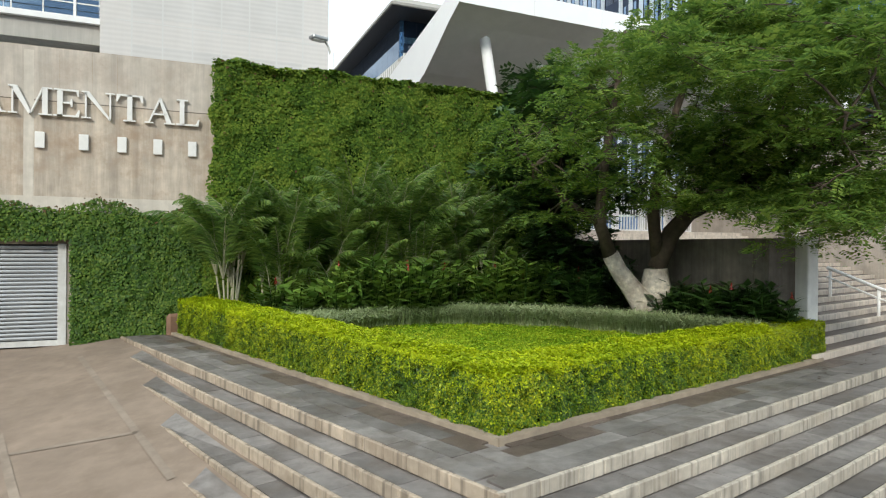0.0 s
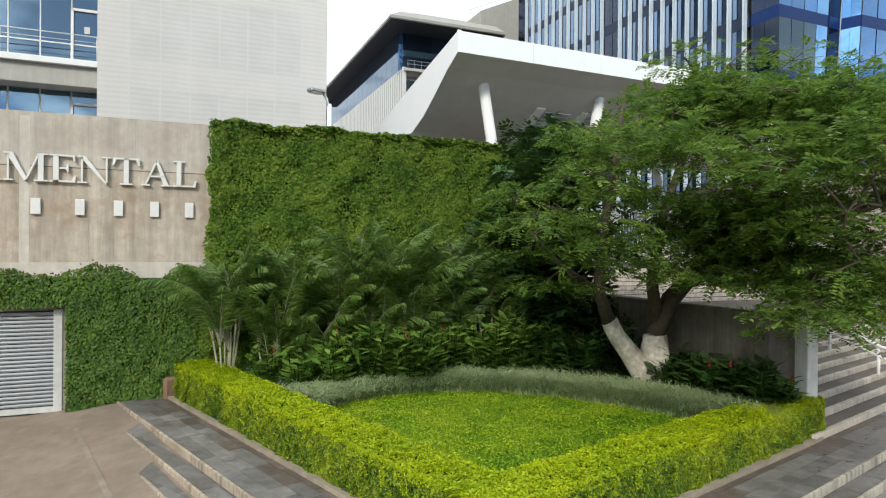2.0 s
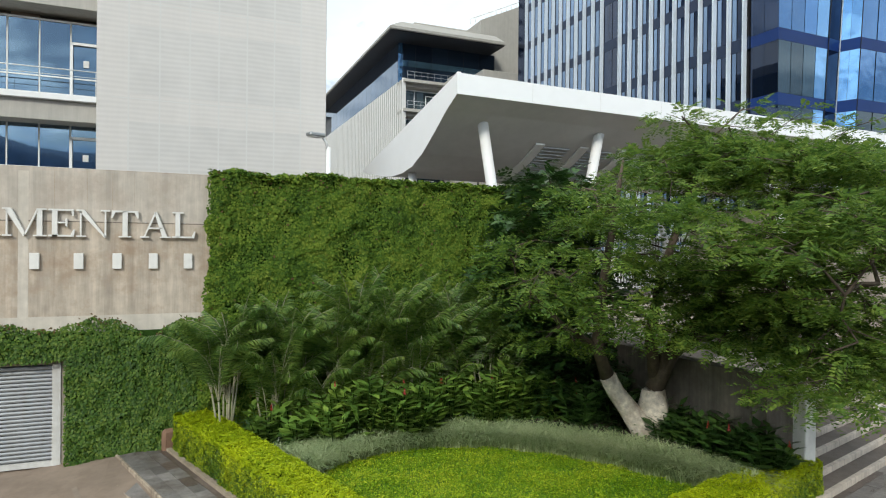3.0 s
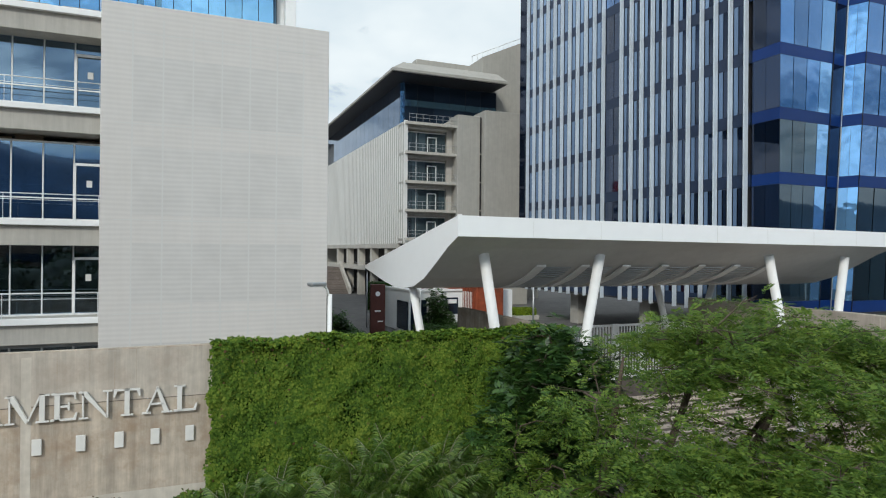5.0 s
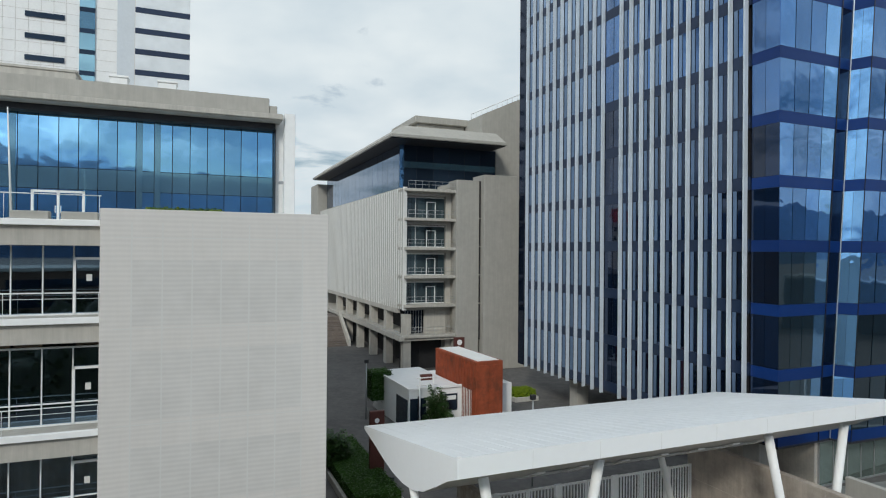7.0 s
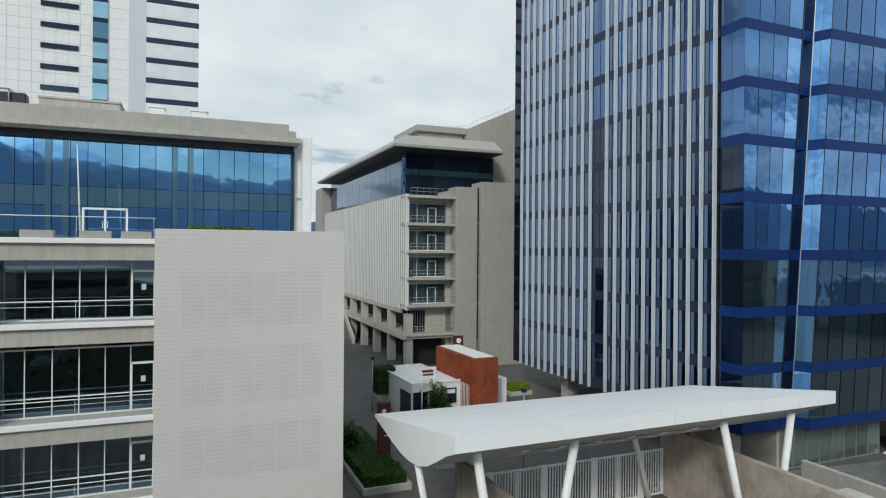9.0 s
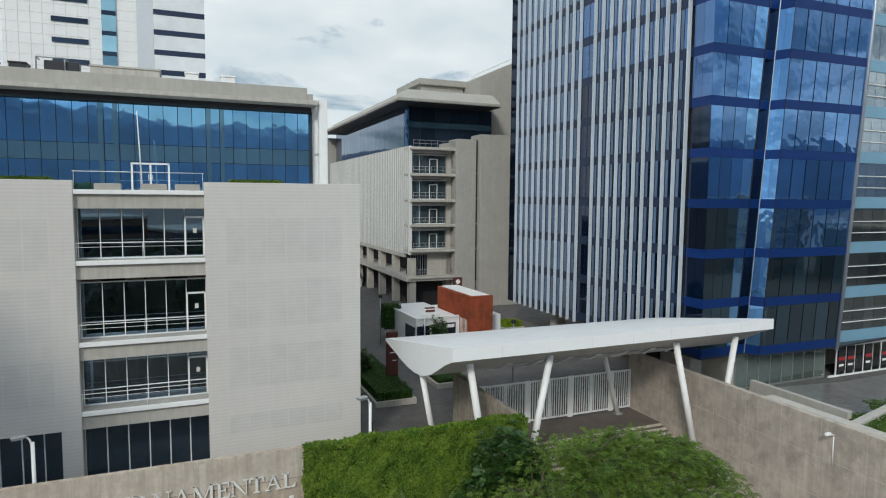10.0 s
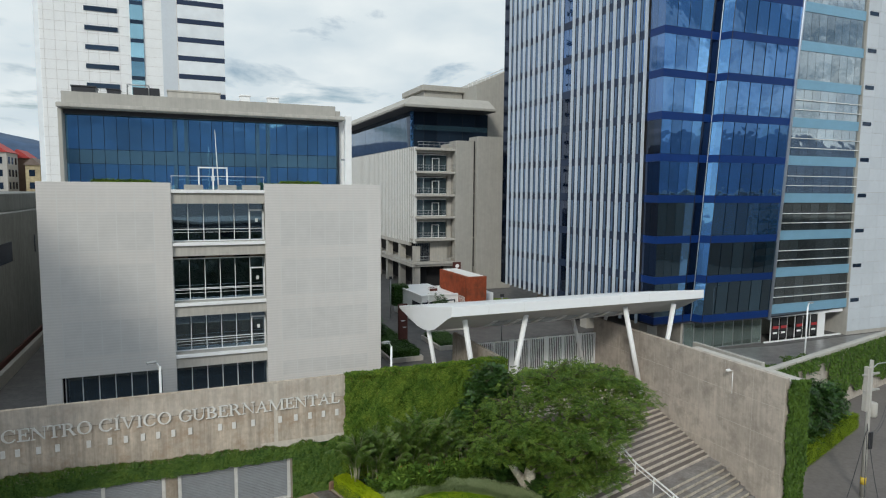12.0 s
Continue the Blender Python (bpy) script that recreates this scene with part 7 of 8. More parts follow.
# ---- gingers with red flower heads ----
def ginger(x, y, h, stems, seed, flowers, mt=None):
    rng = np.random.default_rng(seed)
    ob = thing("ginger_plant", pose(x, y, 0.40), "leafy red ginger clump with broad pointed leaves", "shrub", "gingers in the bed")
    sets, st = [], bmesh.new()
    fl = []
    for s in range(stems):
        th = rng.uniform(0, 2 * math.pi)
        hh = h * rng.uniform(0.6, 1.0)
        ln = rng.uniform(0.1, 0.45)
        d = np.array([math.cos(th), math.sin(th), 0])
        tip = d * ln * 1.2 + [0, 0, hh]
        b0 = d * rng.uniform(0, 0.15)
        tube(st, [tuple(b0), tuple(b0 * 0.5 + tip * 0.5), tuple(tip)], 0.012, 4, cap=False)
        m = int(8 + hh * 8)
        f = np.linspace(0.2, 1.0, m)
        p = b0 + (tip - b0) * f[:, None]
        yaw = np.where(np.arange(m) % 2 == 0, th + 1.57, th - 1.57) + rng.normal(0, 0.5, m)
        td = np.stack([np.cos(yaw), np.sin(yaw), rng.uniform(0.0, 1.0, m)], 1)
        nr = unit(np.stack([-np.cos(yaw) * 0.5, -np.sin(yaw) * 0.5, np.ones(m)], 1) + rng.normal(0, 0.15, (m, 3)))
        L = rng.uniform(0.28, 0.48, m)
        v, fq = leaf_quads(p, nr, td, L, L * 0.42, -0.05)
        v.reshape(-1, 4, 3)[:, 2, 2] -= 0.16 * L
        sets.append((v, fq))
        if s < flowers:
            k = 26
            z = rng.uniform(0, 0.14, k)
            an = rng.uniform(0, 6.28, k)
            rr = 0.035 * (1 - z / 0.18)
            p = tip + np.stack([np.cos(an) * rr, np.sin(an) * rr, z + 0.03], 1)
            v, fq = leaf_quads(p, unit(np.stack([np.cos(an), np.sin(an), np.full(k, 0.3)], 1)), np.stack([np.cos(an) * 0.5, np.sin(an) * 0.5, np.ones(k)], 1), np.full(k, 0.05), np.full(k, 0.032))
            fl.append((v, fq))
    part("stem", st, VINE_BASE, ob)["kind"] = "stuff"
    V, F = gather(*sets)
    part("leaves", cloud("leaves", V, F, mt or GINGER), None, ob)["kind"] = "stuff"
    for v, f in fl:
        part("flower_head", cloud("flower_head", v, f, FLOWER), None, ob, "red flower head")


grng = random.Random(21)
for i in range(34):
    f = i / 33
    a = 2.2 + 7.6 * f + grng.uniform(-0.3, 0.3)
    b = 15.6 - 0.35 * f + grng.uniform(-0.6, 0.6)
    w = at(a, b).translation
    ginger(w.x, w.y, grng.uniform(1.25, 1.85) * (0.75 if f < 0.2 else 1.0), grng.randint(8, 11), 100 + i, 1 if i % 3 == 0 else 0)
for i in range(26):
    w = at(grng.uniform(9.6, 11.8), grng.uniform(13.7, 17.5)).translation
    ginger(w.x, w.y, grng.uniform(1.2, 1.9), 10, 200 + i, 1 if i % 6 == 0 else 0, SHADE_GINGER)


# gingers by the stair wall, its shade put into their leaf colour
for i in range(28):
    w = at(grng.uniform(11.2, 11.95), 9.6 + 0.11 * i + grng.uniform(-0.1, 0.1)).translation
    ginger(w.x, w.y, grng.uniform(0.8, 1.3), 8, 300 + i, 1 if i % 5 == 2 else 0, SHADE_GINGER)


# ---- trees ----
def sprays(tips, dirs, rng, length, pairs, leaflet):
    """Feathered sprays: at each tip a rachis along dirs with leaflets on both sides."""
    n = len(tips)
    d = unit(dirs)
    side = unit(np.cross(d, np.tile([0, 0, 1.0], (n, 1)) + rng.normal(0, 0.25, (n, 3))))
    up = np.cross(side, d)
    sets = []
    L = length * rng.uniform(0.7, 1.25, n)
    for k in range(pairs):
        t = (k + 0.5) / pairs
        base = tips + d * (L * t)[:, None] - np.array([0, 0, 1.0]) * (0.28 * L * t * t)[:, None]
        s = leaflet * (0.65 + 0.7 * math.sin(math.pi * t)) * rng.uniform(0.85, 1.15, n)
        for sg in (-1, 1):
            sets.append(leaf_quads(base, unit(up + rng.normal(0, 0.18, (n, 3))), side * sg + d * 0.45, s, s * 0.42, 0.02))
    return gather(*sets)


def gnarl(bm, much):
    """Lumps and flutes on a trunk."""
    for v in bm.verts:
        k = noise.noise_vector(v.co * 2.6) * much + noise.noise_vector(v.co * 7.0) * much * 0.4
        v.co += Vector((k.x, k.y, k.z * 0.3))
    return bm


def tree(base, pads, limbs, trunk, seed, mt, label, spray=(0.42, 5, 0.15), per_pad=40, pad_r=(0.9, 0.28), name="shade_tree"):
    """base: foot; trunk: list of polylines with radii; limbs: fork points; pads: leaf pad centres."""
    rng = np.random.default_rng(seed)
    ob = thing(name, pose(*base), label, "tree")
    for pts, rad, mat_ in trunk:
        part("trunk", gnarl(tube(bmesh.new(), pts, rad, 14), 0.07 if max(rad) > 0.3 else 0.03), mat_, ob)
    br = bmesh.new()
    nodes = [np.array(p, float) for p in limbs]
    depth = [0] * len(nodes)
    first = np.array(nodes)
    order = sorted(range(len(pads)), key=lambda i: np.min(np.linalg.norm(first - np.array(pads[i]), axis=1)))
    for i in order:
        c = np.array(pads[i], float)
        d = np.linalg.norm((np.array(nodes) - c) * [1, 1, 1.3], axis=1) + 0.12 * np.array(depth)
        k = int(np.argmin(d))
        f, lvl = nodes[k], depth[k]
        r0 = max(0.012, 0.04 * 0.72 ** lvl)
        mid = (f + c) / 2 + [0, 0, 0.10] + rng.normal(0, 0.08, 3)
        tube(br, [tuple(f), tuple(mid), tuple(c)], [r0, r0 * 0.75, r0 * 0.5], 5, cap=False)
        for j in range(3):
            e = c + rng.normal(0, 1, 3) * [pad_r[0] * 0.5, pad_r[0] * 0.5, 0.1]
            tube(br, [tuple((mid + c) / 2), tuple(e)], [0.010, 0.004], 4, cap=False)
        nodes.append(c)
        depth.append(lvl + 1)
    o = part("branch", br, BARK, ob)
    o["kind"] = "stuff"
    tips, dirs = [], []
    for c in pads:
        k = int(per_pad * rng.uniform(0.6, 1.3))
        th = rng.uniform(0, 6.283, k)
        r = pad_r[0] * np.sqrt(rng.uniform(0, 1, k)) * rng.uniform(0.8, 1.2)
        z = rng.normal(0, pad_r[1], k) - 0.18 * (r / pad_r[0]) ** 2
        tips.append(np.array(c) + np.stack([np.cos(th) * r, np.sin(th) * r, z], 1))
        dirs.append(np.stack([np.cos(th), np.sin(th), rng.normal(0.0, 0.25, k)], 1) + rng.normal(0, 0.3, (k, 3)))
    V, F = sprays(np.concatenate(tips), np.concatenate(dirs), rng, *spray)
    o = part("crown", cloud("crown", V, F, mt), None, ob, "layered fern-like foliage")
    o["kind"] = "stuff"
    return ob


def crown_top(y):
    """Height of the flat crown, lower towards the terrace."""
    return min(max(7.9 + 0.2 * (y - 13.5), 7.2), 8.6)


def big_tree():
    bx, by, bz = 5.35, 16.0, 0.40
    rng = np.random.default_rng(5)
    L = lambda *p: tuple(np.array(p) - (bx, by, bz))
    trunk = [([L(5.50, 16.0, 0.3), L(5.50, 16.0, 0.6), L(5.47, 16.0, 1.0), L(5.50, 15.98, 1.45), L(5.48, 15.98, 1.9)], [0.56, 0.42, 0.36, 0.37, 0.30], LIME_BARK),
             ([L(5.42, 15.95, 0.5), L(5.15, 15.92, 1.0), L(4.78, 15.9, 1.45), L(4.50, 15.86, 1.85), L(4.25, 15.85, 2.25)], [0.38, 0.31, 0.25, 0.23, 0.20], LIME_BARK),
             ([L(4.25, 15.85, 2.24), L(3.95, 15.6, 3.0), L(3.95, 15.3, 4.4), L(4.2, 15.0, 6.4), L(4.3, 14.8, 7.6)], [0.18, 0.15, 0.11, 0.07, 0.03], BARK),
             ([L(5.48, 15.98, 1.89), L(5.85, 15.9, 2.8), L(6.5, 15.6, 3.7), L(7.4, 15.2, 5.0), L(8.0, 14.8, 6.6)], [0.24, 0.24, 0.18, 0.12, 0.05], BARK),
             ([L(5.5, 15.95, 2.2), L(5.3, 15.7, 3.3), L(5.4, 15.3, 4.8), L(5.9, 14.9, 6.8), L(6.1, 14.8, 8.2)], [0.17, 0.14, 0.11, 0.07, 0.03], BARK),
             ([L(6.5, 15.6, 3.7), L(8.2, 14.5, 4.5), L(9.8, 13.6, 5.3), L(11.2, 13.0, 5.7)], [0.14, 0.11, 0.07, 0.03], BARK),
             ([L(6.0, 15.8, 3.1), L(7.2, 14.2, 4.0), L(7.8, 12.6, 4.7), L(8.0, 11.4, 4.9)], [0.13, 0.10, 0.06, 0.03], BARK),
             ([L(3.95, 15.6, 3.0), L(3.0, 15.4, 3.6), L(2.2, 15.2, 4.4)], [0.10, 0.07, 0.03], BARK),
             ([L(5.75, 15.9, 2.7), L(7.0, 16.6, 3.8), L(8.6, 17.2, 5.2), L(9.6, 17.3, 6.4)], [0.14, 0.11, 0.07, 0.03], BARK)]
    limbs = [p for pts, r, m in trunk[2:] for p in pts[1:]]
    pads = []
    tries = 0
    while len(pads) < 120 and tries < 9000:
        tries += 1
        th, r = rng.uniform(0, 6.283), math.sqrt(rng.uniform(0, 1))
        x, y = 7.2 + 5.7 * r * math.cos(th), 14.4 + 4.4 * r * math.sin(th)
        if y > 17.6 - 0.1 * x + 1.2:
            continue
        top = crown_top(y) + 0.1 - 1.5 * r ** 2.6
        z = top - abs(rng.normal(0, 1.3)) - (0.0 if rng.random() < 0.75 else rng.uniform(0.5, 2.4))
        if z < 2.9 + 0.9 * (1 - r):
            continue
        if (x < 4.9 and z > 6.6) or (x < 3.4 and z > 5.6):
            continue
        # gap through which the gate shows
        if 3.9 < x < 5.1 and 3.2 < z < 5.0 and y < 15.6:
            continue
        pads.append(L(x, y, z))
    lid = 0
    while lid < 84:
        th, r = rng.uniform(0, 6.283), math.sqrt(rng.uniform(0, 1))
        x, y = 7.9 + 5.0 * r * math.cos(th), 14.2 + 4.2 * r * math.sin(th)
        if y > 17.6 - 0.1 * x + 1.2:
            continue
        pads.append(L(x, y, crown_top(y) - 1.2 * r ** 2.4 - rng.uniform(0, 0.5)))
        lid += 1
    for i in range(30):
        x, y = rng.uniform(4.6, 11.0), rng.uniform(14.2, 17.2)
        pads.append(L(x, y, crown_top(y) - 0.03 * (x - 7.5) ** 2 - rng.uniform(0, 0.5)))
    # airy towards the creeper wall
    pads = [p for p in pads if not (p[0] + bx < 5.9 and p[2] + bz > 6.3 and rng.random() < 0.6)]
    # the underside climbs away from the stair
    pads = [p for p in pads if (p[0] + bx) - 0.64 * (p[1] + by) - 0.87 * (p[2] + bz) < -3.0]
    low = 0
    while low < 44:
        x, y, z = rng.uniform(5.6, 12.2), rng.uniform(10.4, 15.2), rng.uniform(3.0, 6.2)
        if (x - 7.6) ** 2 / 26 + (y - 14) ** 2 / 14 > 1 or (x < 6.6 and z < 3.8) or x - 0.64 * y - 0.87 * z > -2.9:
            continue
        pads.append(L(x, y, z))
        low += 1
    # boughs that hang over the pillar and the foot of the stair
    for i in range(26):
        x, y = rng.uniform(6.9, 10.2), rng.uniform(11.3, 13.2)
        pads.append(L(x, y, 2.55 + 0.2 * (x - 7.2) + rng.uniform(0, 1.1)))
    for i in range(26):
        pads.append(L(rng.uniform(5.3, 8.2), rng.uniform(12.6, 15.0), rng.uniform(3.2, 4.8)))
    mid = 0
    while mid < 22:
        x, y, z = rng.uniform(4.0, 7.6), rng.uniform(12.9, 15.2), rng.uniform(3.4, 5.4)
        if 3.7 < x < 5.3 and z > 4.0:
            continue
        pads.append(L(x, y, z))
        mid += 1
    for p in ((6.4, 10.9, 3.1), (6.9, 10.7, 3.0), (6.8, 11.2, 3.5), (7.3, 10.9, 3.9), (3.0, 15.0, 4.2), (2.2, 15.4, 4.0), (3.2, 14.8, 3.3), (2.6, 15.3, 3.3), (1.9, 15.7, 4.7), (5.6, 14.6, 8.6), (6.6, 14.2, 8.3), (8.4, 14.6, 8.7), (9.6, 14.0, 8.4), (7.4, 15.2, 9.0)):
        pads.append(L(*p))
    tree((bx, by, bz), pads, limbs, trunk, 5, TREE_LEAF, "spreading tree with fern-like foliage and limewashed twin trunk", spray=(0.44, 8, 0.105), per_pad=42, pad_r=(0.80, 0.085))


big_tree()


def dark_tree():
    rng = np.random.default_rng(8)
    bx, by, bz = 3.4, 18.3, 0.4
    trunk = [([(0, 0, 0), (0.1, -0.1, 1.5), (0.0, -0.2, 3.5), (0.1, -0.1, 6.6)], [0.13, 0.11, 0.08, 0.03], BARK)]
    limbs = trunk[0][0][1:]
    pads = []
    for i in range(74):
        z = rng.uniform(0.8, 7.2)
        r = rng.uniform(0.2, 2.3) * (1 - 0.35 * abs(z - 4.0) / 3.4)
        th = rng.uniform(0, 6.283)
        px, py = r * math.cos(th), r * math.sin(th) * 0.75
        if -(bx + px) * 0.3827 + (by + py) * 0.9239 > 17.7 and z < 7.0:
            continue
        pads.append((px, py, z))
    tree((bx, by, bz), pads, limbs, trunk, 8, DARK_LEAF, "dark leafy small tree against the creeper wall", spray=(0.4, 4, 0.24), per_pad=34, pad_r=(0.55, 0.25), name="small_tree")


dark_tree()


def street_tree(a, b, h, rad, seed, base=LOW, mt=None):
    rng = np.random.default_rng(seed)
    o = at(a, b, base).translation
    trunk = [([(0, 0, 0), (0.1, 0, h * 0.35), (0, 0.1, h * 0.8)], [0.12, 0.09, 0.03], BARK)]
    pads = []
    for i in range(int(30 * h / 4)):
        z = rng.uniform(0.25, 1.0) * h
        r = rad * rng.uniform(0.2, 1.0) * math.sin(math.pi * min(1, 0.15 + 0.85 * z / h)) ** 0.6
        th = rng.uniform(0, 6.283)
        pads.append((r * math.cos(th), r * math.sin(th), z))
    tree(tuple(o), pads, trunk[0][0][1:], trunk, seed, mt or DARK_LEAF, "young leafy tree beside the walls", spray=(0.35, 4, 0.22), per_pad=22, pad_r=(0.5, 0.3), name="young_tree")


for i, (a, b, h, r) in enumerate(((34.4, 12.2, 4.0, 1.2), (36.4, 13.0, 4.7, 1.4), (38.6, 14.0, 5.3, 1.5), (40.6, 14.6, 4.2, 1.3), (42.6, 15.4, 3.6, 1.2), (32.6, 11.6, 3.2, 1.0))):
    street_tree(a, b, h, r, 60 + i)
for i, (a, b, h, r) in enumerate(((9.4, 41.5, 2.4, 0.9), (8.9, 52.5, 4.8, 1.3), (19.0, 47.2, 3.4, 0.9))):
    street_tree(a, b, h, r, 80 + i, UP)


def clipped(name, m, x1, y1, h, n, mt, label, category):
    """A box of clipped foliage."""
    area = [x1 * y1, x1 * h, x1 * h, y1 * h, y1 * h]
    pick = R.choice(5, n, p=np.array(area) / sum(area))
    u, w = R.random(n), R.random(n)
    p = np.empty((n, 3))
    nr = np.zeros((n, 3))
    for k, (fx, fy, fz, nn) in enumerate((("u", "w", 1, (0, 0, 1)), ("u", 0, "w", (0, -1, 0.2)), ("u", 1, "w", (0, 1, 0.2)), (0, "u", "w", (-1, 0, 0.2)), (1, "u", "w", (1, 0, 0.2)))):
        s = pick == k
        for ax, (val, full) in enumerate(((fx, x1), (fy, y1), (fz, h))):
            p[s, ax] = (u[s] if val == "u" else w[s] if val == "w" else np.full(s.sum(), float(val))) * full
        nr[s] = nn
    p += R.normal(0, 0.05, (n, 3))
    L = R.uniform(0.08, 0.16, n) * (0.55 if n > 20000 else 1.0)
    v, f = leaf_quads(p, unit(nr + R.normal(0, 0.4, (n, 3))), R.normal(0, 1, (n, 3)), L, L * 0.6)
    ob = thing(name, m, label, category)
    part("leaves", cloud("leaves", v, f, mt), None, ob)["kind"] = "stuff"
    part("twig_core", boxes((0.05, 0.05, 0, x1 - 0.05, y1 - 0.05, h - 0.04)), VINE_BASE, ob)


clipped("street_hedge", at(31.4, 9.9, LOW, 19), 14.5, 1.4, 1.25, 46000, STREET_HEDGE, "clipped yellow-green hedge beside the street", "hedge")
for (a0, b0, a1, b1), h in zip(PLANTERS, (0.7, 0.35, 0.6, 0.7)):
    clipped("planter_shrubs", at(a0 + 0.25, b0 + 0.25, UP + 0.36), a1 - a0 - 0.5, b1 - b0 - 0.5, h, 3500, DARK_LEAF if h < 0.69 or a0 < 10 else STREET_HEDGE, "shrubs filling a court planter", "shrubs")
clipped("clipped_bush", at(15.6, 54.5, UP + 1.3), 1.9, 1.9, 2.6, 2500, DARK_LEAF, "dark clipped block-shaped bush in the court", "bush")
for a, b, x1 in ((-14.5, 29.5, 3.6), (-1.6, 29.5, 3.0)):
    clipped("terrace_shrubs", at(a, b, 19.22), x1, 0.9, 0.62, 3600, VINE, "green shrubs on the roof terrace", "shrubs")

# ---- stair: terrace round the hedge, flights below and above ----
ML = pose(0.7, 7.55, 0, 0, 0, 41.3)     # the arm that runs up beside the driveway
RISE, TREAD = 0.16, 0.41


def meet(p, d, r, e):
    """Where the plan lines p + s d and r + t e cross."""
    k = (d.x * e.y - d.y * e.x)
    s = ((r.x - p.x) * e.y - (r.y - p.y) * e.x) / k
    return p + s * d


E1 = Vector((math.cos(radians(STAIR)), math.sin(radians(STAIR))))
E2 = Vector((-math.sin(radians(41.3)), math.cos(radians(41.3))))


def edge(off):
    """The outer corner and the far ends of the L-shaped edge that lies off metres outside the planter."""
    o = Vector((0.7, 7.55))
    pr = o + Vector((E1.y, -E1.x)) * off
    pl = o + Vector((-E2.y, E2.x)) * off
    c = meet(pr, E1, pl, E2)
    wall_p, wall_d = Vector(at(26.58, 0).translation[:2]), Vector((-math.sin(radians(GRID)), math.cos(radians(GRID))))
    return c, meet(pr, E1, wall_p, wall_d), c + E2 * 13.6


def ell(name, off0, off1, z0, z1, mt, ob, label="", left=True):
    """An L-shaped bed between two offsets."""
    c0, r0, l0 = edge(off0)
    c1, r1, l1 = edge(off1)
    bm = bmesh.new()
    for quad in ((c1, r1, r0, c0), (l1, c1, c0, l0))[:2 if left else 1]:
        lo = [bm.verts.new((p.x, p.y, z0)) for p in quad]
        hi = [bm.verts.new((p.x, p.y, z1)) for p in quad]
        bm.faces.new(hi)
        for i in range(4):
            bm.faces.new((lo[i], lo[(i + 1) % 4], hi[(i + 1) % 4], hi[i]))
    return part(name, bm, mt, ob, label)


lower = thing("stair_lower", pose(0, 0, 0), "broad outdoor steps of dark slate with pale stone nosings", "steps", kind="structure")
rng = random.Random(11)
OFF0 = 1.12
blocks = [data("nosing", boxes((0.003, 0.0, 0.0, w - 0.003, 0.06, RISE + 0.012), bevel=0.01), NOSING) for w in (0.45, 0.6, 0.75)]
widths = (0.45, 0.6, 0.75)
# driveway arm: brown stain plus that side's shade put into the colour
stained = [data("nosing", boxes((0.003, 0.0, 0.0, w - 0.003, 0.06, RISE + 0.012), bevel=0.01), NOSING_STAINED_DIM) for w in (0.45, 0.6, 0.75)]
grimy = [data("slab", boxes((0.003, 0.003, 0, w - 0.003, 0.297, 0.03)), SLATE_GRIMY) for w in (0.45, 0.6, 0.75)]
tiles = [data("slab", boxes((0.003, 0.003, 0, w - 0.003, 0.297, 0.03)), SLATE) for w in (0.45, 0.6, 0.75)]


rest = {}


def run(p0, p1, z, me_list, name, parent):
    """Lay pieces end to end from p0 to p1, to the left of the way."""
    d = p1 - p0
    ln = d.length
    d.normalize()
    s = 0.0
    while s < ln - 0.4:
        k = rng.randrange(3)
        if name == "slab" and s == 0.0:
            s += rng.random() * 0.3
        o = p0 + d * s
        m = pose(o.x, o.y, z + rng.uniform(-0.003, 0.003), 0, 0, math.degrees(math.atan2(d.y, d.x)) + rng.uniform(-0.15, 0.15))
        if s > 13.0:
            rest.setdefault(name, []).append((me_list[k], m))
        else:
            part(name, me_list[k], None, parent, m=m)
        s += widths[k]


for k in range(11):
    off = OFF0 + TREAD * k
    z = -RISE * k
    inner = 0.0 if k == 0 else off - TREAD
    ell("bed", inner - (0.1 if k else 0.0), off - 0.05, LOW - 1.4, z - 0.02, SLATE, lower, left=k < 7)
    c, r, l = edge(off)
    run(c, r, z - RISE - 0.005, blocks, "nosing", lower)
    if k < 7:
        run(l, c, z - RISE - 0.005, stained, "nosing", lower)
    rows = 4 if k == 0 else 1
    for j in range(rows):
        c2, r2, l2 = edge(off - 0.062 - 0.3 * j)
        lay = grimy if j == 3 else tiles[:1] + grimy[1:2] + tiles[2:] if j == 2 else tiles
        run(c2, r2, z - 0.026, lay, "slab", lower)
        if k < 7:
            run(l2, c2, z - 0.026, lay, "slab", lower)
    # slate wedge where the tread runs out flush into the driveway
    if 0 < k < 7:
        def runs_out(offset):
            o = edge(offset)[0]
            d = 13.5
            while d > 0 and slope(*(o + E2 * d)) > z:
                d -= 0.05
            return o, d
        (o1, d1), (o0, d0) = runs_out(off), runs_out(off - TREAD + 0.06)
        if d1 > d0 + 0.05:
            tri = [o0 + E2 * d0, o1 + E2 * d1, o0 + E2 * d1]
            bm = bmesh.new()
            bm.faces.new([bm.verts.new((p.x, p.y, slope(p.x, p.y) + 0.006)) for p in tri])
            bmesh.ops.subdivide_edges(bm, edges=bm.edges[:], cuts=3, use_grid_fill=True)
            for v in bm.verts:
                v.co.z = slope(v.co.x, v.co.y) + 0.008
            part("end_slab", bm, SLATE, lower)
# the far end of the flight, towards the east wall
for name, items in rest.items():
    bm = bmesh.new()
    for me, m in items:
        me = me.copy()
        me.transform(m)
        bm.from_mesh(me)
        bpy.data.meshes.remove(me)
    o = part("far_" + name + "s", bm, NOSING if name == "nosing" else SLATE, lower)
    o["kind"] = "stuff"

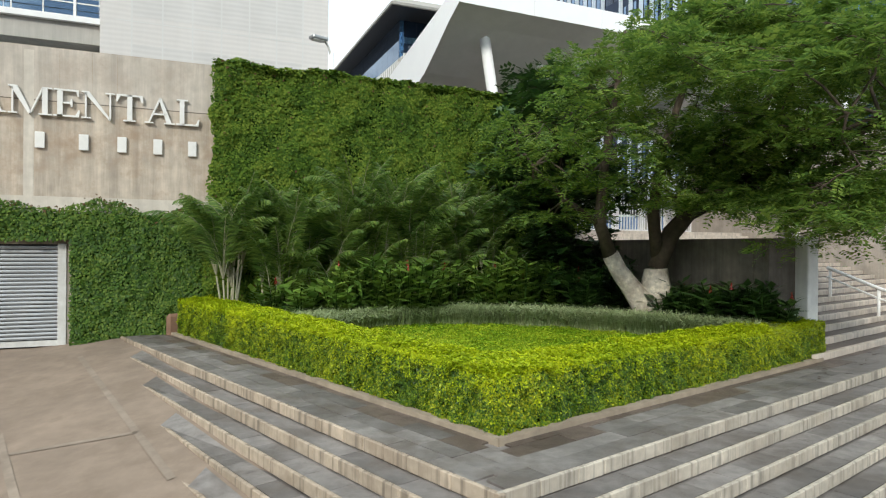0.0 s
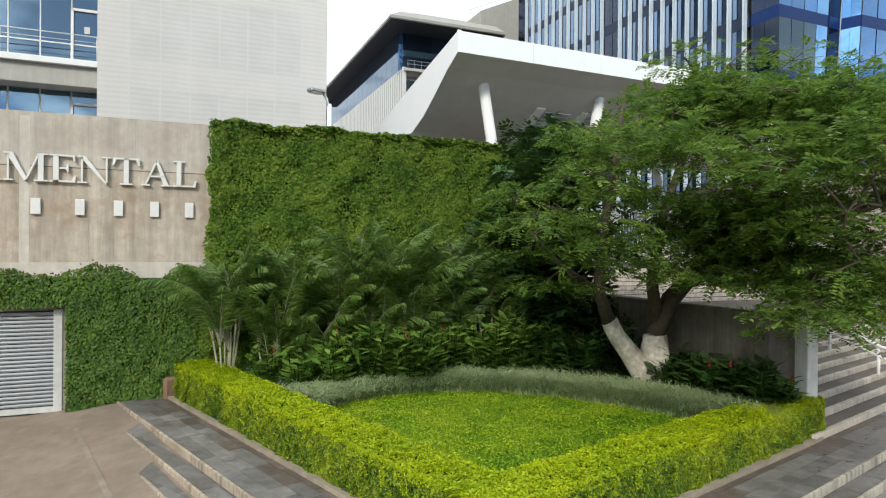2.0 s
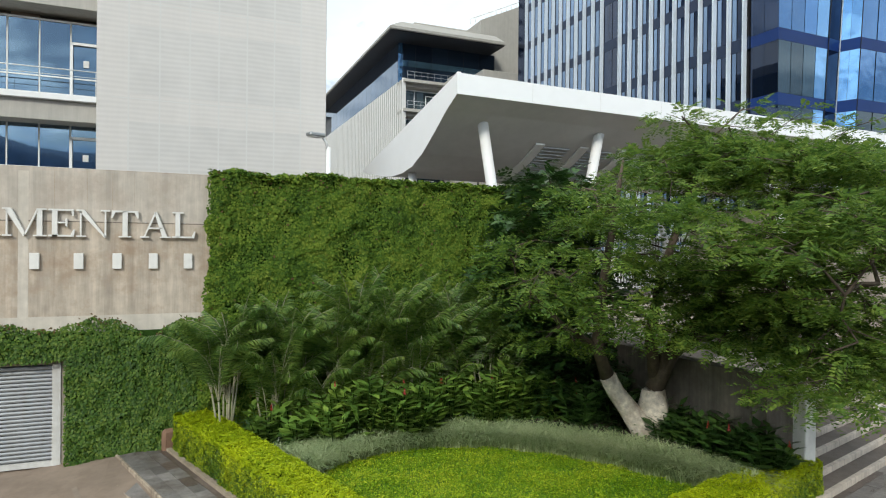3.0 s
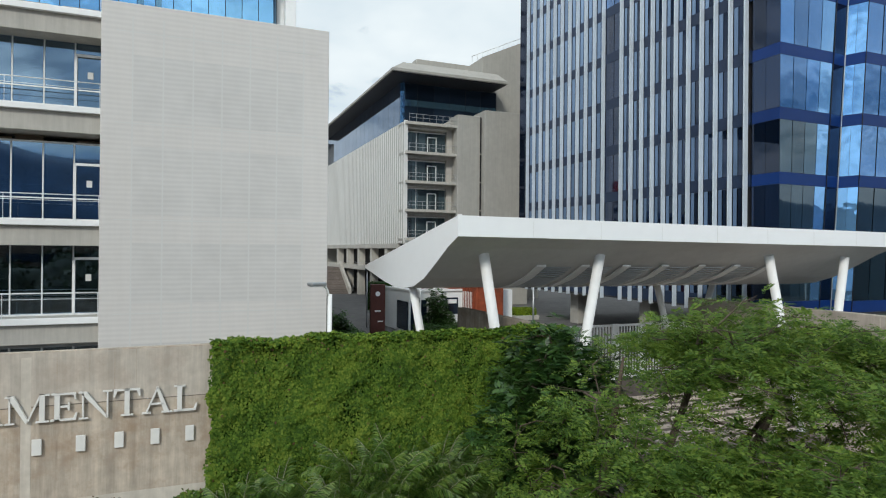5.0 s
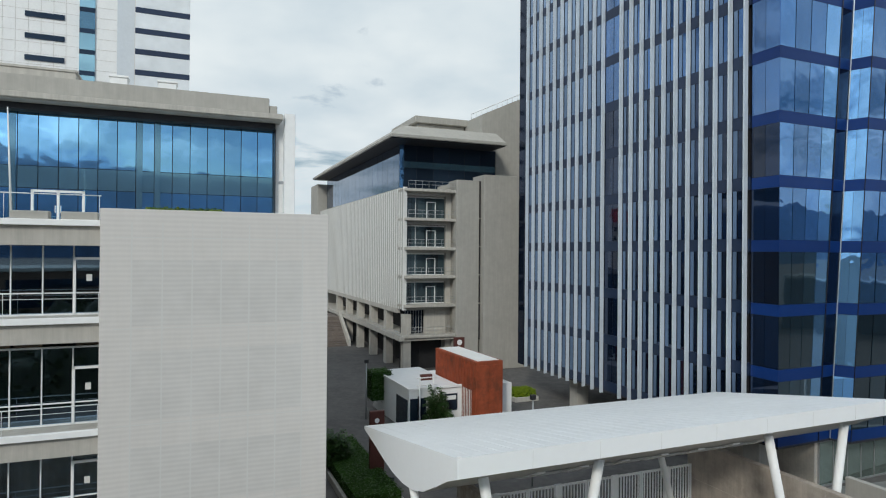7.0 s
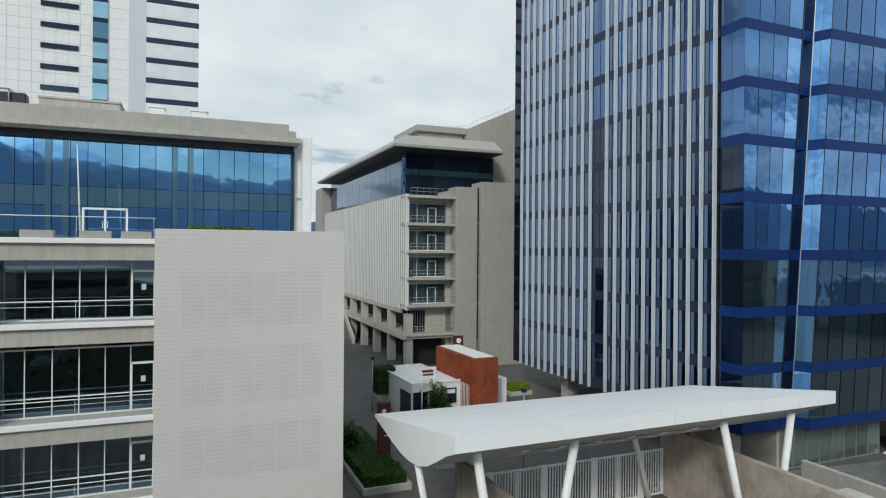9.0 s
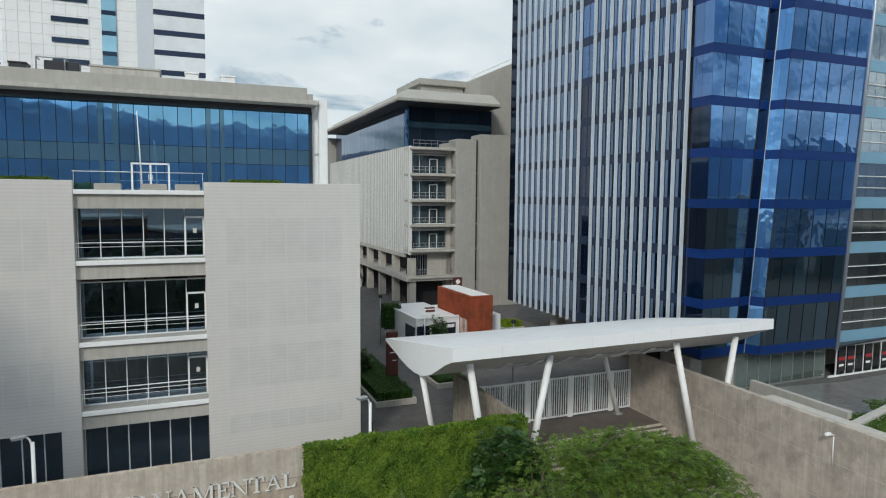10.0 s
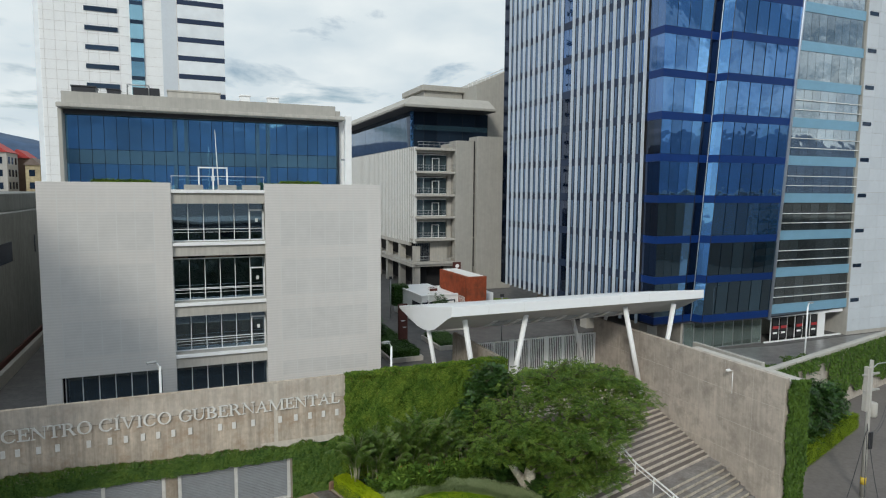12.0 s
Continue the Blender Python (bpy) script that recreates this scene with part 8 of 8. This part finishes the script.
# upper flights up to the gate
upper = thing("stair_upper", MQ, "wide outdoor stair of brown-grey treads with pale nosings between concrete walls", "steps", kind="structure")


def wall_x(a, y):
    """Where the wall line at grid a crosses the stair line y."""
    p = meet(Vector((0.7, 7.55)) + Vector((-E1.y, E1.x)) * y, E1, Vector(at(a, 0).translation[:2]), Vector((-math.sin(radians(GRID)), math.cos(radians(GRID)))))
    return (p - Vector((0.7, 7.55)) - Vector((-E1.y, E1.x)) * y).dot(E1)


y, z = 0.0, 0.0
RISE_UP = UP / 21
levels = []
for i in range(12):
    z += RISE_UP
    levels.append((y, z))
    y += 0.475
to_grid = MQ.inverted() @ M1
TOP0, TREAD_UP = 20.4, 0.42        # first riser of the squared top flight
for i, (y0, z1) in enumerate(levels):
    y1 = y0 + 0.475
    x0a, x0b = wall_x(12.45, y0), wall_x(12.45, y1)
    x1a, x1b = wall_x(26.58, y0), wall_x(26.58, y1)
    bm = bmesh.new()
    for (ya, yb, za, zb) in ((y0 + 0.1, y1 + 0.1, LOW - 0.5, z1 - 0.004),):
        plan = [(x0a, ya), (x1a, ya), (x1b, yb), (x0b, yb)]
        if i == 11:
            plan[2:] = [tuple((to_grid @ Vector((a, TOP0 + 0.05, 0)))[:2]) for a in (26.58, 12.45)]
        lo = [bm.verts.new((*p, za)) for p in plan]
        hi = [bm.verts.new((*p, zb)) for p in plan]
        bm.faces.new(hi)
        bm.faces.new(lo[::-1])
        for j in range(4):
            bm.faces.new((lo[j], lo[(j + 1) % 4], hi[(j + 1) % 4], hi[j]))
    part("tread", bm, STAIR_SLATE, upper)
    part("nosing", boxes((x0a, y0, z1 - RISE_UP, x1a - 0.02, y0 + 0.12, z1), bevel=0.01), NOSING_UPPER, upper)
# squared top flight and the landing before the gate
z_mid = levels[-1][1]
for j in range(9):
    b0, z1 = TOP0 + TREAD_UP * j, z_mid + RISE_UP * (j + 1)
    b1 = b0 + TREAD_UP + 0.05 if j < 8 else 27.15
    part("tread", boxes((12.45, b0 + 0.1, LOW, 26.58, b1 + 0.05, z1 - 0.004)), STAIR_SLATE, upper, m=to_grid)
    part("nosing", boxes((12.46, b0, z1 - RISE_UP, 26.56, b0 + 0.12, z1), bevel=0.01), NOSING_UPPER, upper, m=to_grid)


# planter kerb round the hedge
def kerb():
    ob = thing("planter_kerb", pose(0, 0, 0), "low brown concrete kerb round the planted bed", "kerb", kind="structure")
    c0, r0, l0 = edge(0.02)
    c1, r1, l1 = edge(-0.12)
    for quad in ((c0, c0 + E1 * 9.6, c1 + E1 * 9.4, c1), (c0 + E2 * 12.3, c0, c1, c1 + E2 * 12.3)):
        part("kerb_stone", prism([(p.x, p.y) for p in quad], -0.05, 0.075, bevel=0.01), KERB, ob)
    part("end_stone", boxes((-0.10, 12.0, -0.1, 0.34, 12.2, 0.56), bevel=0.07), KERB_END, ob, "red-brown rounded kerb end").matrix_local = ML
    return ob


kerb()
c, r, l = edge(-0.34)
bed = [c, c + E1 * 9.2, Vector(at(12.0, 9.6).translation[:2]), Vector(at(12.0, 18.4).translation[:2]), Vector(at(0.0, 18.4).translation[:2]), c + E2 * 12.0]
solid("planting_bed", prism([(p.x, p.y) for p in bed], LOW, 0.42), SOIL, pose(0, 0, 0), "dark soil of the planted bed", "soil", kind="structure")

# joints of the driveway
dj = thing("driveway_joints", pose(0, 0, 0), "pale filled joints across the driveway", "joint", kind="structure")
for p0, p1 in (((-9.95, 15.6), (-8.6, 11.9)), ((-8.55, 14.65), (-3.5, 8.05)), ((-6.56, 9.41), (-4.75, 9.72)), ((-7.6, 10.6), (-5.3, 7.75))):
    a, b = Vector(p0), Vector(p1)
    d = (b - a).normalized()
    nn = Vector((-d.y, d.x)) * 0.055
    bm = bmesh.new()
    prev = None
    for k in range(25):
        p = a + (b - a) * k / 24
        pair = [bm.verts.new((e.x, e.y, slope(e.x, e.y) + 0.012)) for e in (p - nn, p + nn)]
        if prev:
            bm.faces.new((prev[0], pair[0], pair[1], prev[1]))
        prev = pair
    part("joint", bm, JOINT, dj)


# handrail down the stair
def stair_rail():
    ob = thing("stair_rail", M1, "pale metal handrail running down the stair", "handrail")
    A = 18.9
    line = [(A, 13.6, 1.85), (A, 11.9, 1.25), (A, 8.2, 0.72), (A, 5.0, -0.1)]
    part("rail", tube(bmesh.new(), line, 0.055, 8), WHITE, ob)
    part("lower_rail", tube(bmesh.new(), [(p[0], p[1], p[2] - 0.3) for p in line], 0.035, 8), WHITE, ob)
    for b, zt in ((13.5, 1.8), (12.0, 1.28), (10.2, 1.0), (8.4, 0.75), (6.6, 0.31), (5.1, -0.08)):
        part("post", tube(bmesh.new(), [(A, b, zt), (A, b, zt - 1.1)], 0.045, 8), WHITE, ob)


stair_rail()

# dropped leaves on the terrace
lf = random.Random(3)
for i in range(14):
    c = edge(0.2)[0] + E1 * lf.uniform(7.5, 12.5) - Vector((-E1.y, E1.x)) * lf.uniform(-0.3, 0.75)
    bm = bmesh.new()
    v = [bm.verts.new(p) for p in ((0, 0, 0.0), (0.04, 0.025, 0.012), (0.09, 0, 0.004), (0.04, -0.025, 0.012))]
    bm.faces.new(v)
    solid("fallen_leaf", bm, BARK, pose(c.x, c.y, 0.012, 0, 0, lf.uniform(0, 360)), "dry brown fallen leaf on the terrace", "leaf", "fallen leaves")
